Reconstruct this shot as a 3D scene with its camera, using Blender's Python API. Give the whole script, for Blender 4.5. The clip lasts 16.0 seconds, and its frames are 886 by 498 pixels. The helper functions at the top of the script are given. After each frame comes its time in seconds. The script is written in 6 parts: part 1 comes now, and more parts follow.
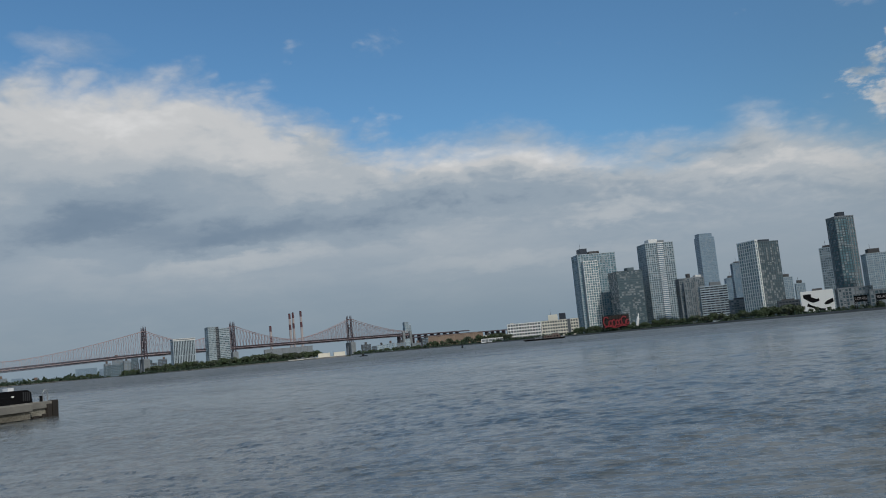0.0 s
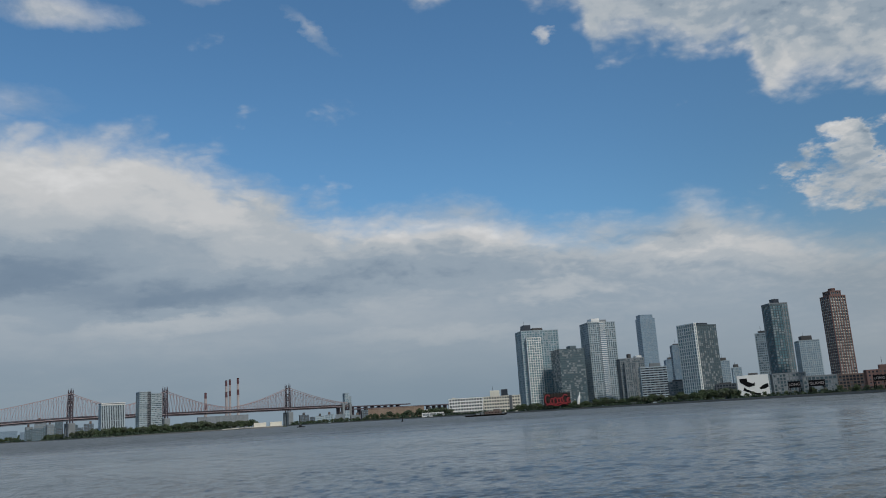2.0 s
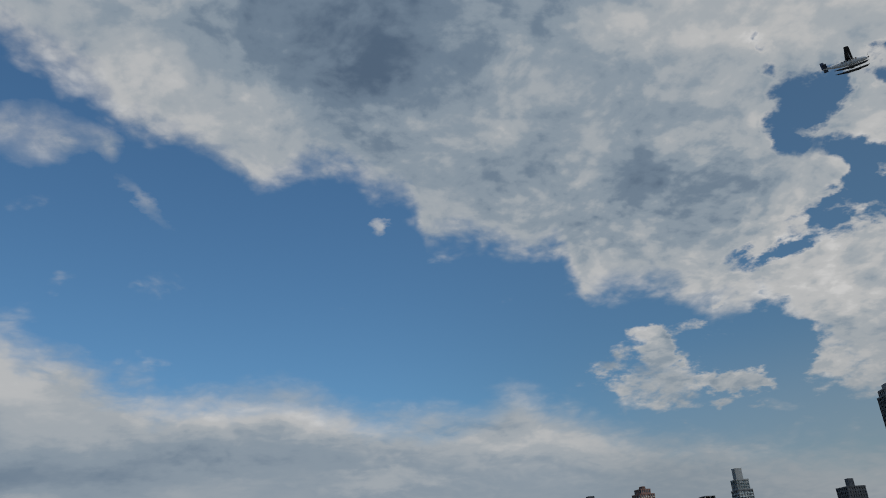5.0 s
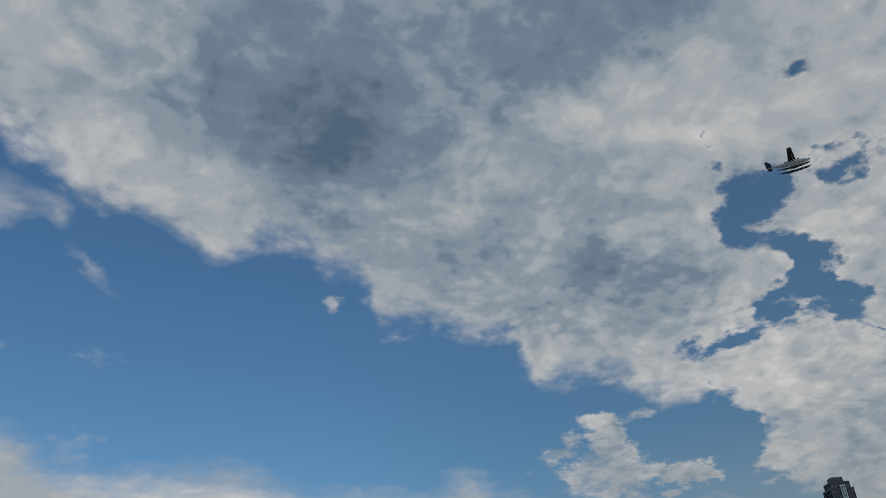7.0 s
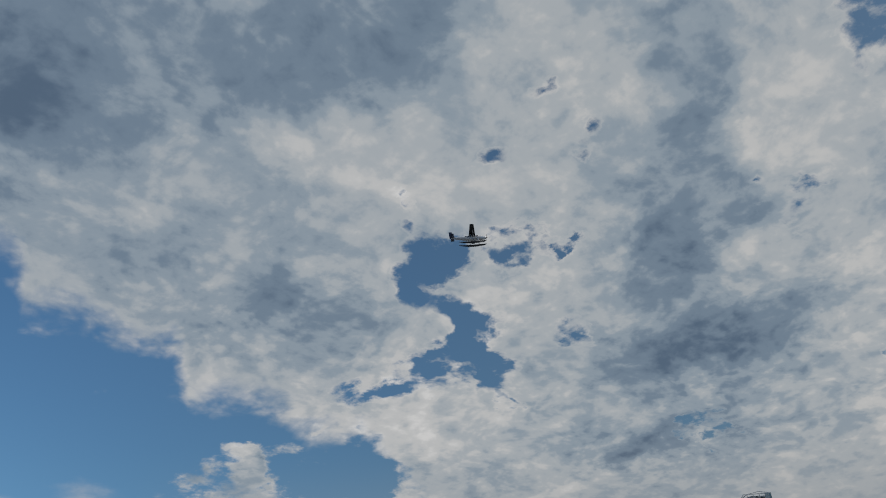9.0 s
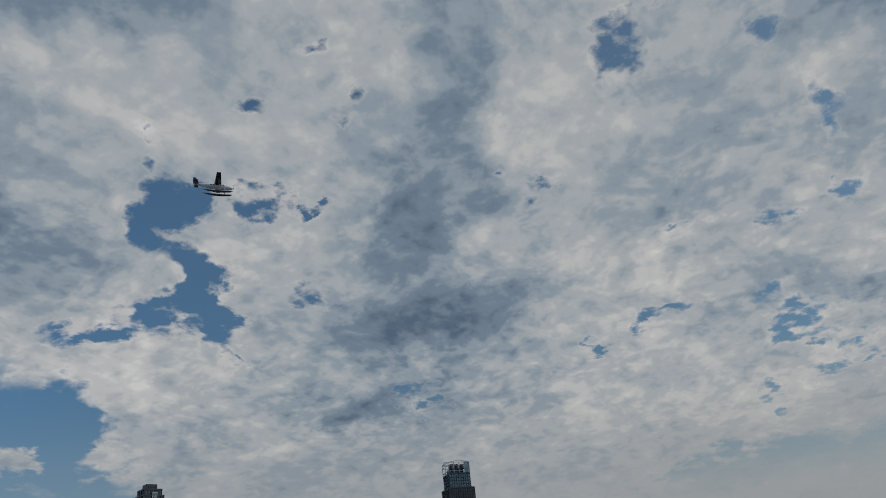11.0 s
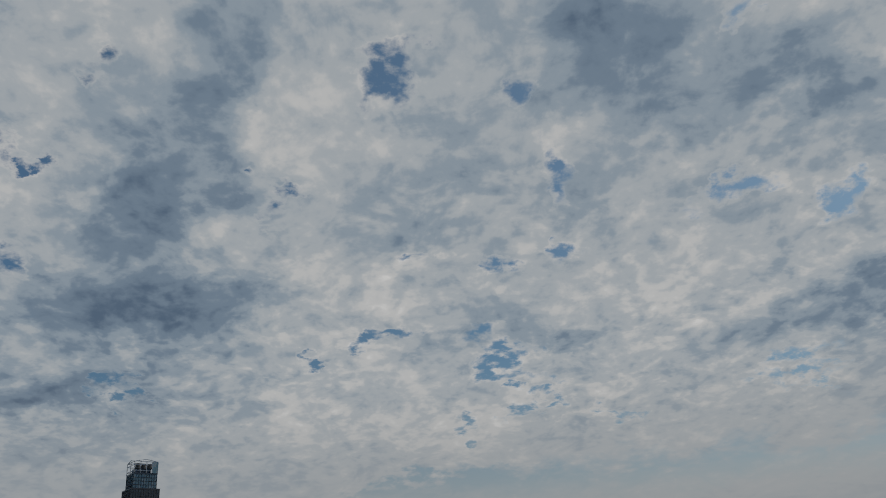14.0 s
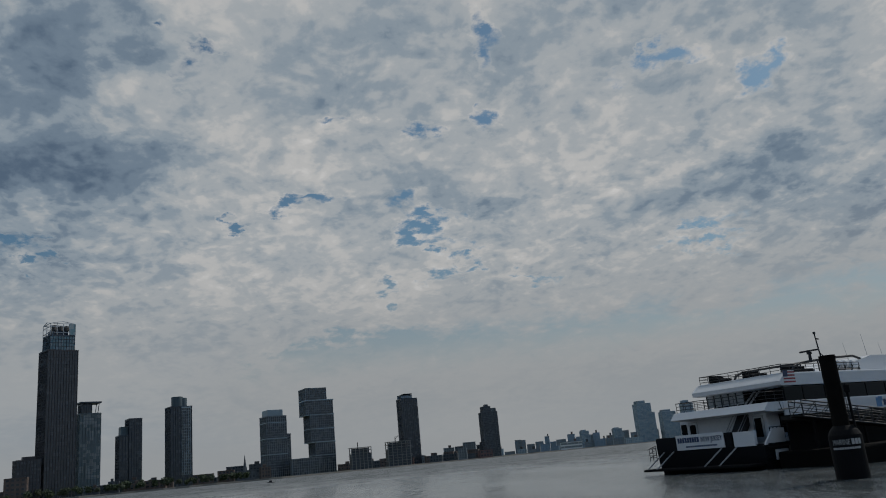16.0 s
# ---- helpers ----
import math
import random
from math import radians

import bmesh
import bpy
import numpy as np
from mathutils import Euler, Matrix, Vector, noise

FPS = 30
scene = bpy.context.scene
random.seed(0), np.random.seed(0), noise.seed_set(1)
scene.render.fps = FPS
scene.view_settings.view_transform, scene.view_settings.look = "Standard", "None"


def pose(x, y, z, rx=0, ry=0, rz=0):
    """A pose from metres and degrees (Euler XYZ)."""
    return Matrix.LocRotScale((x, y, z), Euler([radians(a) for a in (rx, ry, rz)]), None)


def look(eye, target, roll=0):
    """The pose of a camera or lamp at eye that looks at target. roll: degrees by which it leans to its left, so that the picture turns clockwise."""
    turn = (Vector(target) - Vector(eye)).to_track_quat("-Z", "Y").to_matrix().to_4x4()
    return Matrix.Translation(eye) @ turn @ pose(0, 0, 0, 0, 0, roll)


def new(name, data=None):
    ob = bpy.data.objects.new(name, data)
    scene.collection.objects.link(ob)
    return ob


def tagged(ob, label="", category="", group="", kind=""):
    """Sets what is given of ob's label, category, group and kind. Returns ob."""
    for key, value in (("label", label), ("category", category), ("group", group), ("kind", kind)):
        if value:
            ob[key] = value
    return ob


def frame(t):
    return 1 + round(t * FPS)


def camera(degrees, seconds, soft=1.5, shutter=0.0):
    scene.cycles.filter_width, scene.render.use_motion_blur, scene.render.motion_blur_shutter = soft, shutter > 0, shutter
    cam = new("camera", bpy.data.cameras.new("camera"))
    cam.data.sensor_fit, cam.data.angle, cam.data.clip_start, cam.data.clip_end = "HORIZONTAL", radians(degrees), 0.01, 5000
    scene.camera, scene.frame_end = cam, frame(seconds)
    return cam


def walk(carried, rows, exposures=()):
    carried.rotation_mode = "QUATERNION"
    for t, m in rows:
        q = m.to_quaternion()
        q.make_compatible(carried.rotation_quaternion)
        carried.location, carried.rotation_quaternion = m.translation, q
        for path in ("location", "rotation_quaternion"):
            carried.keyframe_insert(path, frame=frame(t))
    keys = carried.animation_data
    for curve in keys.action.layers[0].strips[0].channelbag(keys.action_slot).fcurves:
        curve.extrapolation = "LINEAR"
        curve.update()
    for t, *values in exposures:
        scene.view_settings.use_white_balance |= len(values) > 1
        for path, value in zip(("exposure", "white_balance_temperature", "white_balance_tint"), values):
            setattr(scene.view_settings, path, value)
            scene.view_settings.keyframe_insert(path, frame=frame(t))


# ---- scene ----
cam = camera(58.19, 16.0, soft=1.0)
EYE = (0.0, 0.0, 3.0)
# seconds, yaw, pitch, roll
PATH = (
    (0, 0, 6.91, 5.27), (0.5, -1.24, 8.77, 4.53), (1, -1.94, 10.03, 4.39), (1.5, -3.22, 9.96, 4.04), (2, -4.23, 11.76, 3.53),
    (2.5, -6.83, 12.9, 4.04), (3, -10.14, 13.24, 2.43), (3.5, -13.05, 13.42, 2.26), (4, -16.4, 14.41, 1.84), (4.5, -17.12, 18.02, 2),
    (5, -16.8, 24.26, 4.12), (5.2, -16.91, 25.99, 4.29), (7.3, -21.57, 29.81, 3.72), (7.5, -22.29, 29.73, 3.61), (8, -24.92, 31.27, 3.3),
    (8.3, -28.11, 31.3, 4.16), (8.5, -32.41, 31.1, 4.3), (8.8, -41.39, 30.37, 3.63), (9, -46.15, 30.24, 4.08), (9.5, -50.02, 30.01, 4.6),
    (10, -54.48, 29.26, 5.1), (10.2, -57.28, 28.96, 5.38), (12.3, -71.63, 23.17, 6.06), (12.5, -71.68, 23.41, 6.17), (13, -74.57, 24.93, 3.88),
    (13.5, -81.3, 25.59, 3.33), (14, -87.55, 24.93, 4.14), (14.5, -89.81, 24.59, 3.45), (15, -90.8, 23.41, 4.21), (15.5, -92.01, 18.68, 5.04),
    (16, -93.1, 14.86, 5.16))
EXPOSURES = ((0.0, 0.07), (2.0, 0.06), (3.0, -0.06), (4.0, 0.0), (5.0, -0.16), (7.5, -0.2), (8.5, -0.15), (9.0, -0.17), (9.5, -0.29), (10.2, -0.27), (12.5, -0.24), (13.5, -0.31), (14.5, -0.24), (15.0, -0.22), (16.0, -0.27))
walk(cam, [(t, pose(*EYE, 90 + p, r, w)) for t, w, p, r in PATH], EXPOSURES)

# ---- light ----
SUN_AZ, SUN_EL = 150.0, 48.0
world = bpy.data.worlds.new("sky")
scene.world = world
world.use_nodes = True


class Nodes:
    """Short hand for wiring a node tree."""

    def __init__(self, tree):
        self.tree = tree
        tree.nodes.clear()

    def add(self, kind, ins=(), mode=None, clamp=False):
        """A node with its inputs; mode is its one main setting."""
        node = self.tree.nodes.new(kind)
        if kind == "ShaderNodeMath":
            node.operation, node.use_clamp = mode, clamp
        elif kind == "ShaderNodeVectorMath":
            node.operation = mode
        elif kind == "ShaderNodeMapRange":
            node.interpolation_type = mode
        elif kind == "ShaderNodeMapping":
            node.vector_type = mode or "POINT"
        elif kind == "ShaderNodeTexGradient":
            node.gradient_type = mode
        elif kind == "ShaderNodeTexVoronoi":
            node.feature = mode
        elif kind == "ShaderNodeMix":
            node.data_type = mode
        for key, value in (ins.items() if isinstance(ins, dict) else enumerate(ins)):
            if isinstance(value, bpy.types.NodeSocket):
                self.tree.links.new(value, node.inputs[key])
            elif value is not None:
                node.inputs[key].default_value = value
        return node

    def math(self, op, a, b=None, c=None, clamp=False):
        return self.add("ShaderNodeMath", (a, b, c), op, clamp).outputs[0]

    def vec(self, op, a, b=None):
        node = self.add("ShaderNodeVectorMath", (a, b), op)
        return node.outputs["Value"] if op in ("LENGTH", "DOT_PRODUCT", "DISTANCE") else node.outputs[0]

    def step(self, value, lo, hi, a=0.0, b=1.0, kind="SMOOTHSTEP"):
        return self.add("ShaderNodeMapRange", {"Value": value, "From Min": lo, "From Max": hi, "To Min": a, "To Max": b},
                        kind).outputs[0]

    def noise(self, vector, scale, detail=4.0, rough=0.55, warp=0.0):
        return self.add("ShaderNodeTexNoise", {"Vector": vector, "Scale": scale, "Detail": detail, "Roughness": rough,
                                               "Distortion": warp}).outputs[0]

    def ramp(self, value, stops, kind="LINEAR"):
        node = self.add("ShaderNodeValToRGB", (value,))
        node.color_ramp.interpolation = kind
        band = node.color_ramp.elements
        for k, (at, colour) in enumerate(stops):
            e = band[k] if k < 2 else band.new(at)
            e.position = at
            e.color = (*colour, 1) if isinstance(colour, tuple) else (colour, colour, colour, 1)
        return node.outputs[0]

    def mix(self, f, a, b):
        node = self.add("ShaderNodeMix", (), "RGBA")
        for key, value in zip((0, 6, 7), (f, a, b)):
            if isinstance(value, bpy.types.NodeSocket):
                self.tree.links.new(value, node.inputs[key])
            else:
                node.inputs[key].default_value = (*value, 1) if isinstance(value, tuple) else value
        return node.outputs[2]


def build_sky(n):
    """A summer sky: blue air, a low bank of cloud, a broken deck above it and heaped clouds between."""
    way = n.vec("NORMALIZE", n.add("ShaderNodeTexCoord").outputs["Generated"])
    xyz = n.add("ShaderNodeSeparateXYZ", (way,))
    x, y, z = xyz.outputs
    az = n.math("MULTIPLY", n.math("ARCTAN2", x, y), 57.2958)
    el = n.math("MULTIPLY", n.math("ARCSINE", z), 57.2958)
    # flat layer coordinates: the deck thins out towards the horizon
    high = n.math("ADD", n.math("MAXIMUM", z, 0.0), 0.30)
    flat = n.vec("DIVIDE", way, n.add("ShaderNodeCombineXYZ", (high, high, high)).outputs[0])
    polar = n.add("ShaderNodeCombineXYZ", (az, el, 0.0)).outputs[0]
    coarse = n.noise(flat, 3.4, 3.0, 0.5)
    ragged = n.noise(flat, 9.0, 8.0, 0.58, 0.2)
    fine = n.noise(flat, 34.0, 5.0, 0.6, 0.2)
    curl = n.add("ShaderNodeTexNoise", {"Vector": flat, "Scale": 7.0, "Detail": 6.0, "Roughness": 0.6}).outputs[1]
    curl = n.vec("SUBTRACT", curl, (0.5, 0.5, 0.5))
    drift = n.add("ShaderNodeTexNoise", {"Vector": flat, "Scale": 5.0, "Detail": 2.0, "Roughness": 0.5}).outputs[1]
    swirled = n.vec("ADD", flat, n.vec("MULTIPLY", drift, (0.10, 0.10, 0.10)))

    def billow(at):
        """Round heads with creases between them, at three sizes."""
        total = None
        for scale, gain in ((4.6, 1.0), (11.0, 0.62), (25.0, 0.34), (58.0, 0.14)):
            lump = n.math("MULTIPLY_ADD", n.noise(at, scale, 1.0, 0.4), 2.0, -1.0)
            lump = n.math("SQRT", n.math("MULTIPLY_ADD", lump, lump, 0.012))
            total = n.math("MULTIPLY", lump, gain) if total is None else n.math("MULTIPLY_ADD", lump, gain, total)
        return total

    ragged_up = n.noise(n.vec("ADD", flat, (0.010, -0.008, 0.026)), 9.0, 8.0, 0.58, 0.2)
    heads = billow(swirled)
    heads_up = billow(n.vec("ADD", swirled, (0.010, -0.008, 0.022)))
    streak = n.noise(n.vec("MULTIPLY", polar, (0.035, 0.24, 1.0)), 1.0, 5.0, 0.55)

    bent = n.vec("ADD", polar, n.vec("MULTIPLY", curl, (13.0, 9.0, 0.0)))
    eased = n.vec("ADD", polar, n.vec("MULTIPLY", curl, (9.0, 3.0, 0.0)))

    def edge(stops):
        return n.math("MULTIPLY", n.ramp(n.step(az, -60.0, 140.0, kind="LINEAR"), [((a + 60) / 200, e / 60) for a, e in stops]), 60.0)

    def puffs(rows, at=bent):
        total = None
        for a, e, ra, re, turn, gain in rows:
            m = n.add("ShaderNodeMapping", {"Vector": at, "Location": (a, e, 0.0), "Rotation": (0.0, 0.0, radians(turn)), "Scale": (ra, re, 1.0)}, "TEXTURE")
            g = n.add("ShaderNodeTexGradient", (m.outputs[0],), "SPHERICAL").outputs[1]
            total = n.math("MULTIPLY", g, gain) if total is None else n.math("MULTIPLY_ADD", g, gain, total)
        return total

    bank_top = edge(((-60, 17), (-28, 19.5), (-20, 19.8), (-16, 19.6), (-11, 18), (-7.7, 17), (-4, 14.8), (-1, 14.3), (6, 15), (9, 14.3), (12.2, 12.8),
                     (16, 12.4), (21, 12.7), (23, 13.6), (26, 12.3), (29, 11), (32, 9.7), (37, 8.9), (42, 7.3), (48, 6.5), (60, 8), (140, 8)))
    deck_base = edge(((-60, 45), (-16, 37), (-11, 35.6), (-7, 34), (-3, 32.6), (4.6, 30.8), (11, 30.6), (14, 28.8), (16.3, 28.2), (17.4, 25.3), (22.3, 25), (28, 23.9),
                      (29, 20.9), (36, 19.7), (40, 17.4), (41.5, 17.5), (43, 16), (46, 12), (50, 6), (56, -5), (76, -5), (80, 5.5), (84, 8.2), (96, 8.8), (140, 9)))
    below = n.math("SUBTRACT", bank_top, el)
    above = n.math("SUBTRACT", el, deck_base)
    wisp = n.math("SUBTRACT", ragged, 0.5)
    frayed = n.math("MULTIPLY_ADD", n.math("SUBTRACT", heads, 0.42), 1.5, n.math("MULTIPLY", wisp, 1.5))
    frayed = n.math("MULTIPLY_ADD", n.math("SUBTRACT", fine, 0.5), 0.5, frayed)
    bank = n.math("MINIMUM", n.math("MAXIMUM", n.math("MULTIPLY", below, 0.36), -1.0), 1.2)
    bank = n.math("MULTIPLY_ADD", frayed, n.step(az, -8.0, 2.0, 0.75, 0.45), bank)
    deck = n.math("MINIMUM", n.math("MAXIMUM", n.math("MULTIPLY", above, 0.42), -1.45), 0.85)
    # azimuth, elevation, half widths, turn, strength
    heaped = puffs(((32, 15.2, 3.4, 2.4, 0, 2.6), (34.6, 15.4, 2.6, 2.0, 0, 2.2), (38.3, 12.7, 2.8, 1.8, 0, 2.4), (33.5, 12.3, 5.5, 2.3, 0, 1.8), (46, 12.4, 4.2, 3.2, 0, 2.0),
                    (45.5, 15.6, 4.0, 2.6, 0, 2.0), (45.8, 18.8, 3.4, 2.4, 0, 2.2), (50, 17.5, 4.0, 3.0, 0, 1.5), (43.5, 18.8, 3.0, 2.0, 0, 1.6), (39.2, 18.4, 2.2, 1.4, 0, 1.6)))
    thin = puffs(((-11.8, 30.7, 3.8, 2.2, 10, 1.1), (-7.6, 30.7, 2.2, 1.3, -20, 0.9), (-3.6, 27.1, 2.4, 0.6, -35, 0.4), (13.4, 26.1, 1.2, 0.5, 0, 1.3), (-22.5, 27.4, 5, 1.4, 5, 1.0), (-24, 21.4, 3, 1, 0, 0.4)), eased)
    gaps = puffs(((46, 29.1, 3.4, 2.6, -15, 3.2), (49.5, 30.2, 2.6, 1.6, 0, 2.6), (50.9, 24.6, 4.0, 2.8, 40, 2.9), (50.6, 21.6, 3.4, 2.4, 20, 2.9), (54.5, 30.3, 3.0, 1.6, 0, 2.6), (58.6, 30.0, 2.2, 1.3, 0, 2.4),
                  (43.2, 20.8, 5.0, 2.0, 20, 3.2), (57.8, 40.2, 2.6, 1.4, 0, 2.2), (52.4, 35.9, 1.6, 0.9, 0, 1.7), (45.4, 33.7, 1.1, 1.4, 0, 1.8), (61.8, 36.6, 1.7, 1.0, 0, 1.6), (77.3, 28.3, 2.6, 0.9, -8, 2.0),
                  (73.3, 29.9, 1.4, 0.7, 0, 1.6), (85.6, 37.4, 3.4, 2.2, 20, 2.3), (89.6, 39.3, 3.0, 1.0, 20, 1.6)))
    gaps_b = puffs(((96.5, 35.8, 1.8, 2.0, 0, 1.8), (98.9, 29.2, 1.8, 3.2, 15, 1.9), (84.1, 19.0, 2.8, 0.9, -5, 2.2), (93.4, 23.2, 2.2, 1.2, 0, 1.9), (98.6, 23.7, 2.2, 1.1, 10, 1.9), (88.5, 24.9, 1.8, 0.9, 0, 1.6),
                    (94.3, 16.5, 3.2, 1.5, -30, 2.2), (91.6, 18.8, 2.2, 1.2, 0, 1.7), (112.8, 25.7, 3.8, 1.4, 10, 2.3), (118.7, 24.4, 2.6, 1.8, 10, 2.1), (116.3, 36.8, 2.2, 1.2, 0, 1.9)))
    gaps_b = n.math("ADD", gaps_b, puffs(((79.6, 17.4, 1.1, 0.8, 0, 2.0), (65.6, 15.5, 1.2, 0.8, 0, 2.0), (90.6, 12.4, 2.0, 0.8, -10, 1.8), (94.8, 13.6, 2.4, 0.8, 0, 1.6), (113.1, 13.5, 3.5, 1.0, 0, 1.6),
                                          (87, 7.6, 9, 2.0, 5, 2.2), (58.3, 23.5, 1.5, 1.6, 0, 1.8), (51.6, 19.0, 1.2, 1.2, 0, 1.6), (101.3, 12.3, 3.2, 0.9, 0, 1.3), (59, 29.9, 1.2, 0.9, 0, 1.2), (48.6, 26.6, 5, 3, -30, 1.3), (48, 22.6, 4, 1.5, 25, 2.4), (42, 15.5, 2.2, 2.6, 0, 1.5))))
    shade = puffs(((12, 43, 20, 8, 0, 0.6), (18, 37.5, 10, 7, 20, 0.4), (38, 45.5, 18, 6, 0, 0.6), (28, 42, 12, 6, 10, 0.4), (33, 35.8, 5, 3, 0, 0.3), (37, 25.5, 7, 4, -10, 0.4),
                   (71.5, 36.5, 5, 12, -14, 0.6), (66.0, 27.8, 5, 6, -30, 0.55), (67, 21, 11, 3.2, 5, 0.62), (61, 15.3, 7, 2.0, 0, 0.5), (90, 29.5, 8, 5, -20, 0.38)))
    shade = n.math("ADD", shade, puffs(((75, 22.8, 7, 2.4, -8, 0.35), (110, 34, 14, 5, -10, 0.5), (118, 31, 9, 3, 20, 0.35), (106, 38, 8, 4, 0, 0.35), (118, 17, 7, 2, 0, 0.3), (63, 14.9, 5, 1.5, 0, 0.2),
                                        (100.5, 26, 4, 3, 0, 0.2), (14, 35, 8, 5, 20, 0.3), (26, 31, 17, 8, -20, 0.42), (66, 29, 9, 15, -15, 0.25), (66, 18, 12, 6, 0, 0.2), (12, 40, 14, 8, 0, 0.25))))
    shade = n.math("DIVIDE", n.math("MULTIPLY", shade, 1.25), n.math("MULTIPLY_ADD", shade, 0.75, 1.0))
    bulk = n.math("MAXIMUM", deck, n.math("ADD", heaped, -1.2))
    opened = n.math("MULTIPLY", n.math("ADD", gaps, gaps_b), n.step(n.noise(swirled, 16.0, 6.0, 0.6), 0.36, 0.6, 0.45, 1.15))
    bulk = n.math("MULTIPLY_ADD", opened, -1.0, n.math("ADD", bulk, frayed))
    body = n.math("MAXIMUM", bank, bulk)
    body = n.math("MULTIPLY_ADD", shade, 0.5, body)
    cover = n.math("MAXIMUM", n.step(bulk, -0.72, 0.52), n.step(bank, -0.45, 0.85))
    cover = n.math("MAXIMUM", cover, n.math("MULTIPLY", n.math("MINIMUM", thin, 0.8), n.step(ragged, 0.32, 0.62, 0.35, 1.0)))

    glow = puffs(((31, 29, 5, 3, 0, 0.35), (42, 29.5, 4, 4, 0, 0.4), (48, 34, 6, 4, 0, 0.4), (56, 34.5, 7, 4, 20, 0.4), (59.5, 38, 8, 3, 0, 0.3), (57, 28.4, 5, 2, 0, 0.4),
                  (70.8, 26.6, 3.5, 2.6, 0, 0.35), (77, 35, 6, 5, 0, 0.35), (-16, 16.5, 16, 4, -4, 0.3), (12, 8.3, 16, 1.6, -3, 0.12), (84, 13, 18, 6, 0, 0.34), (103, 19, 11, 7, 0, 0.34),
                  (45.8, 17.5, 5, 3, 0, 0.2)))
    relief = n.math("SUBTRACT", heads, heads_up)
    light = n.math("MULTIPLY_ADD", relief, n.step(el, 34.0, 18.0, 0.55, 0.95), 0.50)
    light = n.math("MULTIPLY_ADD", n.math("SUBTRACT", ragged, ragged_up), 1.25, light)
    light = n.math("MULTIPLY_ADD", n.math("SUBTRACT", coarse, 0.5), 1.0, light)
    light = n.math("MULTIPLY_ADD", n.math("SUBTRACT", heads, 0.42), 0.22, light)
    light = n.math("MULTIPLY_ADD", n.math("SUBTRACT", fine, 0.5), 0.06, light)
    light = n.math("MULTIPLY_ADD", wisp, 0.3, light)
    light = n.math("MULTIPLY_ADD", n.step(bulk, 0.9, 0.1), 0.22, light)
    light = n.math("ADD", n.math("SUBTRACT", light, n.math("MULTIPLY", shade, 0.95)), n.math("MULTIPLY", glow, 0.8))
    # the bank is smoother than the deck: a bright head, grey folds and long pale streaks
    pale = puffs(((-21, 16.6, 13, 4.5, 0, 0.62), (-9, 13, 6, 3, -30, 0.3), (1, 13.4, 8, 1.5, -2, 0.42), (9, 12.6, 7, 1.3, -8, 0.5), (-13, 7.3, 8, 1.2, 5, 0.2), (13.5, 8.3, 6, 1.0, 0, 0.24),
                  (24, 10, 9, 1.1, -3, 0.34), (36, 8.3, 11, 0.9, -3, 0.3), (24, 13.5, 2.6, 1.2, 0, 0.4), (-13, 14.7, 4, 1.5, 0, 0.2), (5, 5.6, 12, 0.8, 0, 0.12)), eased)
    folds = puffs(((-24, 10.2, 10, 2.4, 6, 0.5), (-16, 8.8, 9, 1.7, 8, 0.34), (-5, 9.6, 9, 2.2, 5, 0.3), (4, 10.2, 8, 1.2, -3, 0.22), (-20, 4, 16, 2, 0, 0.12), (20, 11.4, 7, 0.9, -6, 0.16),
                   (-18, 13.2, 5, 1.3, 10, 0.16)), eased)
    puffy = n.noise(n.vec("MULTIPLY", polar, (0.085, 0.16, 1.0)), 1.0, 5.0, 0.5, 0.5)
    soft = n.math("MULTIPLY_ADD", n.math("SUBTRACT", puffy, 0.5), 0.32, 0.42)
    soft = n.math("MULTIPLY_ADD", n.math("MULTIPLY", n.step(below, 4.0, 0.8), n.step(below, -2.0, 1.0)), 0.16, soft)
    soft = n.math("MULTIPLY_ADD", n.math("SUBTRACT", streak, 0.5), 0.30, soft)
    soft = n.math("MULTIPLY_ADD", relief, n.step(below, 9.0, 1.0, 0.03, 0.40), soft)
    soft = n.math("ADD", soft, n.math("SUBTRACT", pale, folds))
    in_bank = n.math("MAXIMUM", n.math("MULTIPLY", n.step(below, -2.0, 1.0), n.step(az, 44.0, 36.0)), n.step(el, 13.0, 6.0))
    light = n.add("ShaderNodeMix", {0: in_bank, 2: light, 3: soft}, "FLOAT").outputs[0]
    light = n.step(light, -0.38, 1.17, kind="LINEAR")
    cloud = n.ramp(light, ((0.0, (0.100, 0.148, 0.215)), (0.28, (0.185, 0.245, 0.315)), (0.45, (0.292, 0.348, 0.402)), (0.62, (0.418, 0.448, 0.472)), (0.8, (0.552, 0.55, 0.545)), (1.0, (0.68, 0.665, 0.65))), "EASE")
    turnward = n.step(az, 5.0, 75.0)
    haze = n.ramp(turnward, ((0.0, (0.178, 0.244, 0.302)), (1.0, (0.342, 0.352, 0.356))))
    cloud = n.vec("MULTIPLY", cloud, n.ramp(turnward, ((0.0, (0.93, 0.958, 0.99)), (1.0, (0.97, 0.982, 0.99)))))
    air_node = n.add("ShaderNodeTexSky")
    air_node.sky_type, air_node.sun_disc = "NISHITA", False
    air_node.sun_elevation, air_node.sun_rotation = radians(SUN_EL), radians(SUN_AZ)
    air_node.dust_density, air_node.ozone_density = 1.2, 2.5
    air = air_node.outputs[0]
    blue = n.vec("MULTIPLY", air, n.ramp(turnward, ((0.0, (0.066, 0.099, 0.111)), (1.0, (0.060, 0.073, 0.070)))))
    blue = n.vec("MULTIPLY", blue, n.ramp(n.math("MULTIPLY", n.step(el, 27.0, 13.0), n.step(az, 12.0, 30.0)), ((0.0, (1.0, 1.0, 1.0)), (1.0, (0.90, 0.92, 0.93)))))
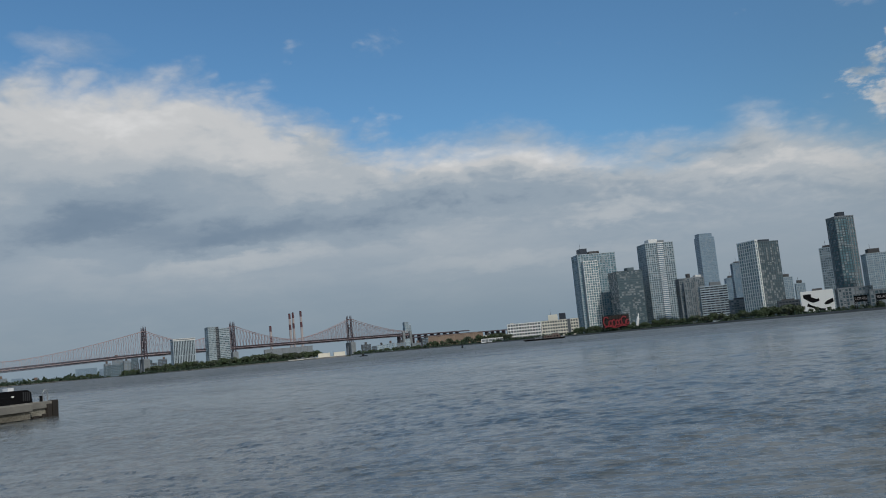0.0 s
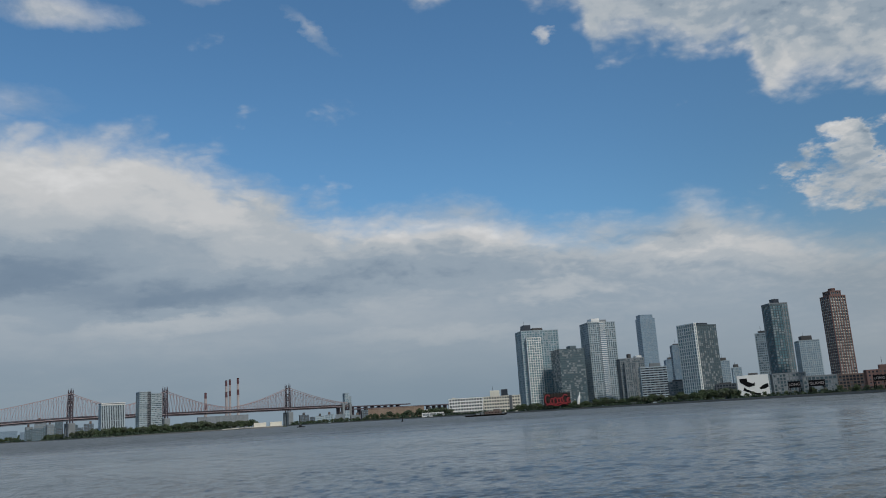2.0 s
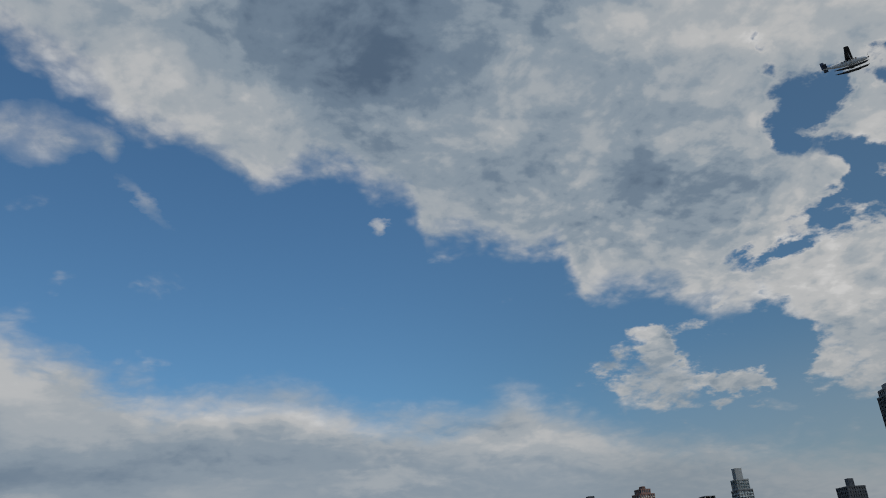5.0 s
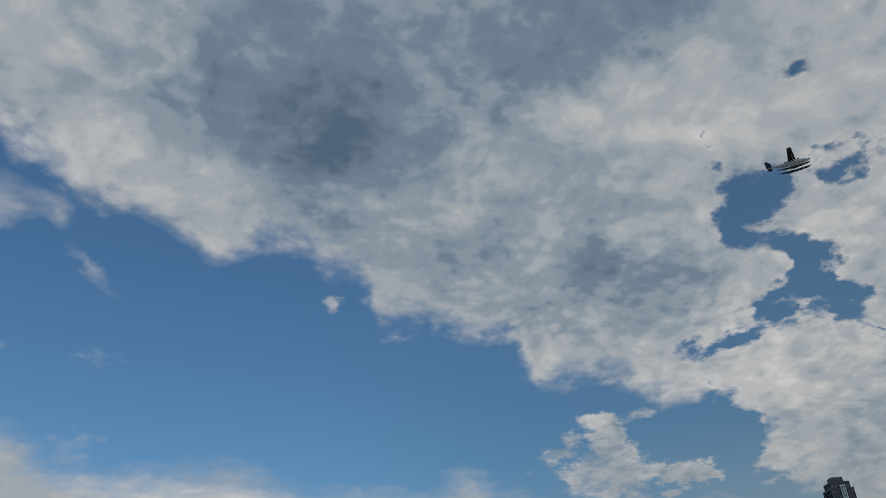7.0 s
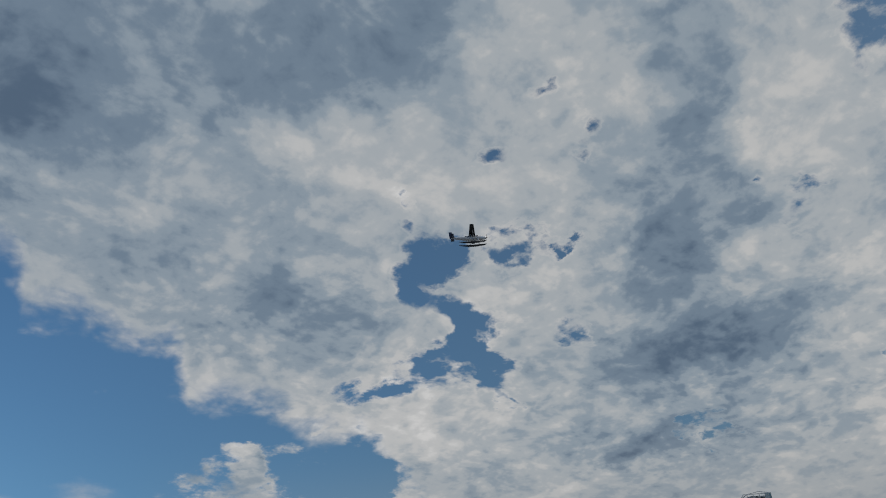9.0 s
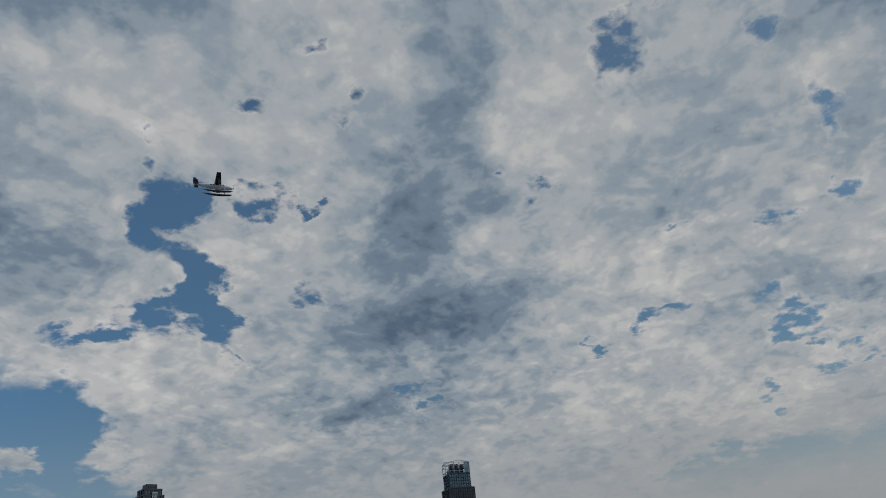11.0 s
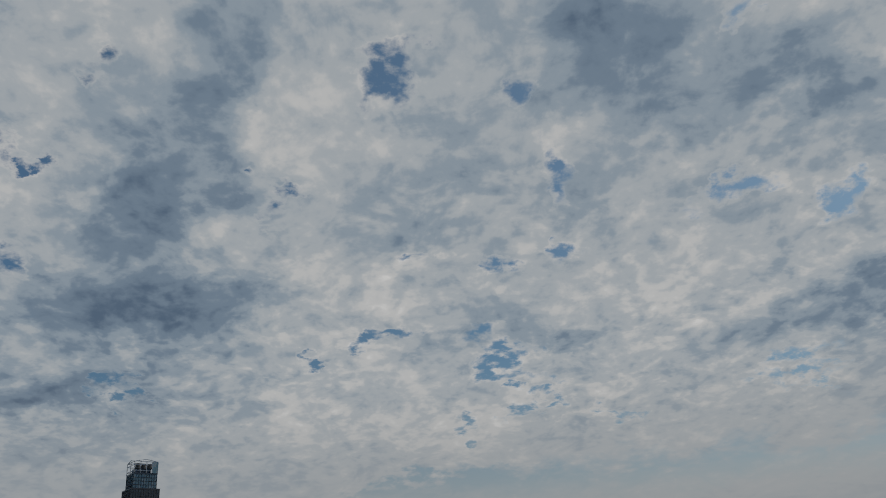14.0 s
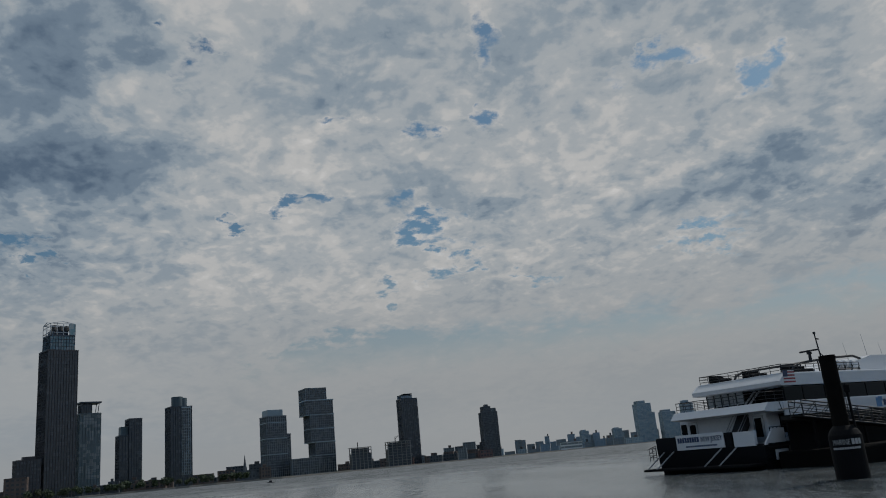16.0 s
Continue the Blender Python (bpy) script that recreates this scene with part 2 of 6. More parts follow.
    sky = n.mix(cover, blue, cloud)
    sky = n.mix(n.math("MAXIMUM", n.math("MAXIMUM", n.step(el, 8.0, 0.5, 0.0, 0.8), n.math("MULTIPLY", n.step(el, 17.0, 6.0, 0.0, 0.5), n.step(az, 24.0, 34.0))), n.math("MULTIPLY", n.step(el, 17.0, 4.0, 0.0, 0.72), n.step(az, 50.0, 85.0))), sky, haze)
    shown = n.add("ShaderNodeBackground", (sky, 1.0))
    n.add("ShaderNodeOutputWorld", (shown.outputs[0],))


build_sky(Nodes(world.node_tree))
world.cycles.sampling_method = "MANUAL"
world.cycles.sample_map_resolution = 512

sun = new("sun", bpy.data.lights.new("sun", "SUN"))
sun.data.energy, sun.data.angle, sun.data.color = 2.1, radians(4), (1.0, 0.965, 0.92)
sun.matrix_world = look((0, 0, 0), (-math.sin(radians(SUN_AZ)) * math.cos(radians(SUN_EL)), -math.cos(radians(SUN_AZ)) * math.cos(radians(SUN_EL)), -math.sin(radians(SUN_EL))))


# ---- materials ----
def surface(name, base, rough=0.7, metal=0.0, spots=0.25, size=1.0, bump=0.1, spec=0.5, tone=None):
    """A painted, mineral or metal surface with stains, grain and fine relief; size is the stains' scale in metres."""
    m = bpy.data.materials.new(name)
    m.use_nodes = True
    n = Nodes(m.node_tree)
    at = n.add("ShaderNodeTexCoord").outputs["Object"]
    stain = n.noise(at, 0.35 / size, 5.0, 0.6, 0.4)
    grain = n.noise(at, 9.0 / size, 4.0, 0.65)
    rnd = n.add("ShaderNodeObjectInfo").outputs["Random"]
    f = n.math("ADD", n.math("MULTIPLY", stain, 0.6), n.math("MULTIPLY", grain, 0.4))
    f = n.math("ADD", f, n.math("MULTIPLY_ADD", rnd, 0.3, -0.15))
    other = tone or tuple(c * 0.62 for c in base)
    colour = n.mix(n.step(f, 0.35, 0.68, 0.0, min(1.0, spots * 3)), base, other)
    relief = n.add("ShaderNodeBump", {"Strength": bump, "Distance": 0.05 * size, "Height": grain}).outputs[0]
    b = n.add("ShaderNodeBsdfPrincipled", {"Base Color": colour, "Roughness": n.math("MULTIPLY_ADD", stain, 0.25, rough - 0.12, True), "Metallic": metal,
                                           "Specular IOR Level": spec, "Normal": relief})
    n.add("ShaderNodeOutputMaterial", (b.outputs[0],))
    return m


def glazing(name, tint, bay, storey, lit=0.35, blind=(0.45, 0.46, 0.46), rough=0.12, share=0.3):
    """Window glass seen from outside: each pane its own tint, some with drawn blinds."""
    m = bpy.data.materials.new(name)
    m.use_nodes = True
    n = Nodes(m.node_tree)
    at = n.vec("ADD", n.add("ShaderNodeTexCoord").outputs["Object"], (0.01, 0.013, 0.017))
    cell = n.vec("SNAP", at, (bay, bay, storey))
    white = n.add("ShaderNodeTexWhiteNoise", {"Vector": cell}).outputs[0]
    drawn = n.step(white, 1.0 - share - 0.02, 1.0 - share + 0.02, 0.0, 1.0)
    patch = n.noise(at, 0.06, 3.0, 0.6)
    base = n.mix(n.math("MULTIPLY", white, 0.8), tint, tuple(c * 0.35 for c in tint))
    base = n.mix(n.math("MULTIPLY", drawn, lit), base, blind)
    base = n.mix(n.math("MULTIPLY", patch, 0.35), base, tuple(c * 1.5 for c in tint))
    wave = n.add("ShaderNodeBump", {"Strength": 0.05, "Distance": 0.3, "Height": n.noise(at, 0.4, 2.0)}).outputs[0]
    b = n.add("ShaderNodeBsdfPrincipled", {"Base Color": base, "Roughness": n.math("MULTIPLY_ADD", white, 0.2, rough), "Specular IOR Level": 0.8, "Normal": wave})
    n.add("ShaderNodeOutputMaterial", (b.outputs[0],))
    return m


def water_surface():
    """Tidal river: short wind waves over a slow swell, smoother and rougher reaches."""
    m = bpy.data.materials.new("river_water")
    m.use_nodes = True
    n = Nodes(m.node_tree)
    at = n.add("ShaderNodeTexCoord").outputs["Object"]
    turned = n.add("ShaderNodeMapping", {"Vector": at, "Rotation": (0, 0, radians(14)), "Scale": (0.38, 1.0, 1.0)}).outputs[0]
    ripple = n.noise(turned, 2.6, 4.0, 0.65, 0.4)
    reach = n.noise(n.add("ShaderNodeMapping", {"Vector": at, "Rotation": (0, 0, radians(-20)), "Scale": (1.0, 0.35, 1.0)}).outputs[0], 0.012, 4.0, 0.6, 0.5)
    calm = n.step(reach, 0.35, 0.65, 0.03, 0.07)
    # open water is rougher than the lee of the quay
    open_water = n.step(n.vec("LENGTH", at), 70.0, 320.0, 0.0, 1.0)
    chop = n.noise(turned, 0.62, 6.0, 0.72, 0.3)
    # wind-ruffled patches between smoother ones; they drive both relief and base colour
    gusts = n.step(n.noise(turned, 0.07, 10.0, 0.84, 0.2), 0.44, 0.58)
    broad = n.add("ShaderNodeBump", {"Strength": 1.0, "Distance": n.math("MULTIPLY", n.math("MULTIPLY_ADD", gusts, 1.6, 0.45), open_water), "Height": chop}).outputs[0]
    relief = n.add("ShaderNodeBump", {"Strength": 1.0, "Distance": n.math("MULTIPLY_ADD", open_water, 0.05, calm), "Height": ripple, "Normal": broad}).outputs[0]
    # reflected sky painted into the base: pale where smooth, dark where ruffled
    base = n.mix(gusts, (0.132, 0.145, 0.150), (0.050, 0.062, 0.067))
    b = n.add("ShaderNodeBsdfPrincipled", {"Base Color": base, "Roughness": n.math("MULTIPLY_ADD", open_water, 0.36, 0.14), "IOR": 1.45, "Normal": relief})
    n.add("ShaderNodeOutputMaterial", (b.outputs[0],))
    return m


def foliage(name, base, size=1.0):
    m = bpy.data.materials.new(name)
    m.use_nodes = True
    n = Nodes(m.node_tree)
    at = n.add("ShaderNodeTexCoord").outputs["Object"]
    isle = n.add("ShaderNodeNewGeometry").outputs["Random Per Island"]
    rnd = n.add("ShaderNodeObjectInfo").outputs["Random"]
    f = n.math("ADD", n.math("MULTIPLY", isle, 0.6), n.math("MULTIPLY", rnd, 0.4))
    colour = n.mix(f, tuple(c * 0.55 for c in base), tuple(c * 1.35 for c in base))
    colour = n.mix(n.math("MULTIPLY", n.noise(at, 0.5 / size, 3.0), 0.5), colour, (base[0] * 1.4, base[1] * 1.15, base[2] * 0.8))
    b = n.add("ShaderNodeBsdfPrincipled", {"Base Color": colour, "Roughness": 0.65, "Specular IOR Level": 0.25})
    n.add("ShaderNodeOutputMaterial", (b.outputs[0],))
    return m


M = {
    "water": water_surface(),
    "soil": surface("grass_soil", (0.075, 0.085, 0.045), 0.9, size=12, spots=0.3),
    "seawall": surface("seawall_stone", (0.22, 0.21, 0.19), 0.85, size=3),
    "concrete": surface("concrete", (0.34, 0.33, 0.31), 0.85, size=1.5),
    "oldconcrete": surface("old_concrete", (0.27, 0.26, 0.23), 0.9, size=0.9, spots=0.45, bump=0.3),
    "stained": surface("stained_concrete", (0.40, 0.38, 0.32), 0.9, size=1.2, spots=0.5, bump=0.3, tone=(0.08, 0.07, 0.05)),
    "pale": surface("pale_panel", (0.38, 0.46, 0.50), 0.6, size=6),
    "white": surface("white_paint", (0.78, 0.78, 0.75), 0.55, size=4, spots=0.12),
    "cream": surface("cream_render", (0.66, 0.63, 0.54), 0.75, size=5, spots=0.15),
    "brick": surface("red_brick", (0.185, 0.108, 0.095), 0.85, size=4),
    "brown": surface("brown_brick", (0.155, 0.115, 0.098), 0.85, size=4),
    "tan": surface("tan_brick", (0.30, 0.22, 0.165), 0.85, size=4),
    "stone": surface("grey_stone", (0.225, 0.25, 0.265), 0.8, size=5),
    "darkstone": surface("dark_cladding", (0.085, 0.098, 0.112), 0.6, size=5),
    "slate": surface("slate_metal", (0.050, 0.063, 0.082), 0.45, 0.3, size=5),
    "bronze": surface("bronze_panel", (0.045, 0.044, 0.050), 0.5, 0.1, size=5),
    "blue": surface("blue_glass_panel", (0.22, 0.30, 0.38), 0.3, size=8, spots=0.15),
    "roof": surface("roof_felt", (0.09, 0.09, 0.09), 0.9, size=3),
    # truss steel: haze and pinkish sunlight are put into this paler colour
    "steel": surface("bridge_steel", (0.33, 0.265, 0.275), 0.65, 0.0, size=4),
    "towersteel": surface("dark_bridge_steel", (0.085, 0.07, 0.085), 0.65, 0.1, size=4),
    "stack": surface("stack_concrete", (0.40, 0.36, 0.35), 0.85, size=4, spots=0.2),
    # leaf colour lightened and greyed to carry the distance haze
    "leaffar": foliage("leaves_hazy", (0.062, 0.082, 0.055)),
    "iron": surface("black_iron", (0.007, 0.007, 0.008), 0.7, 0.0, size=1, spec=0.12),
    "teal": surface("teal_cladding", (0.095, 0.135, 0.155), 0.5, size=5),
    "red": surface("red_paint", (0.30, 0.030, 0.035), 0.5, size=2, spots=0.15),
    "maroon": surface("maroon_paint", (0.115, 0.045, 0.05), 0.6, size=4, spots=0.2),
    "rust": surface("rusted_steel", (0.009, 0.008, 0.007), 0.9, 0.0, size=0.8, spots=0.4, spec=0.08),
    "hull": surface("ferry_hull_black", (0.005, 0.006, 0.008), 0.5, size=2, spots=0.15, spec=0.12),
    "gel": surface("ferry_white", (0.64, 0.65, 0.66), 0.35, size=2, spots=0.1),
    "tint": surface("tinted_glass", (0.005, 0.006, 0.007), 0.08, size=2, spots=0.1, bump=0.0, spec=0.1),
    "clear": surface("clear_pane", (0.30, 0.32, 0.33), 0.06, size=2, spots=0.1, bump=0.0),
    "deck": surface("deck_grey", (0.15, 0.16, 0.17), 0.7, size=1),
    "alu": surface("aluminium", (0.42, 0.43, 0.44), 0.4, 0.7, size=1),
    "rail": surface("rail_paint", (0.035, 0.037, 0.04), 0.6, 0.0, size=0.5, spec=0.25),
    "wood": surface("wet_timber", (0.028, 0.023, 0.019), 0.85, size=0.8),
    "bark": surface("bark", (0.09, 0.07, 0.055), 0.9, size=0.5),
    "leaf": foliage("leaves_green", (0.043, 0.066, 0.034)),
    "leafdark": foliage("leaves_dark", (0.028, 0.047, 0.030)),
    "navy": surface("navy_paint", (0.02, 0.04, 0.10), 0.5, size=1, spots=0.1),
    "skyblue": surface("light_blue_paint", (0.10, 0.27, 0.50), 0.5, size=1, spots=0.1),
    "greenglass": glazing("green_glass", (0.13, 0.235, 0.27), 3.0, 3.0, 0.5),
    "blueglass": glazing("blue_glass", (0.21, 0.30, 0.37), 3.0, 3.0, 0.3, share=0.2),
    "darkglass": glazing("dark_glass", (0.028, 0.038, 0.050), 3.0, 3.0, 0.14, share=0.18),
    "greyglass": glazing("grey_glass", (0.085, 0.13, 0.15), 3.0, 3.0, 0.55, share=0.35),
}


# ---- building blocks ----
def spot(az, far, z=0.0):
    """A place by its bearing from the quay (clockwise from ahead) and its distance."""
    return Vector((far * math.sin(radians(az)), far * math.cos(radians(az)), z))


def high(el, far):
    """The height of what stands so far off and rises so many degrees over eye level."""
    return EYE[2] + far * math.tan(radians(el))


def mesh_of(bm, name, material, smooth=False):
    me = bpy.data.meshes.new(name)
    bm.to_mesh(me)
    bm.free()
    for m in (material if isinstance(material, (list, tuple)) else (material,)):
        me.materials.append(M[m] if isinstance(m, str) else m)
    if smooth:
        for p in me.polygons:
            p.use_smooth = True
    return me


def part(name, bm, material, parent, label="", smooth=False, at=None):
    """Links a bmesh, or a mesh that is already made, as one object under its thing."""
    me = bm if isinstance(bm, bpy.types.Mesh) else mesh_of(bm, name, material, smooth)
    ob = new(name, me)
    ob.parent = parent
    if at is not None:
        ob.matrix_basis = at
    return tagged(ob, label)


def thing(name, label, category, m=None, group="", kind=""):
    ob = new(name)
    ob.empty_display_size = 0.5
    if m is not None:
        ob.matrix_basis = m
    return tagged(ob, label, category, group, kind)


def box(bm, x0, x1, y0, y1, z0, z1, m=None, bevel=0.0, mat=0):
    """A box, with its edges softened if asked, laid by m."""
    made = bmesh.ops.create_cube(bm, size=1.0)["verts"]
    bmesh.ops.transform(bm, matrix=Matrix.LocRotScale(((x0 + x1) / 2, (y0 + y1) / 2, (z0 + z1) / 2), None, (abs(x1 - x0), abs(y1 - y0), abs(z1 - z0))), verts=made)
    if bevel:
        edges = list({e for v in made for e in v.link_edges})
        done = bmesh.ops.bevel(bm, geom=edges, offset=bevel, segments=2, affect="EDGES", profile=0.6)
        made = list({v for f in done["faces"] for v in f.verts} | {v for v in made if v.is_valid})
    if m is not None:
        bmesh.ops.transform(bm, matrix=m, verts=made)
    if mat:
        for f in {f for v in made for f in v.link_faces}:
            f.material_index = mat
    return made


def rod(bm, a, b, r, sides=6, r2=None):
    """A round bar from a to b."""
    a, b = Vector(a), Vector(b)
    d = b - a
    if d.length < 1e-6:
        return []
    made = bmesh.ops.create_cone(bm, cap_ends=True, segments=sides, radius1=r, radius2=r if r2 is None else r2, depth=d.length)["verts"]
    bmesh.ops.transform(bm, matrix=Matrix.Translation((a + b) / 2) @ d.to_track_quat("Z", "Y").to_matrix().to_4x4(), verts=made)
    return made


def beam(bm, a, b, w, h):
    """A square bar from a to b."""
    a, b = Vector(a), Vector(b)
    d = b - a
    box(bm, -w / 2, w / 2, -h / 2, h / 2, -d.length / 2, d.length / 2, Matrix.Translation((a + b) / 2) @ d.to_track_quat("Z", "Y").to_matrix().to_4x4())


def prism(bm, outline, z0, z1):
    """An upright solid over a flat outline."""
    low = [bm.verts.new((x, y, z0)) for x, y in outline]
    top = [bm.verts.new((x, y, z1)) for x, y in outline]
    bm.faces.new(list(reversed(low)))
    bm.faces.new(top)
    for k in range(len(low)):
        j = (k + 1) % len(low)
        bm.faces.new((low[k], low[j], top[j], top[k]))
    return low + top


def lettering(word, tall, depth, material):
    """Raised capitals in the built-in font, as a mesh that stands up along x."""
    curve = bpy.data.curves.new("letters", "FONT")
    curve.body, curve.size, curve.extrude, curve.align_x = word, tall / 0.72, depth, "CENTER"
    ob = bpy.data.objects.new("letters", curve)
    scene.collection.objects.link(ob)
    bpy.context.view_layer.update()
    me = bpy.data.meshes.new_from_object(ob.evaluated_get(bpy.context.evaluated_depsgraph_get()))
    bpy.data.objects.remove(ob)
    me.materials.clear()
    me.materials.append(M[material])
    me.transform(Matrix.Rotation(radians(90), 4, "X"))
    return me


# ---- the river and its shores ----
def river():
    """One sheet of water to the horizon, with wind waves that are finer near the quay."""
    ways = np.concatenate([np.arange(-36, 132, 0.2), np.arange(132, 324, 4.0)])
    rings = np.concatenate([[0.5, 3, 6], np.exp(np.arange(math.log(9), math.log(110), 0.0048)), np.exp(np.arange(math.log(110.6), math.log(520), 0.0075)), np.exp(np.linspace(math.log(530), math.log(4950), 50))])
    a, r = np.meshgrid(np.radians(ways), rings)
    x, y = r * np.sin(a), r * np.cos(a)
    z = np.zeros_like(x)
    dice = np.random.RandomState(5)
    patch = 0.75 + 0.35 * np.sin(x * 0.021 + 1.3 * np.sin(y * 0.013)) * np.sin(y * 0.031 + 0.7)
    for k in range(120):
        length = 0.22 * 36 ** dice.uniform(0, 1)
        turn = math.radians(76) + dice.normal(0, 0.24) if k % 3 else math.radians(-5) + dice.normal(0, 0.6)
        kx, ky = math.cos(turn) * 2 * math.pi / length, math.sin(turn) * 2 * math.pi / length
        tall = 0.026 * length ** 0.75 * np.exp(-(length / (r * np.interp(r, (80, 190), (0.0145, 0.027)) + 0.18)) ** 2) * (0.66 if k % 3 else 0.24)
        drift = 0.9 * np.sin(x * 0.05 * dice.uniform(0.4, 1) + y * 0.04 * dice.uniform(-1, 1) + dice.uniform(0, 6))
        fade = np.clip((length / (r * np.interp(r, (90, 130), (0.0048, 0.0075))) - 1.6) / 1.6, 0, 1)
        crest = np.sin(kx * x + ky * y + dice.uniform(0, 6.28) + drift)
        z += tall * fade * patch * 2.0 * (0.5 + 0.5 * crest) ** 2.4
    z = z * np.clip((r - 6) / 8, 0, 1)
    rows, cols = x.shape
    me = bpy.data.meshes.new("water")
    verts = np.stack([x, y, z], -1).reshape(-1, 3)
    idx = np.arange(rows * cols).reshape(rows, cols)
    nxt = np.roll(idx, -1, axis=1)
    quads = np.stack([idx[:-1], idx[1:], nxt[1:], nxt[:-1]], -1).reshape(-1, 4)
    me.vertices.add(len(verts))
    me.vertices.foreach_set("co", verts.ravel())
    me.loops.add(quads.size)
    me.loops.foreach_set("vertex_index", quads.ravel().astype(np.int32))
    me.polygons.add(len(quads))
    me.polygons.foreach_set("loop_start", np.arange(0, quads.size, 4, dtype=np.int32))
    me.polygons.foreach_set("use_smooth", np.ones(len(quads), dtype=bool))
    me.update(calc_edges=True)
    me.validate()
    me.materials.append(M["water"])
    return tagged(new("water", me), "grey-blue choppy tidal river reaching the horizon", "river", kind="structure")


river()


def shore(name, label, front, back, z, wall=2.0):
    """Land with a stone seawall along its front, by bearings and distances."""
    def smooth_line(rows):
        out = []
        for (a, d), (b, e) in zip(rows, rows[1:]):
            steps = max(1, int(abs(b - a) / 0.8))
            for k in range(steps):
                f = k / steps
                wob = 1 + 0.006 * noise.noise((a + (b - a) * f, d * 0.01, 3.0))
                out.append(spot(a + (b - a) * f, (d + (e - d) * f) * wob))
        return out + [spot(*rows[-1])]
    line, rear = smooth_line(front), smooth_line(back)
    ob = thing(name, label, "land", kind="structure")
    bm = bmesh.new()
    prism(bm, [(p.x, p.y) for p in line + rear[::-1]], -1.5, z)
    bmesh.ops.recalc_face_normals(bm, faces=bm.faces)
    part("ground", bm, "soil", ob)
    bm = bmesh.new()
    for p, q in zip(line, line[1:]):
        d = (q - p).normalized()
        beam(bm, (p.x, p.y, z - 0.75), (q.x, q.y, z - 0.75), 1.9, wall)
    part("seawall", bm, "seawall", ob)
    return ob


shore("shore_queens", "low green riverside with a stone seawall", ((-6.6, 1750), (-3, 1500), (3, 1180), (8, 980), (10, 880), (18, 720), (26, 600), (31, 540), (36, 500), (42, 480), (47, 500)),
      ((-6.6, 3400), (8, 3600), (26, 3600), (47, 3400)), 1.3)
shore("shore_brooklyn", "low industrial riverside with a bulkhead", ((49, 560), (58, 700), (66, 720), (76, 760), (82, 800), (90, 960), (96, 1180), (102, 1500), (107, 1900), (112, 2500)),
      ((49, 3400), (66, 3600), (90, 3900), (112, 4300)), 1.3)
shore("island", "long narrow wooded river island with a stone edge", ((-25.6, 2700), (-22.5, 2300), (-20.9, 1980), (-19.6, 1620), (-18, 1500), (-13, 1330), (-9, 1240), (-6.9, 1230)), ((-25.4, 2950), (-20, 2300), (-16, 1760), (-10, 1400), (-6.6, 1250)), 1.6)
shore("shore_far", "hazy low far shore under the bridge", ((-45, 2900), (-34, 3100), (-28, 3000), (-22, 2700)), ((-45, 4300), (-34, 4300), (-22, 4300)), 3.0)
bm = bmesh.new()
prism(bm, [(-260, -300), (60, -300), (12, 0.7), (-9, 0.7), (-90, -30)], -1.5, 1.35)
bmesh.ops.recalc_face_normals(bm, faces=bm.faces)
tagged(new("quay", mesh_of(bm, "quay", "concrete")), "grey concrete riverside walkway", "quay", kind="structure")


# ---- buildings ----
def block(ob, x0, x1, y0, y1, z0, z1, wall, glass, storey=3.0, bay=3.0, band=1.1, pier=0.7, proud=0.35, top=1.2, sides="xy", stripe=None):
    """One volume of a building: a glazed core, a band of wall at each storey, piers between the windows, and a parapet."""
    w, d, h = x1 - x0, y1 - y0, z1 - z0
    at = Matrix.Translation(((x0 + x1) / 2, (y0 + y1) / 2, z0))
    bm = bmesh.new()
    box(bm, -w / 2 + proud, w / 2 - proud, -d / 2 + proud, d / 2 - proud, 0, h)
    part("glazed_core", bm, glass, ob, at=at)
    floors = max(1, round((h - top) / storey))
    step = (h - top) / floors
    if band > 0:
        bm = bmesh.new()
        box(bm, -w / 2, w / 2, -d / 2, d / 2, 0, band)
        me = mesh_of(bm, "storey_band", stripe or wall)
        for k in range(floors):
            part("storey_band", me, wall, ob, at=at @ Matrix.Translation((0, 0, k * step)))
    bm = bmesh.new()
    box(bm, -w / 2 - 0.15, w / 2 + 0.15, -d / 2 - 0.15, d / 2 + 0.15, h - top, h)
    part("parapet", bm, wall, ob, at=at)
    if pier > 0:
        for face, run in (("front", w), ("left", d), ("right", d)):
            if ("x" if face == "front" else "y") not in sides:
                continue
            count = max(1, round(run / bay))
            bm = bmesh.new()
            if face == "front":
                box(bm, -pier / 2, pier / 2, -d / 2 - 0.1, -d / 2 + proud, 0, h - top)
            else:
                e = -1 if face == "left" else 1
                box(bm, e * (w / 2 + 0.1), e * (w / 2 - proud), -pier / 2, pier / 2, 0, h - top)
            me = mesh_of(bm, "pier", wall)
            for k in range(count + 1):
                s = -run / 2 + pier / 2 + (run - pier) * k / count
                part("pier", me, wall, ob, at=at @ Matrix.Translation((s, 0, 0) if face == "front" else (0, s, 0)))


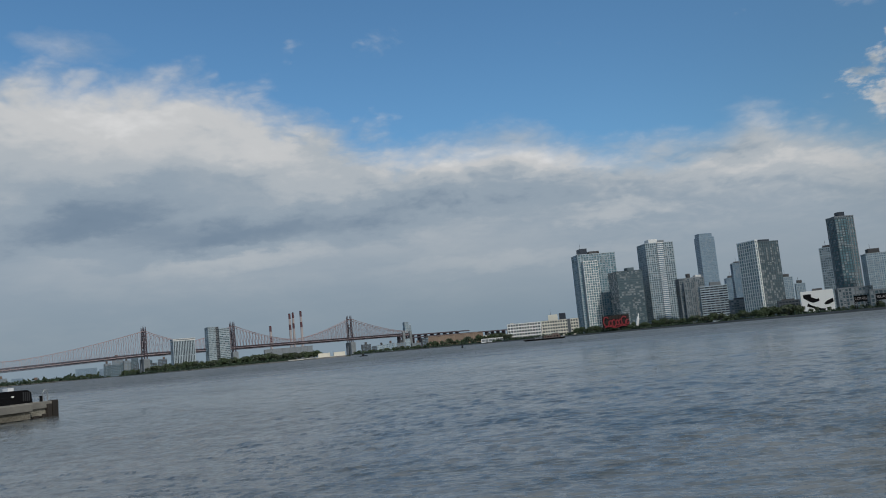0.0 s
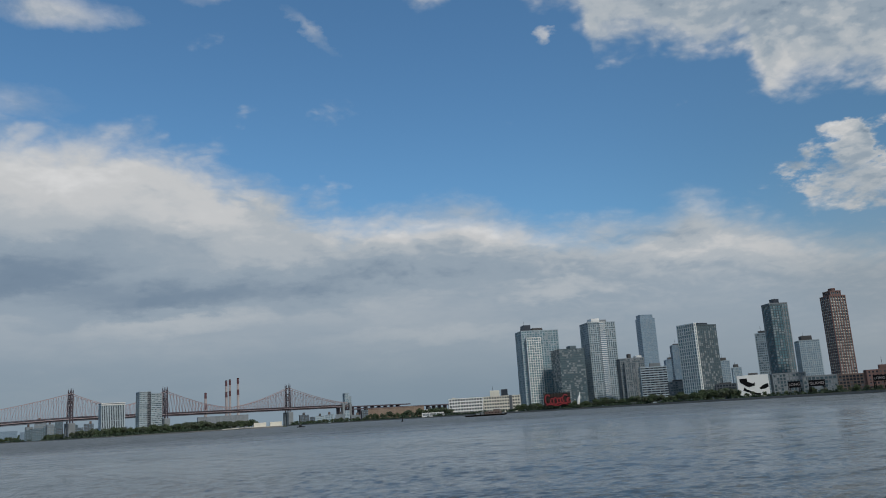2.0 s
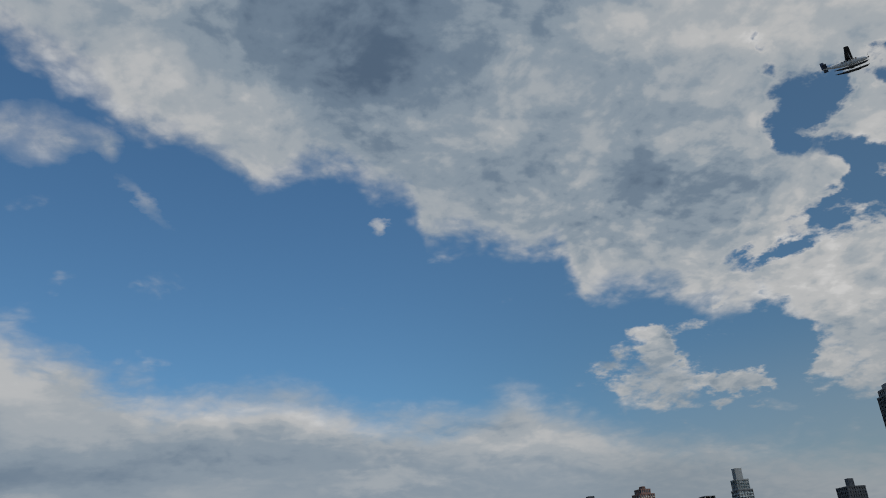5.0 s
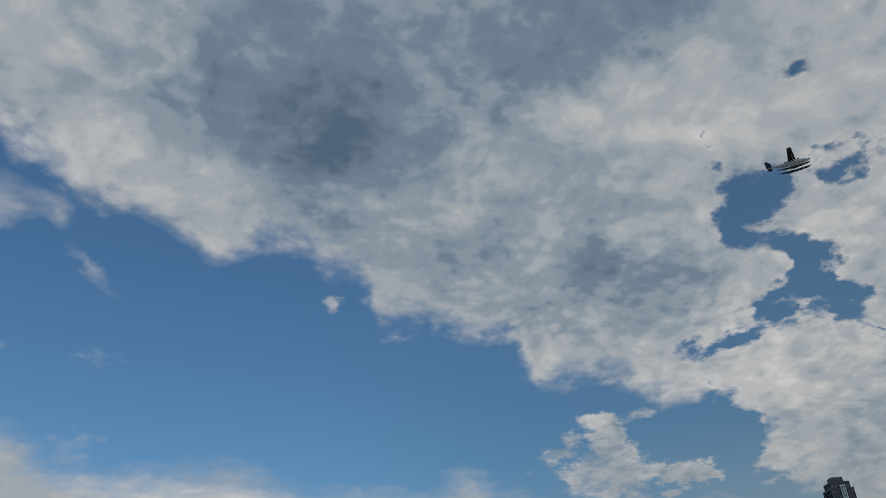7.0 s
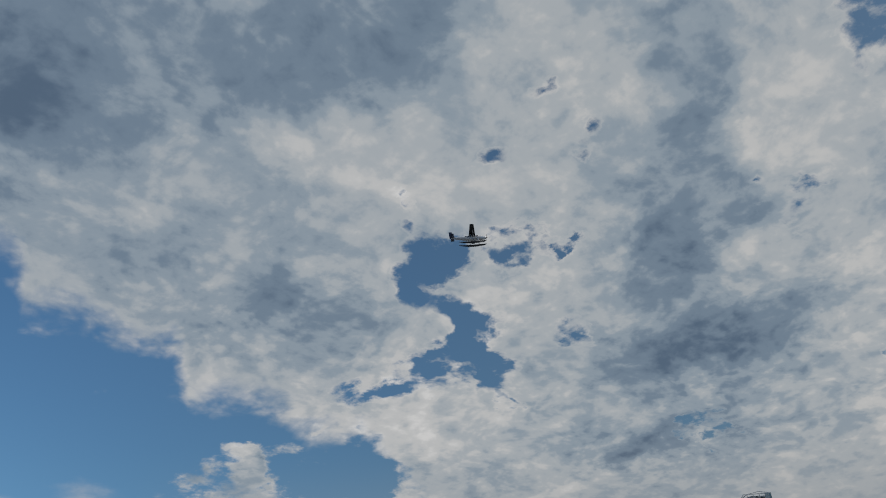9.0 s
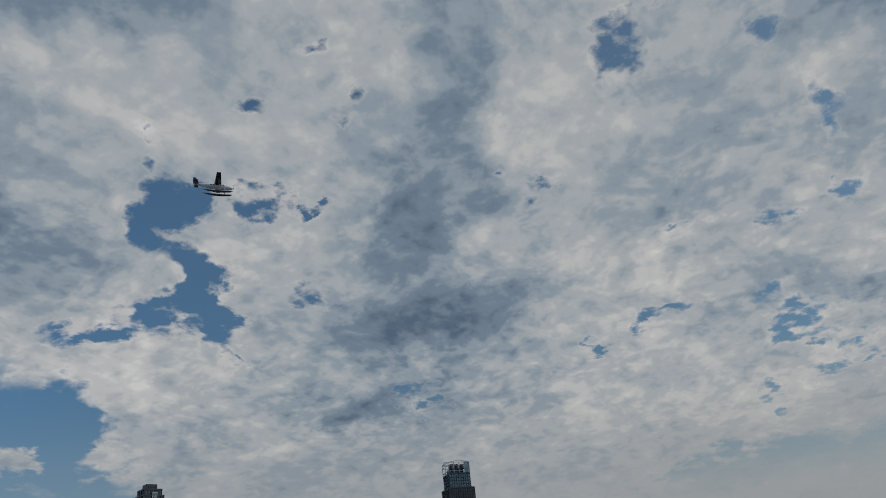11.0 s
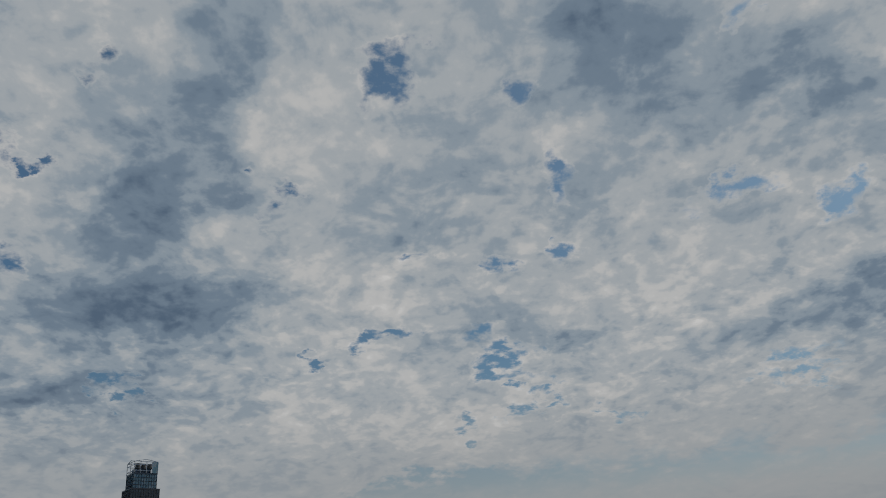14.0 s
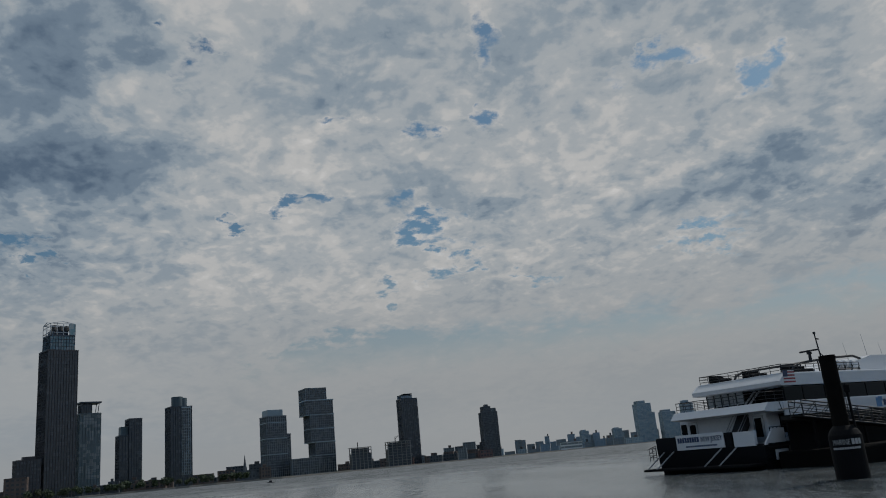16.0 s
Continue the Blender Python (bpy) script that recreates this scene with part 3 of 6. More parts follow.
def plant_room(ob, x0, x1, y0, y1, z0, z1, material="roof", extra=0):
    """The boxed machinery on a roof, with vents and a mast or two."""
    bm = bmesh.new()
    box(bm, x0, x1, y0, y1, z0, z1, bevel=0.15)
    for k in range(4):
        cx = x0 + (x1 - x0) * (0.15 + 0.23 * k)
        box(bm, cx, cx + (x1 - x0) * 0.1, y0 - 0.2, y0, z0 + (z1 - z0) * 0.3, z0 + (z1 - z0) * 0.8)
    part("plant_room", bm, material, ob)
    for k in range(extra):
        bm = bmesh.new()
        rod(bm, (x0 + (x1 - x0) * (0.3 + 0.4 * k), (y0 + y1) / 2, z1), (x0 + (x1 - x0) * (0.3 + 0.4 * k), (y0 + y1) / 2, z1 + 7), 0.22, 5, 0.1)
        part("mast", bm, "iron", ob)


class Site:
    """A building's frame: origin at its foot, x along its front, y away from the river; sized by bearings."""

    def __init__(self, name, label, az0, az1, far, turn=0.0, ratio=1.0, category="apartment tower", group="", z=1.2):
        wide = 2 * far * math.tan(radians((az1 - az0) / 2))
        s, c = abs(math.sin(radians(turn))), math.cos(radians(turn))
        self.w = wide / (c + ratio * s)
        self.d = self.w * ratio
        self.far, self.z = far, z
        self.ob = thing(name, label, category, Matrix.Translation(spot((az0 + az1) / 2, far + self.d / 2, z)) @ Matrix.Rotation(radians(-(az0 + az1) / 2 + turn), 4, "Z"), group)

    def top(self, el):
        return high(el, self.far) - self.z


def simple_tower(name, label, az0, az1, far, el, wall, glass, turn=0.0, ratio=1.0, head=0.0, **style):
    """A tower of one volume with a plant room on the roof."""
    s = Site(name, label, az0, az1, far, turn, ratio)
    h = s.top(el - head)
    block(s.ob, -s.w / 2, s.w / 2, -s.d / 2, s.d / 2, 0, h, wall, glass, **style)
    if head:
        plant_room(s.ob, -s.w * 0.3, s.w * 0.22, -s.d * 0.25, s.d * 0.3, h, s.top(el), extra=1)
    return s


# the towers behind the red sign
s = Site("apartment_tower", "pale grey-blue apartment slab with a stepped roof above trees", 9.7, 12.8, 1200, 18, 0.55)
h = s.top(5.75)
block(s.ob, -s.w / 2, s.w / 2, -s.d / 2, s.d / 2, 0, h - 6, "pale", "greenglass", 3.4, 4.2, 0.9, 1.0)
block(s.ob, -s.w * 0.40, -s.w * 0.02, -s.d / 2 - 6, -s.d / 2 + 1, 0, h - 17, "white", "greenglass", 3.6, 4.0, 0.8, 0.7)
plant_room(s.ob, -s.w * 0.38, -s.w * 0.2, -s.d * 0.3, s.d * 0.3, h - 6, h + 3, "slate", 1)
plant_room(s.ob, -s.w * 0.15, s.w * 0.12, -s.d * 0.3, s.d * 0.3, h - 6, h - 2, "roof")
s = Site("apartment_block", "dark grey apartment block with banded and checkered windows", 12.1, 14.5, 1160, 24, 0.8)
h = s.top(4.0)
block(s.ob, -s.w / 2, s.w / 2, -s.d / 2, s.d / 2, 0, h, "teal", "greyglass", 3.1, 2.6, 1.0, 0.0)
plant_room(s.ob, s.w * 0.05, s.w * 0.3, -s.d * 0.2, s.d * 0.2, h, h + 5, "teal")
s = Site("apartment_tower", "pale grey apartment tower with a lighter side and roof house", 14.3, 16.8, 1200, 22, 0.8)
h = s.top(5.95)
block(s.ob, -s.w / 2, s.w / 2, -s.d / 2, s.d / 2, 0, h - 5, "pale", "greyglass", 3.3, 3.4, 0.9, 0.9)
block(s.ob, -s.w * 0.1, s.w * 0.12, -s.d / 2 - 1.5, -s.d / 2 + 1, 0, h - 5, "white", "blueglass", 2.9, 2.4, 0.9, 0.0)
plant_room(s.ob, -s.w * 0.3, 0, -s.d * 0.3, s.d * 0.2, h - 5, h + 1, "white")
plant_room(s.ob, 0.1, s.w * 0.25, -s.d * 0.3, s.d * 0.2, h - 5, h - 1, "stone")
s = Site("apartment_block", "brown and grey apartment block with tall window strips", 16.6, 18.5, 1150, 15, 0.6)
h = s.top(3.2)
block(s.ob, -s.w / 2, s.w / 2, -s.d / 2, s.d / 2, 0, h - 3, "stone", "greyglass", 3.1, 2.8, 0.7, 0.9)
block(s.ob, -s.w * 0.35, s.w * 0.1, -s.d / 2 - 4, -s.d / 2 + 1, 0, h - 9, "stone", "greyglass", 3.1, 2.8, 0.6, 1.2)
plant_room(s.ob, -s.w * 0.1, s.w * 0.02, -s.d * 0.2, s.d * 0.2, h - 3, h + 3)
plant_room(s.ob, s.w * 0.2, s.w * 0.45, -s.d * 0.3, s.d * 0.3, h - 3, h, "white")
s = Site("office_tower", "tall smooth blue glass office tower with chamfered corners", 18.2, 19.52, 2000, 26, 0.7, "office tower")
h = s.top(5.95)
block(s.ob, -s.w / 2, s.w / 2, -s.d / 2, s.d / 2, 0, h - 9, "blue", "blueglass", 4.0, 4.0, 1.6, 0.3, 0.15)
block(s.ob, -s.w * 0.45, s.w * 0.40, -s.d * 0.42, s.d * 0.42, h - 9, h, "blue", "blueglass", 4.0, 4.0, 1.6, 0.3, 0.15)
s = Site("apartment_block", "low apartment block with white balcony bands", 18.05, 19.95, 1100, 8, 0.5)
block(s.ob, -s.w / 2, s.w / 2, -s.d / 2, s.d / 2, 0, s.top(2.35), "pale", "darkglass", 3.1, 6.0, 1.3, 0.4)
plant_room(s.ob, -s.w * 0.1, s.w * 0.3, -s.d * 0.2, s.d * 0.2, s.top(2.35), s.top(2.6), "stone")
simple_tower("office_block", "blue glass block between the towers", 19.8, 20.9, 1500, 2.9, "blue", "blueglass", 10, 0.8, 0.15, band=0.8, pier=0.3)
simple_tower("office_block", "slim slate glass tower behind the white grid tower", 20.3, 21.3, 1300, 3.8, "blue", "blueglass", 12, 0.8, 0.1, band=0.8, pier=0.3)
simple_tower("apartment_block", "low dark brick block behind the trees", 19.9, 21.4, 1050, 1.35, "stone", "greyglass", 8, 0.7, 0.1)
s = Site("apartment_tower", "apartment tower with a bold white grid front and dark side", 21.0, 23.5, 1000, 40, 0.95)
h = s.top(5.05)
block(s.ob, -s.w / 2, s.w / 2, -s.d / 2, s.d / 2, 0, h - 2, "teal", "greyglass", 3.2, 3.2, 0.6, 0.5)
block(s.ob, -s.w / 2 - 2.5, -s.w / 2 + 1, -s.d / 2 - 1.5, s.d / 2 + 0.5, 0, h, "white", "greenglass", 4.0, 4.0, 0.9, 0.9, 0.6)
plant_room(s.ob, -s.w * 0.1, s.w * 0.35, -s.d * 0.2, s.d * 0.2, h - 2, h + 1, "slate")
simple_tower("apartment_tower", "pale blue glass tower in the distance", 23.3, 24.05, 1500, 2.6, "pale", "blueglass", 10, 0.9, 0.2)
simple_tower("apartment_tower", "pale distant tower with a roof tank", 24.1, 24.75, 1700, 2.1, "pale", "blueglass", 10, 0.9, 0.2)
simple_tower("apartment_block", "low dark block beside the mural wall", 22.9, 24.4, 900, 0.95, "darkstone", "darkglass", 6, 0.6, 0.08)
# the mural
s = Site("mural_building", "white windowless building with a large black abstract mural", 24.28, 26.32, 800, 4, 0.6, "building")
h = s.top(1.31)
bm = bmesh.new()
box(bm, -s.w / 2, s.w / 2, -s.d / 2, s.d / 2, 0, h, bevel=0.1)
part("wall", bm, "white", s.ob)
for pts in (((-0.42, 0.86), (-0.18, 0.86), (-0.18, 0.72), (-0.02, 0.62), (0.05, 0.66), (0.05, 0.52), (-0.14, 0.46), (-0.24, 0.52), (-0.42, 0.70)),
            ((-0.30, 0.46), (-0.22, 0.36), (0.08, 0.18), (0.22, 0.16), (0.16, 0.04), (-0.08, 0.18), (-0.34, 0.32)),
            ((0.18, 0.40), (0.30, 0.52), (0.46, 0.60), (0.48, 0.44), (0.36, 0.36), (0.22, 0.33))):
    bm = bmesh.new()
    lo = prism(bm, [(x * s.w, y * h) for x, y in pts], 0.0, 0.12)
    bmesh.ops.transform(bm, matrix=Matrix.Translation((0, -s.d / 2 - 0.004, 0)) @ Matrix.Rotation(radians(90), 4, "X"), verts=lo)
    bmesh.ops.recalc_face_normals(bm, faces=bm.faces)
    part("painted_shape", bm, "iron", s.ob)
plant_room(s.ob, -s.w * 0.1, s.w * 0.2, -s.d * 0.2, s.d * 0.2, h, h + 2)

# the middle towers
simple_tower("apartment_tower", "grey glass apartment tower behind a taller one", 25.85, 26.9, 1100, 4.17, "pale", "greyglass", -10, 0.9, 0.15, storey=3.0, bay=2.6)
s = Site("apartment_tower", "dark green glass apartment tower with a stone side", 26.5, 28.13, 950, 30, 0.85)
h = s.top(6.2)
block(s.ob, -s.w / 2, s.w / 2, -s.d / 2, s.d / 2, 0, h - 5, "stone", "greenglass", 2.9, 3.0, 0.6, 0.9)
block(s.ob, -s.w / 2 - 1, s.w * 0.05, -s.d / 2 - 2, s.d * 0.2, 0, h - 7, "teal", "greenglass", 2.9, 3.0, 0.7, 0.3)
plant_room(s.ob, -s.w * 0.15, s.w * 0.2, -s.d * 0.2, s.d * 0.2, h - 5, h, "slate")
s = Site("apartment_block", "low stone podium below the green glass tower", 26.4, 28.6, 920, 10, 0.5)
block(s.ob, -s.w / 2, s.w / 2, -s.d / 2, s.d / 2, 0, s.top(1.3), "stone", "greyglass", 3.4, 3.2, 0.9, 1.0)
simple_tower("apartment_tower", "pale glass apartment tower with stepped top", 28.17, 29.7, 1300, 3.6, "pale", "blueglass", 16, 0.9, 0.3, storey=3.1, bay=2.8)
s = Site("warehouse", "long low grey warehouse behind the gantries", 28.3, 30.4, 850, 4, 0.5, "warehouse")
block(s.ob, -s.w / 2, s.w / 2, -s.d / 2, s.d / 2, 0, s.top(1.0), "stone", "greyglass", 4.0, 4.0, 1.2, 0.9)
s = Site("apartment_tower", "slim tall red-brown brick tower with pale balconies", 30.1, 31.62, 900, 34, 0.9, group="riverside towers")
h = s.top(6.37)
block(s.ob, -s.w / 2, s.w / 2, -s.d / 2, s.d / 2, 0, h - 6, "brick", "greyglass", 2.9, 3.2, 0.6, 1.1, stripe="cream")
block(s.ob, -s.w * 0.36, s.w * 0.3, -s.d * 0.42, s.d * 0.36, h - 6, h - 1, "brick", "greyglass", 2.75, 2.6, 1.2, 0.9)
bm = bmesh.new()
box(bm, s.w / 2 - 0.3, s.w / 2 + 1.5, -s.d * 0.3, s.d * 0.3, 0, 1.0, bevel=0.08)
me = mesh_of(bm, "balcony", "cream")
for k in range(int((h - 14) / 2.75)):
    part("balcony", me, "cream", s.ob, at=Matrix.Translation((0, 0, 8 + k * 2.75)))
plant_room(s.ob, -s.w * 0.1, s.w * 0.12, -s.d * 0.2, s.d * 0.2, h - 1, h + 2, "brick")
s = Site("apartment_block", "low red brick podium with a stone band", 30.1, 32.3, 880, 8, 0.5)
block(s.ob, -s.w / 2, s.w / 2, -s.d / 2, s.d / 2, 0, s.top(0.95), "brown", "darkglass", 3.2, 3.2, 1.0, 0.8)
s = Site("brick_building", "low red brick building behind the gantry", 31.9, 33.9, 820, 10, 0.6, "building")
block(s.ob, -s.w / 2, s.w / 2, -s.d / 2, s.d / 2, 0, s.top(1.12), "brick", "darkglass", 3.4, 3.4, 1.7, 1.6)
plant_room(s.ob, -s.w * 0.05, s.w * 0.35, -s.d * 0.2, s.d * 0.2, s.top(1.12), s.top(1.4), "brick", 1)
simple_tower("apartment_block", "low dark brick block beside the grey tower", 33.7, 34.6, 860, 0.95, "brown", "darkglass", 6, 0.7, 0.08)
s = Site("apartment_tower", "dark grey brick tower with an open square crown", 34.17, 35.68, 900, 34, 0.9, group="riverside towers")
h = s.top(5.44)
block(s.ob, -s.w / 2, s.w / 2, -s.d / 2, s.d / 2, 0, h - 8, "stone", "darkglass", 2.75, 2.2, 1.3, 0.95)
block(s.ob, -s.w * 0.44, s.w * 0.4, -s.d * 0.44, s.d * 0.4, h - 8, h - 3.5, "stone", "darkglass", 2.75, 3.4, 1.0, 1.0)
block(s.ob, -s.w * 0.40, s.w * 0.3, -s.d * 0.40, s.d * 0.3, h - 3.5, h, "stone", "tint", 3.2, 5.0, 0.4, 0.8, 0.5, 0.6)
simple_tower("apartment_block", "brick block between two riverside towers", 36.0, 37.0, 900, 1.2, "brown", "darkglass", 6, 0.7, 0.12)
s = Site("apartment_tower", "tall white-gridded dark tower with a pale roof box", 36.46, 37.82, 880, 30, 0.9, group="riverside towers")
h = s.top(6.95)
block(s.ob, -s.w / 2, s.w / 2, -s.d / 2, s.d / 2, 0, h - 21, "darkstone", "greyglass", 3.0, 3.0, 0.8, 0.5, stripe="pale")
block(s.ob, -s.w / 2 + 0.5, s.w * 0.36, -s.d / 2 + 0.5, s.d * 0.36, h - 21, h - 11, "stone", "greyglass", 2.9, 2.4, 0.6, 0.45)
bm = bmesh.new()
box(bm, -s.w * 0.38, s.w * 0.1, -s.d * 0.36, s.d * 0.1, h - 11, h, bevel=0.2)
part("roof_box", bm, "stone", s.ob)
s = Site("apartment_block", "long mid-rise brick block with white window grid and roof garden", 37.5, 40.35, 800, 9, 0.5, "apartment block")
roof_garden = s
h = s.top(2.0)
block(s.ob, -s.w / 2, s.w / 2 - 6, -s.d / 2, s.d / 2, 0, h, "brown", "darkglass", 3.1, 3.2, 0.8, 0.7, stripe="pale")
block(s.ob, s.w / 2 - 6, s.w / 2, -s.d / 2 + 3, s.d / 2, 0, h - 1, "brick", "darkglass", 3.3, 3.0, 1.4, 1.2)
block(s.ob, -s.w / 2 - 14, s.w * 0.42, -s.d / 2 - 5, -s.d / 2 + 1, 0, s.top(1.0), "brown", "darkglass", 3.1, 3.0, 0.8, 0.7, stripe="pale")
block(s.ob, -s.w / 2 - 14, -s.w / 2 + 3, -s.d / 2 - 4.5, -s.d / 2 + 1, s.top(1.0), s.top(2.1), "brown", "darkglass", 3.1, 3.0, 0.8, 0.7, stripe="pale")
simple_tower("apartment_block", "pale low building in the gap", 40.6, 41.4, 900, 0.9, "pale", "blueglass", 5, 0.7, 0.08)
s = Site("school_building", "dark grey angular school building with ribbon windows", 41.1, 44.5, 640, 4, 0.45, "school")
h = s.top(1.3)
block(s.ob, -s.w / 2, s.w / 2, -s.d / 2, s.d / 2, 0, h, "slate", "blueglass", 4.6, 5.0, 3.2, 0.9)
s = Site("apartment_tower", "dark slate apartment tower with one glass side", 42.65, 44.35, 760, 38, 0.85)
h = s.top(5.05)
block(s.ob, -s.w / 2, s.w / 2, -s.d / 2, s.d / 2, 0, h, "slate", "darkglass", 3.0, 2.6, 1.3, 1.0)
block(s.ob, -s.w / 2 - 1.2, -s.w / 2 + 1, -s.d / 2 - 0.8, s.d * 0.46, 0, h - 9, "slate", "greyglass", 3.0, 2.6, 0.5, 0.35)
plant_room(s.ob, -s.w * 0.12, s.w * 0.18, -s.d * 0.15, s.d * 0.15, h, s.top(5.55), "slate")
s = Site("brick_building", "orange-brown brick pumping building with roof masts", 44.5, 46.0, 620, 14, 0.7, "building")
block(s.ob, -s.w / 2, s.w / 2, -s.d / 2, s.d / 2, 0, s.top(1.42), "tan", "brown", 8.0, 6.0, 6.8, 4.5)
plant_room(s.ob, -s.w * 0.3, s.w * 0.2, -s.d * 0.2, s.d * 0.2, s.top(1.42), s.top(1.5), "tan", 2)

# the tall towers downstream
for az0, az1, far, el, label in ((46.35, 48.2, 700, 10.85, "tall dark glass tower with white mullions and a stepped crown"),
                                 (53.4, 55.4, 760, 9.25, "dark glass tower with white mullions and a broad stepped crown")):
    s = Site("apartment_tower", label, az0, az1, far, 24, 0.9)
    h = s.top(el)
    block(s.ob, -s.w / 2, s.w / 2, -s.d / 2, s.d / 2, 0, h - 9, "slate", "darkglass", 3.0, 2.4, 0.4, 0.35)
    block(s.ob, -s.w * 0.08, s.w * 0.14, -s.d / 2 - 0.6, s.d / 2 + 0.6, 0, h - 7, "pale", "greenglass", 3.0, 2.4, 0.4, 0.4)
    block(s.ob, -s.w * 0.42, s.w * 0.42, -s.d * 0.42, s.d * 0.42, h - 9, h - 4, "slate", "darkglass", 3.0, 3.0, 0.5, 0.4)
    plant_room(s.ob, -s.w * 0.26, s.w * 0.24, -s.d * 0.26, s.d * 0.26, h - 4, h, "slate")
bm = bmesh.new()
rod(bm, spot(62.1, 900, 60), spot(62.1, 900, high(7.4, 900)), 0.35, 6, 0.12)
rod(bm, spot(62.1, 900, 0.5), spot(62.1, 900, 60), 0.7, 6, 0.35)
tagged(new("radio_mast", mesh_of(bm, "radio_mast", "iron")), "thin dark radio mast", "mast")

s = Site("apartment_tower", "very tall dark bronze tower with an open steel roof crown", 66.8, 69.15, 800, 20, 0.85)
h = s.top(9.12)
block(s.ob, -s.w / 2, s.w / 2, -s.d / 2, s.d / 2, 0, h, "bronze", "darkglass", 3.1, 2.4, 0.35, 0.5)
h2 = s.top(10.1)
a, b, c, d = -s.w * 0.42, s.w * 0.40, -s.d * 0.42, s.d * 0.4
block(s.ob, a, b, c, d, h, h2, "slate", "greenglass", 3.1, 2.4, 0.4, 0.3)
h3 = s.top(10.95)
crown = bmesh.new()
for cx, cy in ((a, c), (b, c), (b, d), (a, d), (0, c), (0, d), (a / 2, c), (b / 2, c), (a, 0), (b, 0)):
    rod(crown, (cx, cy, h2), (cx, cy, h3 - 2), 0.35, 5)
for (p, q) in (((a, c), (b, c)), ((b, c), (b, d)), ((b, d), (a, d)), ((a, d), (a, c))):
    for z in (h3 - 2, h3 - 5, h2 + 2):
        beam(crown, (*p, z), (*q, z), 0.45, 0.45)
    mid = ((p[0] + q[0]) / 2, (p[1] + q[1]) / 2, h3)
    beam(crown, (*p, h3 - 2), mid, 0.4, 0.4)
    beam(crown, mid, (*q, h3 - 2), 0.4, 0.4)
part("roof_frame", crown, "alu", s.ob, "open steel roof frame")
bm = bmesh.new()
box(bm, b - 0.5, b + 0.3, c, c + (d - c) * 0.6, h2, h3 - 3, bevel=0.05)
box(bm, b - (b - a) * 0.25, b, c - 0.3, c + 0.3, h2, h3 - 2, bevel=0.05)
part("glass_screen", bm, "greenglass", s.ob)
plant_room(s.ob, a * 0.7, b * 0.5, c * 0.7, d * 0.7, h2, h2 + 5, "slate")
for k in range(3):
    x = a * 0.6 + k * (b - a) * 0.25
    bm = bmesh.new()
    made = bmesh.ops.create_cone(bm, cap_ends=True, segments=14, radius1=2.4, radius2=2.0, depth=4.5)["verts"]
    bmesh.ops.translate(bm, vec=(x, c * 0.55, h2 + 6.5), verts=made)
    part("roof_tank", bm, "roof", s.ob)
s = Site("apartment_block", "dark brick shoulder block beside the tall tower", 65.6, 67.2, 790, 12, 0.7)
block(s.ob, -s.w / 2, s.w / 2, -s.d / 2, s.d / 2, 0, s.top(2.35), "bronze", "darkglass", 3.1, 2.8, 0.8, 0.8)
plant_room(s.ob, -s.w * 0.2, s.w * 0.3, -s.d * 0.2, s.d * 0.2, s.top(2.35), s.top(2.55), "bronze")
s = Site("apartment_tower", "dark glass tower with a flat cantilevered roof canopy", 69.0, 70.6, 860, 16, 0.9)
h = s.top(5.0)
block(s.ob, -s.w / 2, s.w / 2, -s.d / 2, s.d / 2, 0, h, "teal", "greyglass", 3.1, 2.8, 0.4, 0.4)
block(s.ob, -s.w * 0.4, s.w * 0.1, -s.d * 0.35, s.d * 0.35, h, s.top(5.6), "slate", "darkglass", 3.1, 2.8, 0.4, 0.4)
bm = bmesh.new()
box(bm, -s.w * 0.48, s.w * 0.52, -s.d * 0.5, s.d * 0.5, s.top(5.62), s.top(5.73), bevel=0.2)
for cx in (0.30, 0.42):
    beam(bm, (s.w * (cx - 0.06), -s.d * 0.4, h), (s.w * cx, -s.d * 0.42, s.top(5.64)), 0.6, 0.6)
part("canopy", bm, "slate", s.ob)
s = Site("apartment_tower", "dark stepped glass tower with a slanting roofline", 71.45, 73.1, 900, 14, 0.8)
block(s.ob, -s.w * 0.08, s.w / 2, -s.d / 2, s.d / 2, 0, s.top(4.5), "slate", "darkglass", 3.1, 2.8, 0.4, 0.3)
block(s.ob, -s.w / 2, -s.w * 0.08, -s.d / 2 + 1, s.d / 2, 0, s.top(3.45), "slate", "darkglass", 3.1, 2.8, 0.4, 0.3)
plant_room(s.ob, -s.w * 0.4, -s.w * 0.1, -s.d * 0.3, s.d * 0.3, s.top(3.45), s.top(4.0), "teal")
s = Site("apartment_tower", "dark tower with pale window strips and rounded roof house", 74.5, 76.25, 950, 18, 0.9)
h = s.top(5.1)
block(s.ob, -s.w / 2, s.w / 2, -s.d / 2, s.d / 2, 0, h, "slate", "darkglass", 3.1, 2.6, 0.35, 0.5)
block(s.ob, s.w * 0.0, s.w * 0.42, -s.d / 2 - 0.7, s.d * 0.1, 12, h - 1, "pale", "darkglass", 3.1, 2.6, 0.3, 0.3)
bm = bmesh.new()
for cx, r, up in ((-s.w * 0.06, s.w * 0.27, 5.76), (s.w * 0.2, s.w * 0.2, 5.68)):
    made = bmesh.ops.create_cone(bm, cap_ends=True, segments=28, radius1=r, radius2=r, depth=s.top(up) - h)["verts"]
    bmesh.ops.translate(bm, vec=(cx, 0, (s.top(up) + h) / 2), verts=made)
part("roof_house", bm, "teal", s.ob)
s = Site("apartment_tower", "stepped grey gridded tower with a pale roof screen", 80.65, 82.75, 1080, 18, 0.9, group="stepped twin towers")
h = s.top(4.0)
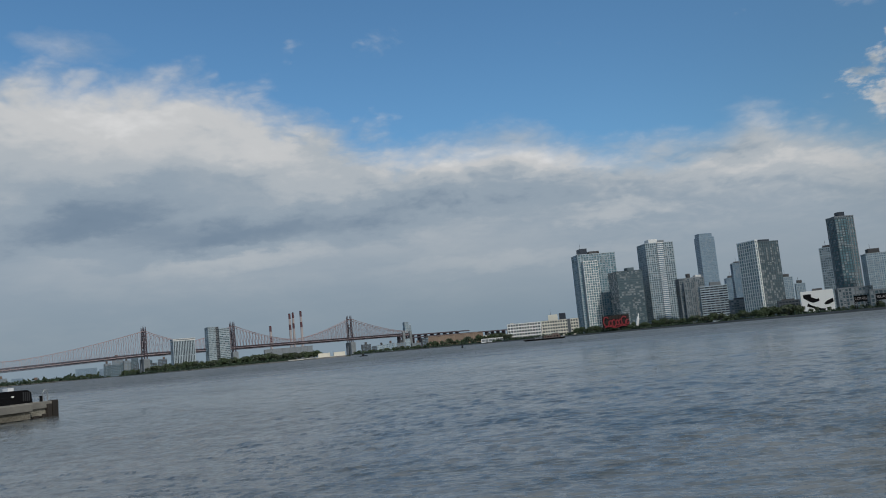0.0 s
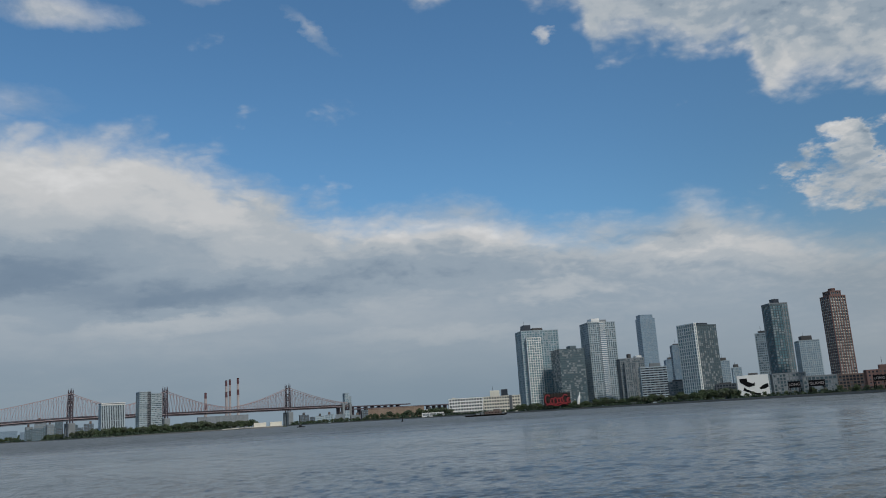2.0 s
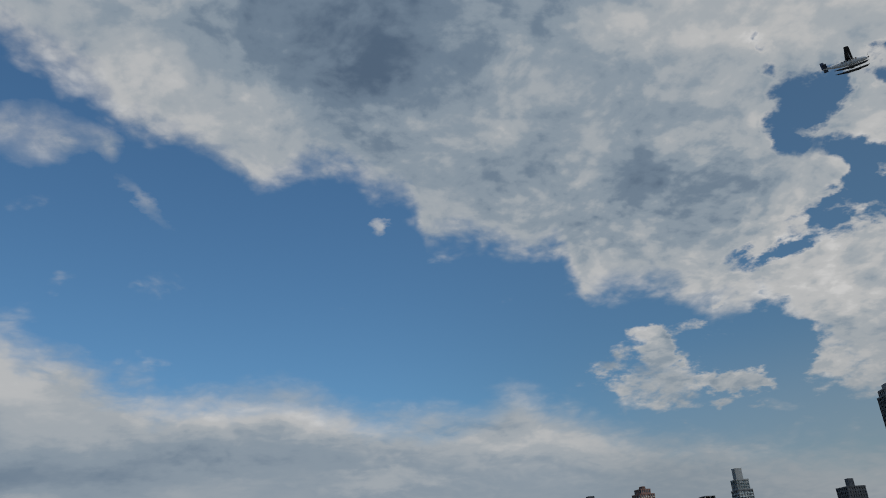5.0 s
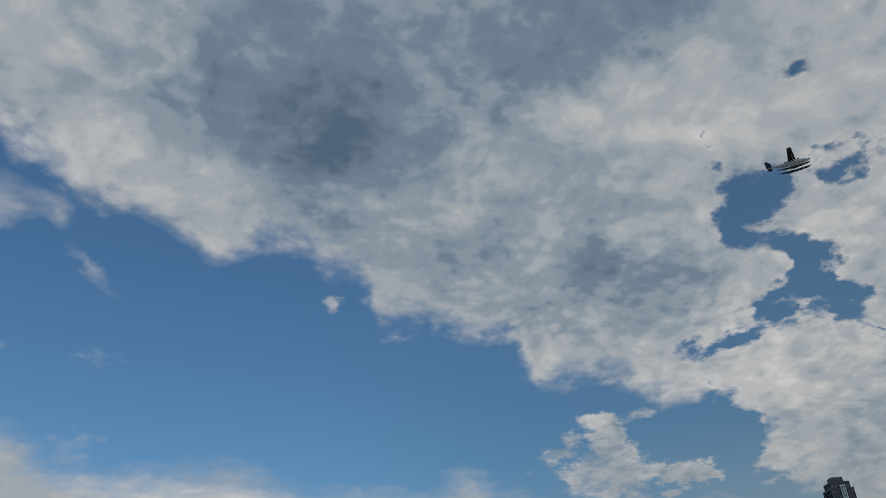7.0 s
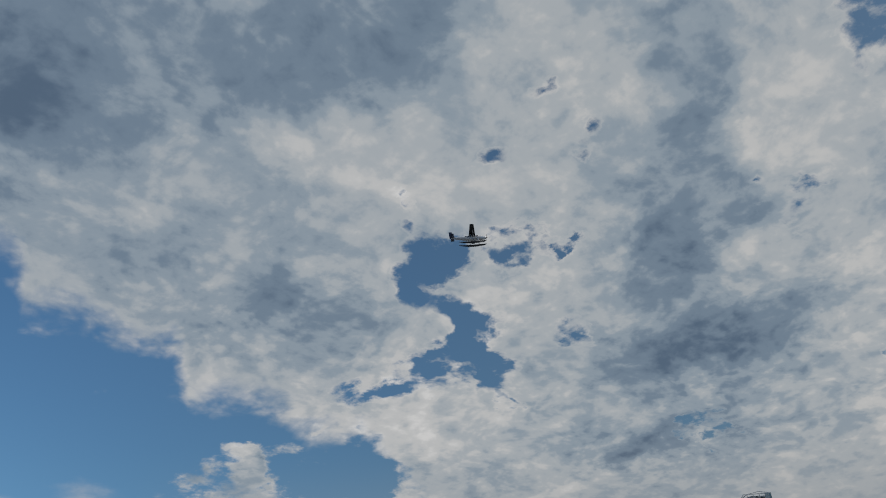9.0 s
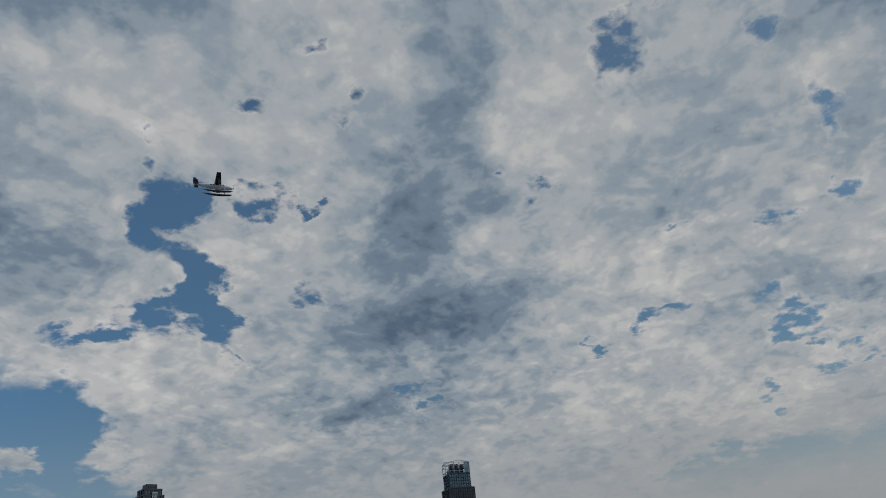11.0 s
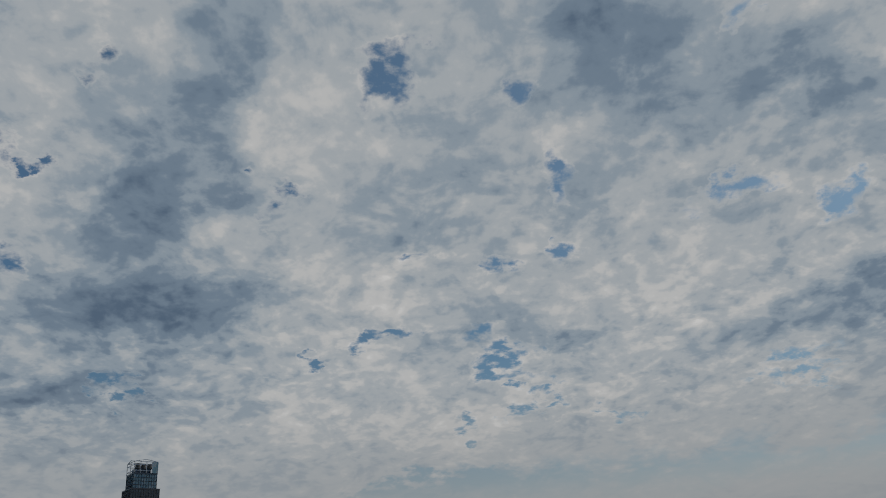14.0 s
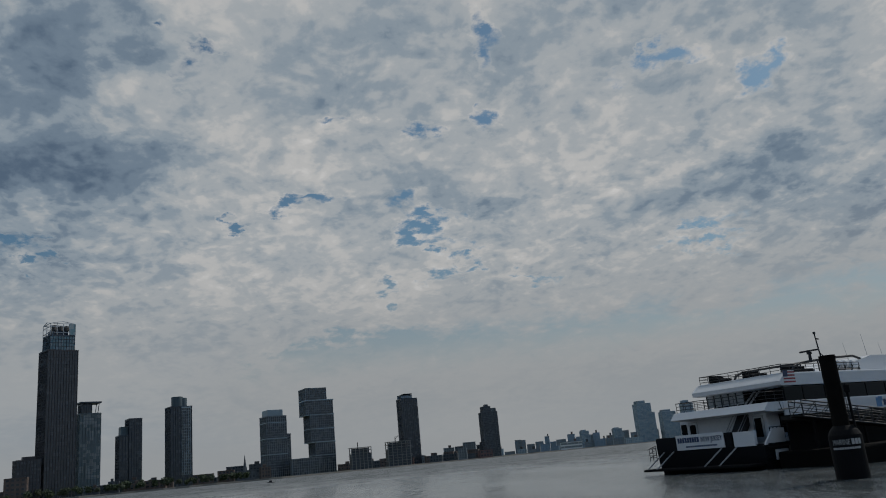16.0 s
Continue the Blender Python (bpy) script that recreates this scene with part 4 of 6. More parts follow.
block(s.ob, -s.w / 2, s.w * 0.34, -s.d / 2, s.d / 2, 0, h, "stone", "darkglass", 3.2, 2.8, 0.5, 0.5)
block(s.ob, s.w * 0.34, s.w / 2, -s.d / 2 + 1, s.d / 2, 0, s.top(2.75), "stone", "darkglass", 3.2, 2.8, 0.5, 0.5)
bm = bmesh.new()
box(bm, -s.w * 0.42, s.w * 0.22, -s.d * 0.4, s.d * 0.4, h, s.top(4.42), bevel=0.2)
part("roof_screen", bm, "pale", s.ob)
for z in (h * 0.36, h * 0.62, h * 0.88):
    bm = bmesh.new()
    box(bm, -s.w / 2 - 0.3, s.w * 0.34 + 0.3, -s.d / 2 - 0.3, s.d / 2 + 0.3, z, z + 1.1)
    part("belt_course", bm, "pale", s.ob)
s = Site("apartment_tower", "top-heavy grey gridded tower stepping outward at one side", 83.35, 85.75, 1100, 18, 0.8, group="stepped twin towers")
h = s.top(5.69)
w, d = s.w, s.d
block(s.ob, -w * 0.22, w / 2, -d / 2, d / 2, 0, s.top(2.0), "stone", "darkglass", 3.2, 2.8, 0.5, 0.5)
block(s.ob, -w * 0.36, w / 2 - 0.4, -d / 2 - 0.3, d / 2, s.top(2.0), s.top(3.85), "stone", "darkglass", 3.2, 2.8, 0.5, 0.5)
block(s.ob, -w * 0.50, w * 0.48, -d / 2 - 0.6, d / 2, s.top(3.85), s.top(4.85), "stone", "darkglass", 3.2, 2.8, 0.5, 0.5)
block(s.ob, -w * 0.50, w * 0.26, -d / 2 - 0.6, d / 2, s.top(4.85), h, "stone", "darkglass", 3.2, 2.8, 0.5, 0.5)
for el in (1.1, 2.0, 2.9, 3.85, 4.85):
    bm = bmesh.new()
    box(bm, -w * (0.22 if el < 2 else 0.36 if el < 3.8 else 0.5) - 0.3, w / 2 + 0.3, -d / 2 - 0.9, d / 2 + 0.3, s.top(el) - 0.6, s.top(el) + 0.5)
    part("belt_course", bm, "pale", s.ob)
s = Site("apartment_block", "low gridded podium between the stepped towers", 82.6, 84.6, 1060, 10, 0.5)
block(s.ob, -s.w / 2, s.w / 2, -s.d / 2, s.d / 2, 0, s.top(1.0), "stone", "darkglass", 3.4, 3.0, 0.6, 0.6)
s = Site("apartment_tower", "slim dark blue glass tower with a roof frame", 90.15, 91.65, 1220, 20, 0.85)
h = s.top(4.45)
block(s.ob, -s.w / 2, s.w / 2, -s.d / 2, s.d / 2, 0, h, "slate", "darkglass", 3.3, 3.0, 0.3, 0.25)
block(s.ob, -s.w * 0.46, s.w * 0.22, -s.d * 0.4, s.d * 0.4, h, s.top(4.7), "slate", "blueglass", 3.3, 3.0, 0.4, 0.3)
bm = bmesh.new()
box(bm, -s.w * 0.25, s.w * 0.25, -s.d * 0.3, s.d * 0.3, s.top(4.74), s.top(4.79), bevel=0.1)
rod(bm, (-s.w * 0.1, 0, s.top(4.7)), (-s.w * 0.1, 0, s.top(4.75)), 0.4)
rod(bm, (s.w * 0.1, 0, s.top(4.7)), (s.w * 0.1, 0, s.top(4.75)), 0.4)
part("roof_frame", bm, "iron", s.ob)
s = Site("apartment_tower", "dark brown stepped brick tower on the far bank", 95.85, 97.2, 1550, 18, 0.9)
block(s.ob, -s.w / 2, s.w / 2, -s.d / 2, s.d / 2, 0, s.top(3.0), "darkstone", "darkglass", 3.1, 2.8, 0.9, 0.8)
block(s.ob, -s.w * 0.38, s.w * 0.1, -s.d * 0.4, s.d * 0.4, s.top(3.0), s.top(3.4), "darkstone", "darkglass", 3.1, 2.8, 0.9, 0.8)
block(s.ob, s.w * 0.1, s.w * 0.45, -s.d * 0.4, s.d * 0.4, s.top(3.0), s.top(3.25), "darkstone", "greyglass", 3.1, 2.8, 0.9, 0.8)
plant_room(s.ob, -s.w * 0.2, 0, -s.d * 0.2, s.d * 0.2, s.top(3.4), s.top(3.54), "slate")
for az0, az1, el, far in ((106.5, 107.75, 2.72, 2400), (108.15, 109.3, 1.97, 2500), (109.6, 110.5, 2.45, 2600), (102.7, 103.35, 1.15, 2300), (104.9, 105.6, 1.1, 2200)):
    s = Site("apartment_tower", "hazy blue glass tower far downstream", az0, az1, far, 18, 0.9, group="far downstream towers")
    # distance haze is put into the colours: pale walls and light blue glass
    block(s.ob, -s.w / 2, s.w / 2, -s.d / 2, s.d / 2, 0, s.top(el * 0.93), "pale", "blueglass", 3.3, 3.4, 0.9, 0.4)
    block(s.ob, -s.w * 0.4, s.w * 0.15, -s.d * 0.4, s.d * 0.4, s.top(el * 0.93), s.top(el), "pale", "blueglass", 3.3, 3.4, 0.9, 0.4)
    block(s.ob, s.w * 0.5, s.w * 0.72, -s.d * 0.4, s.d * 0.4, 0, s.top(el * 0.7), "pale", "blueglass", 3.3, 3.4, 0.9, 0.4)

# half-built towers with cranes
for az0, az1, el, cel, lean in ((86.6, 88.25, 1.42, 1.75, 0.1), (89.1, 91.0, 1.6, 2.1, 7.0)):
    s = Site("building_site", "half-built concrete tower with open floors and a crane", az0, az1, 1060, 10, 0.7, "construction site", "building sites")
    h = s.top(el)
    n_floor = int(h / 3.4)
    bm = bmesh.new()
    box(bm, -s.w / 2, s.w / 2, -s.d / 2, s.d / 2, -0.2, 0.25)
    me = mesh_of(bm, "floor_slab", "concrete")
    for k in range(n_floor + 1):
        part("floor_slab", me, "concrete", s.ob, at=Matrix.Translation((0.6 * math.sin(k * 2.1), 0, 3.4 * k)))
    bm = bmesh.new()
    box(bm, -0.45, 0.45, -0.45, 0.45, 0, h - 1)
    me = mesh_of(bm, "column", "concrete")
    for k in range(6):
        for y in (-s.d * 0.44, s.d * 0.44):
            part("column", me, "concrete", s.ob, at=Matrix.Translation((-s.w * 0.46 + s.w * 0.92 * k / 5, y, 0)))
    bm = bmesh.new()
    box(bm, -s.w * 0.40, s.w * 0.36, -s.d * 0.3, s.d * 0.3, 0, h - 2)
    box(bm, -s.w * 0.47, s.w * 0.46, -s.d * 0.42, s.d * 0.4, 0, h * 0.7)
    part("core_wall", bm, "darkstone", s.ob)
    cr = thing("tower_crane", "thin steel construction crane", "crane", Matrix.Translation(spot((az0 + az1) / 2, 1075, 2)) @ Matrix.Rotation(radians(-az0), 4, "Z"))
    bm = bmesh.new()
    top = high(cel, 1075) - 2
    rod(bm, (-3, 0, 0), (-3, 0, h + 5), 0.5, 4)
    part("mast", bm, "iron", cr)
    bm = bmesh.new()
    rod(bm, (-3, 0, h + 2), (-3 + lean, 0, top), 0.35, 4, 0.2)
    rod(bm, (-3, 0, h + 5), (-3 + lean * 0.7, 0, top - 3), 0.08, 3)
    part("jib", bm, "iron", cr)

# small buildings along the banks
rng = random.Random(7)


def rows_of_blocks(runs):
    for az0, az1, el0, el1, far, walls, wide in runs:
        az = az0
        while az < az1:
            step_az = wide * rng.uniform(0.6, 1.5)
            el = rng.uniform(el0, el1)
            wall = rng.choice(walls)
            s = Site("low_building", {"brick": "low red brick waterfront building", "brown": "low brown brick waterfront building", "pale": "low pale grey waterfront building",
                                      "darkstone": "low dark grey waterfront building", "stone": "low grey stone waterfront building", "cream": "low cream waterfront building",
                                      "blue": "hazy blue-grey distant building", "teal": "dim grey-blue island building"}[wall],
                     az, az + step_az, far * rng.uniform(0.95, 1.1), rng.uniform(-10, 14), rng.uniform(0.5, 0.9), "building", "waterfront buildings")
            # beyond 1800 m lighter blue panes carry the distance haze in their colour
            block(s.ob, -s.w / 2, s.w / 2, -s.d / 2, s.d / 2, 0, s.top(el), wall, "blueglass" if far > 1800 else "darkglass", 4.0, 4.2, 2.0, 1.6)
            if rng.random() < 0.5:
                x = rng.uniform(-0.3, 0.1) * s.w
                plant_room(s.ob, x, x + s.w * 0.25, -s.d * 0.2, s.d * 0.2, s.top(el), s.top(el) + far * 0.003, rng.choice(("roof", "brown")))
            az += step_az * rng.uniform(0.95, 1.25)


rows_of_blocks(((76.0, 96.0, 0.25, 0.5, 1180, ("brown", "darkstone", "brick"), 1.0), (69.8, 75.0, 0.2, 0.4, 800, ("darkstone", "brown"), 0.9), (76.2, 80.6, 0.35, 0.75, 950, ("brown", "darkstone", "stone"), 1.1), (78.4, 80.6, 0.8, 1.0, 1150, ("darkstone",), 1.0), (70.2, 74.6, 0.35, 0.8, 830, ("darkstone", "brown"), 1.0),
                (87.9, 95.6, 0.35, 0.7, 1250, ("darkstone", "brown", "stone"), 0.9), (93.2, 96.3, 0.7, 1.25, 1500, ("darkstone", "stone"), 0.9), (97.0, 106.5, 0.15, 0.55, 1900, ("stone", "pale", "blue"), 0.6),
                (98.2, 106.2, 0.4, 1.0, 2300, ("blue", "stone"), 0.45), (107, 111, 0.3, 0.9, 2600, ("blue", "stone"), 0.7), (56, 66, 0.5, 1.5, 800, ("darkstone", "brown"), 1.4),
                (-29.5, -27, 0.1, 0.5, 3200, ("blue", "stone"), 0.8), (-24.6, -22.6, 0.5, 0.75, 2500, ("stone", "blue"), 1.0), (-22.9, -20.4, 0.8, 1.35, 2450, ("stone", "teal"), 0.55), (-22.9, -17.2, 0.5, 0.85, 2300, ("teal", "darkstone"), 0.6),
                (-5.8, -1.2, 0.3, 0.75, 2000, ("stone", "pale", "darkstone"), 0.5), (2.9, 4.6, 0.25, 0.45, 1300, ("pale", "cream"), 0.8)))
bm = bmesh.new()
rod(bm, spot(79.62, 1000, 0.5), spot(79.62, 1000, 16), 2.5, 4)
rod(bm, spot(79.62, 1000, 16), spot(79.62, 1000, high(1.6, 1000)), 1.8, 8, 0.05)
tagged(new("church_spire", mesh_of(bm, "church_spire", "darkstone")), "thin dark church spire above low roofs", "church")
s = Site("pier_shed", "long low white pier shed far downstream", 101.3, 102.8, 1780, 2, 0.25, "shed")
block(s.ob, -s.w / 2, s.w / 2, -s.d / 2, s.d / 2, 0, s.top(0.42), "white", "stone", 6, 8, 3.0, 0.6)


# ---- the bridge ----
def great_bridge():
    """Cantilever truss bridge: three stone-footed steel towers, sagging top chords, a double deck."""
    p1, p3 = spot(-20.37, 1908), spot(-6.53, 2152)
    along = (p3 - p1).normalized()
    # the middle tower on the same line, at its own bearing
    t = math.tan(radians(-14.62))
    k2 = (t * p1.y - p1.x) / (along.x - t * along.y)
    k3 = (p3 - p1).length
    ob = thing("bridge", "long brownish steel cantilever truss bridge across the river", "bridge",
               Matrix.Translation(p1) @ Matrix.Rotation(math.atan2(along.y, along.x), 4, "Z"))
    deck_z, top_z, half = 43.0, 98.0, 8.5

    def chord(x):
        if x < 0:
            f = -x / 540
            return 60 + (top_z - 62) * (1 - min(1, 2 * min(f, 1 - f) if f < 1 else 0)) ** 1.55 if f < 1 else top_z
        if x <= k2:
            f = 2 * min(x / k2, 1 - x / k2)
            return 66 + (top_z - 68) * (1 - f) ** 1.55
        if x <= k3:
            f = (x - k2) / (k3 - k2)
            return 53 + (top_z - 55) * (1 - 2 * min(f, 1 - f)) ** 1.55
        f = (x - k3) / 190
        return 52 + (top_z - 54) * max(0.0, 1 - f) ** 1.45

    def falling(mesh):
        """The near channel's roadway runs downhill towards the bank."""
        for v in mesh.verts:
            if v.co.x < 0:
                v.co.z += v.co.x * 0.032

    for x in (0.0, k2, k3):
        tower = bmesh.new()
        for y in (-half, half):
            for dx in (-2.3, 2.3):
                rod(tower, (x + dx * 1.25, y, 34), (x + dx * 0.8, y, top_z), 1.5, 4, 1.1)
                rod(tower, (x + dx * 0.8, y, top_z), (x + dx * 0.8, y, top_z + 6), 1.3, 6, 0.7)
                rod(tower, (x + dx * 0.8, y, top_z + 6), (x + dx * 0.8, y, top_z + 10), 0.45, 5, 0.05)
            for k in range(6):
                z0, z1 = 46 + k * 8.6, 46 + (k + 1) * 8.6
                beam(tower, (x - 2.3, y, z0), (x + 2.3, y, z1), 0.8, 0.8)
                beam(tower, (x + 2.3, y, z0), (x - 2.3, y, z1), 0.8, 0.8)
                beam(tower, (x - 2.3, y, z1), (x + 2.3, y, z1), 0.9, 0.9)
        for z in (64, 80, 95):
            beam(tower, (x, -half, z), (x, half, z), 1.4, 2.2)
        beam(tower, (x, -half, 64), (x, half, 80), 0.9, 0.9)
        beam(tower, (x, half, 64), (x, -half, 80), 0.9, 0.9)
        part("tower", tower, "towersteel", ob, "steel bridge tower with pointed finials")
        foot = bmesh.new()
        for y in (-half, half):
            box(foot, x - 7, x + 7, y - 5, y + 5, 0, 34, bevel=0.8)
        box(foot, x - 6, x + 6, -half, half, 24, 33, bevel=0.5)
        part("stone_pier", foot, "stone", ob)
    spans = ((-540.0, 0.0, 52), (0.0, k2, 22), (k2, k3, 42), (k3, k3 + 190, 22))
    for a, b, count in spans:
        for y in (-half, half):
            truss = bmesh.new()
            xs = [a + (b - a) * k / count for k in range(count + 1)]
            for k, (x, q) in enumerate(zip(xs, xs[1:])):
                beam(truss, (x, y, chord(x)), (q, y, chord(q)), 1.0, 1.3)
                beam(truss, (x, y, deck_z), (x, y, chord(x)), 0.55, 0.55)
                rising = chord(q) > chord(x)
                beam(truss, (x if rising else q, y, deck_z + 1), (q if rising else x, y, max(chord(x), chord(q))), 0.5, 0.5)
            beam(truss, (a, y, deck_z), (b, y, deck_z), 1.2, 1.6)
            falling(truss)
            part("truss", truss, "steel", ob)
        bm = bmesh.new()
        box(bm, a, b, -half, half, deck_z - 4.5, deck_z - 3.4)
        box(bm, a, b, -half - 1, half + 1, deck_z + 2.4, deck_z + 3.2)
        for y in (-half - 1, half + 1):
            box(bm, a, b, y - 0.15, y + 0.15, deck_z + 3, deck_z + 4.2)
        for k in range(count * 2):
            x = a + (b - a) * k / (count * 2)
            box(bm, x, x + 0.6, -half, half, deck_z - 3, deck_z + 2)
        falling(bm)
        part("deck", bm, "towersteel", ob)
    approach = bmesh.new()
    box(approach, k3 + 190, k3 + 900, -half, half, deck_z - 11, deck_z - 8)
    box(approach, k3 + 150, k3 + 420, -half, half, deck_z - 4, deck_z - 1)
    for k in range(30):
        x = k3 + 160 + 24 * k
        box(approach, x, x + 2.2, -half + 1, half - 1, 2, deck_z - (4 if k < 10 else 9))
    part("approach", approach, "towersteel", ob)
    for x in (k3 + 172, k3 + 196):
        house = bmesh.new()
        box(house, x - 4, x + 4, -half - 3, -half + 6, 2, deck_z + 5, bevel=0.5)
        box(house, x - 3, x + 3, -half - 1, -half + 4, deck_z + 5, deck_z + 9, bevel=0.5)
        part("anchor_tower", house, "stone", ob)


great_bridge()

# ---- power station and island ----
for az, el, far, r in ((-10.66, 3.19, 2600, 3.6), (-10.42, 3.25, 2620, 3.4), (-9.88, 3.31, 2600, 3.6), (-12.02, 2.43, 2650, 3.8)):
    ob = thing("smokestack", "tall pale smokestack with two broad red bands", "chimney", Matrix.Translation(spot(az, far, 0)), "power station stacks")
    h = high(el, far)
    cuts = [0, h - 51, h - 34, h - 17, h]
    for k, (z0, z1) in enumerate(zip(cuts, cuts[1:])):
        bm = bmesh.new()
        rod(bm, (0, 0, z0), (0, 0, z1), r * (1.25 - 0.3 * z0 / h), 18, r * (1.25 - 0.3 * z1 / h))
        part("band", bm, "maroon" if k in (1, 3) else "stack", ob)
    bm = bmesh.new()
    rod(bm, (0, 0, h), (0, 0, h + 1.2), r * 0.8, 18)
    part("rim", bm, "iron", ob)
s = Site("power_station", "large grey power station hall", -12.6, -9.2, 2560, 4, 0.4, "power station", z=0)
block(s.ob, -s.w / 2, s.w / 2, -s.d / 2, s.d / 2, 0, s.top(0.85), "stone", "stone", 9, 8, 6, 2)
s = Site("hospital", "white island hospital block with tall vertical fins", -18.7, -17.1, 1690, 14, 0.5, "hospital", z=1.6)
block(s.ob, -s.w / 2, s.w / 2, -s.d / 2, s.d / 2, 0, s.top(1.95), "pale", "darkglass", 30.0, 3.3, 1.0, 1.7, 0.8)
block(s.ob, -s.w / 2 - 0.6, s.w / 2 + 0.6, -s.d / 2 - 0.6, s.d / 2 + 0.6, s.top(1.95), s.top(2.1), "white", "stone", 4, 4, 1.5, 0)
s = Site("hospital", "grey island tower block with a dark central slot", -16.45, -14.8, 1690, 16, 0.6, "hospital", z=1.6)
h = s.top(2.72)
block(s.ob, -s.w / 2, -s.w * 0.16, -s.d / 2, s.d / 2, 0, h, "pale", "greyglass", 3.6, 3.0, 1.8, 0.6)
block(s.ob, -s.w * 0.16, s.w * 0.02, -s.d / 2 + 4, s.d / 2, 0, h, "stone", "darkglass", 3.6, 3.0, 0.8, 0.3)
block(s.ob, s.w * 0.02, s.w / 2, -s.d / 2, s.d / 2, 0, h - 4, "pale", "greyglass", 3.6, 20.0, 1.9, 0.5)
s = Site("memorial", "low pale granite memorial room at the island tip", -8.9, -6.95, 1262, 6, 0.3, "memorial", z=1.6)
for x0, x1 in ((-0.5, -0.06), (0.08, 0.5)):
    bm = bmesh.new()
    box(bm, x0 * s.w, x1 * s.w, -4, 4, 0, 6.6, bevel=0.1)
    part("granite_wall", bm, "cream", s.ob)
bm = bmesh.new()
box(bm, -s.w * 1.6, s.w * 0.5, -9, -4.2, -0.4, 0.8, bevel=0.1)
part("terrace", bm, "cream", s.ob)
s = Site("apartment_tower", "slim pale pair of towers far behind the bridge", -2.75, -2.15, 2500, 20, 0.9, "apartment tower")
block(s.ob, -s.w / 2, s.w * 0.1, -s.d / 2, s.d / 2, 0, s.top(1.9), "pale", "blueglass", 3.2, 3.2, 0.9, 0.6)
block(s.ob, s.w * 0.1, s.w / 2, -s.d / 2, s.d / 2, 0, s.top(1.7), "pale", "blueglass", 3.2, 3.2, 0.9, 0.6)
s = Site("warehouse", "long low terracotta warehouse behind riverside trees", -1.0, 2.9, 1650, 0, 0.2, "warehouse")
block(s.ob, -s.w / 2, s.w / 2, -s.d / 2, s.d / 2, 0, s.top(0.72), "tan", "brick", 12, 20, 10, 1)
s = Site("factory_building", "long white factory building with rows of dark windows", 4.69, 7.08, 1180, 0, 0.3, "factory")
block(s.ob, -s.w / 2, s.w / 2, -s.d / 2, s.d / 2, 0, s.top(1.06), "white", "darkglass", 4.4, 4.2, 1.8, 1.2, 0.5)
plant_room(s.ob, -s.w * 0.4, -s.w * 0.3, -3, 3, s.top(1.06), s.top(1.12), "cream")
s = Site("factory_building", "cream factory building with roof houses and dark windows", 7.1, 9.75, 1120, 2, 0.3, "factory")
block(s.ob, -s.w / 2, s.w / 2, -s.d / 2, s.d / 2, 0, s.top(1.06), "cream", "darkglass", 4.4, 3.8, 1.9, 1.3, 0.5)
plant_room(s.ob, -s.w * 0.3, -s.w * 0.05, -8, 8, s.top(1.06), s.top(1.45), "cream", 1)
plant_room(s.ob, s.w * 0.0, s.w * 0.17, -8, 8, s.top(1.06), s.top(1.5), "slate")
bm = bmesh.new()
box(bm, s.w * 0.2, s.w * 0.28, -s.d / 2 - 0.6, -s.d / 2 + 0.2, 0, s.top(1.06), bevel=0.1)
part("stair_strip", bm, "darkstone", s.ob)
s = Site("pier_shed", "low white pier shed by the water", 2.75, 4.3, 1180, 2, 0.3, "shed")
block(s.ob, -s.w / 2, s.w / 2, -s.d / 2, s.d / 2, 0, s.top(0.2), "white", "stone", 3.5, 5, 1.4, 0.6)

# ---- riverside sign and gantries ----
def ribbon(bm, pts, wide, y0, y1):
    """A flat painted stroke that follows a smooth line in the x-z plane."""
    for a, b in zip(pts, pts[1:]):
        a, b = Vector((a[0], 0, a[1])), Vector((b[0], 0, b[1]))
        d = b - a
        m = Matrix.Translation((a + b) / 2) @ Matrix.Rotation(-math.atan2(d.z, d.x), 4, "Y")
        box(bm, -d.length / 2 - wide * 0.2, d.length / 2 + wide * 0.2, y0, y1, -wide / 2, wide / 2, m)


ob = thing("rooftop_sign", "large red looping neon sign on a steel frame by the shore", "sign", Matrix.Translation(spot(12.3, 846, 1.2)) @ Matrix.Rotation(radians(-12.3), 4, "Z") @ Matrix.Scale(1.12, 4))
frame_bm = bmesh.new()
for k in range(9):
    x = -12 + 3 * k
    rod(frame_bm, (x, 0.6, 0), (x, 0.6, 15.5), 0.14, 5)
    rod(frame_bm, (x, 0.6, 9), (x, 4.5, 0), 0.12, 5)
for z in (3, 7, 11, 15):
    rod(frame_bm, (-12.4, 0.6, z), (12.4, 0.6, z), 0.12, 5)
part("steel_frame", frame_bm, "rust", ob)
bm = bmesh.new()
box(bm, -12.2, 12.2, 0.72, 0.86, 3.2, 14.6, bevel=0.03)
part("backing_mesh", bm, "wood", ob, "dark backing screen")
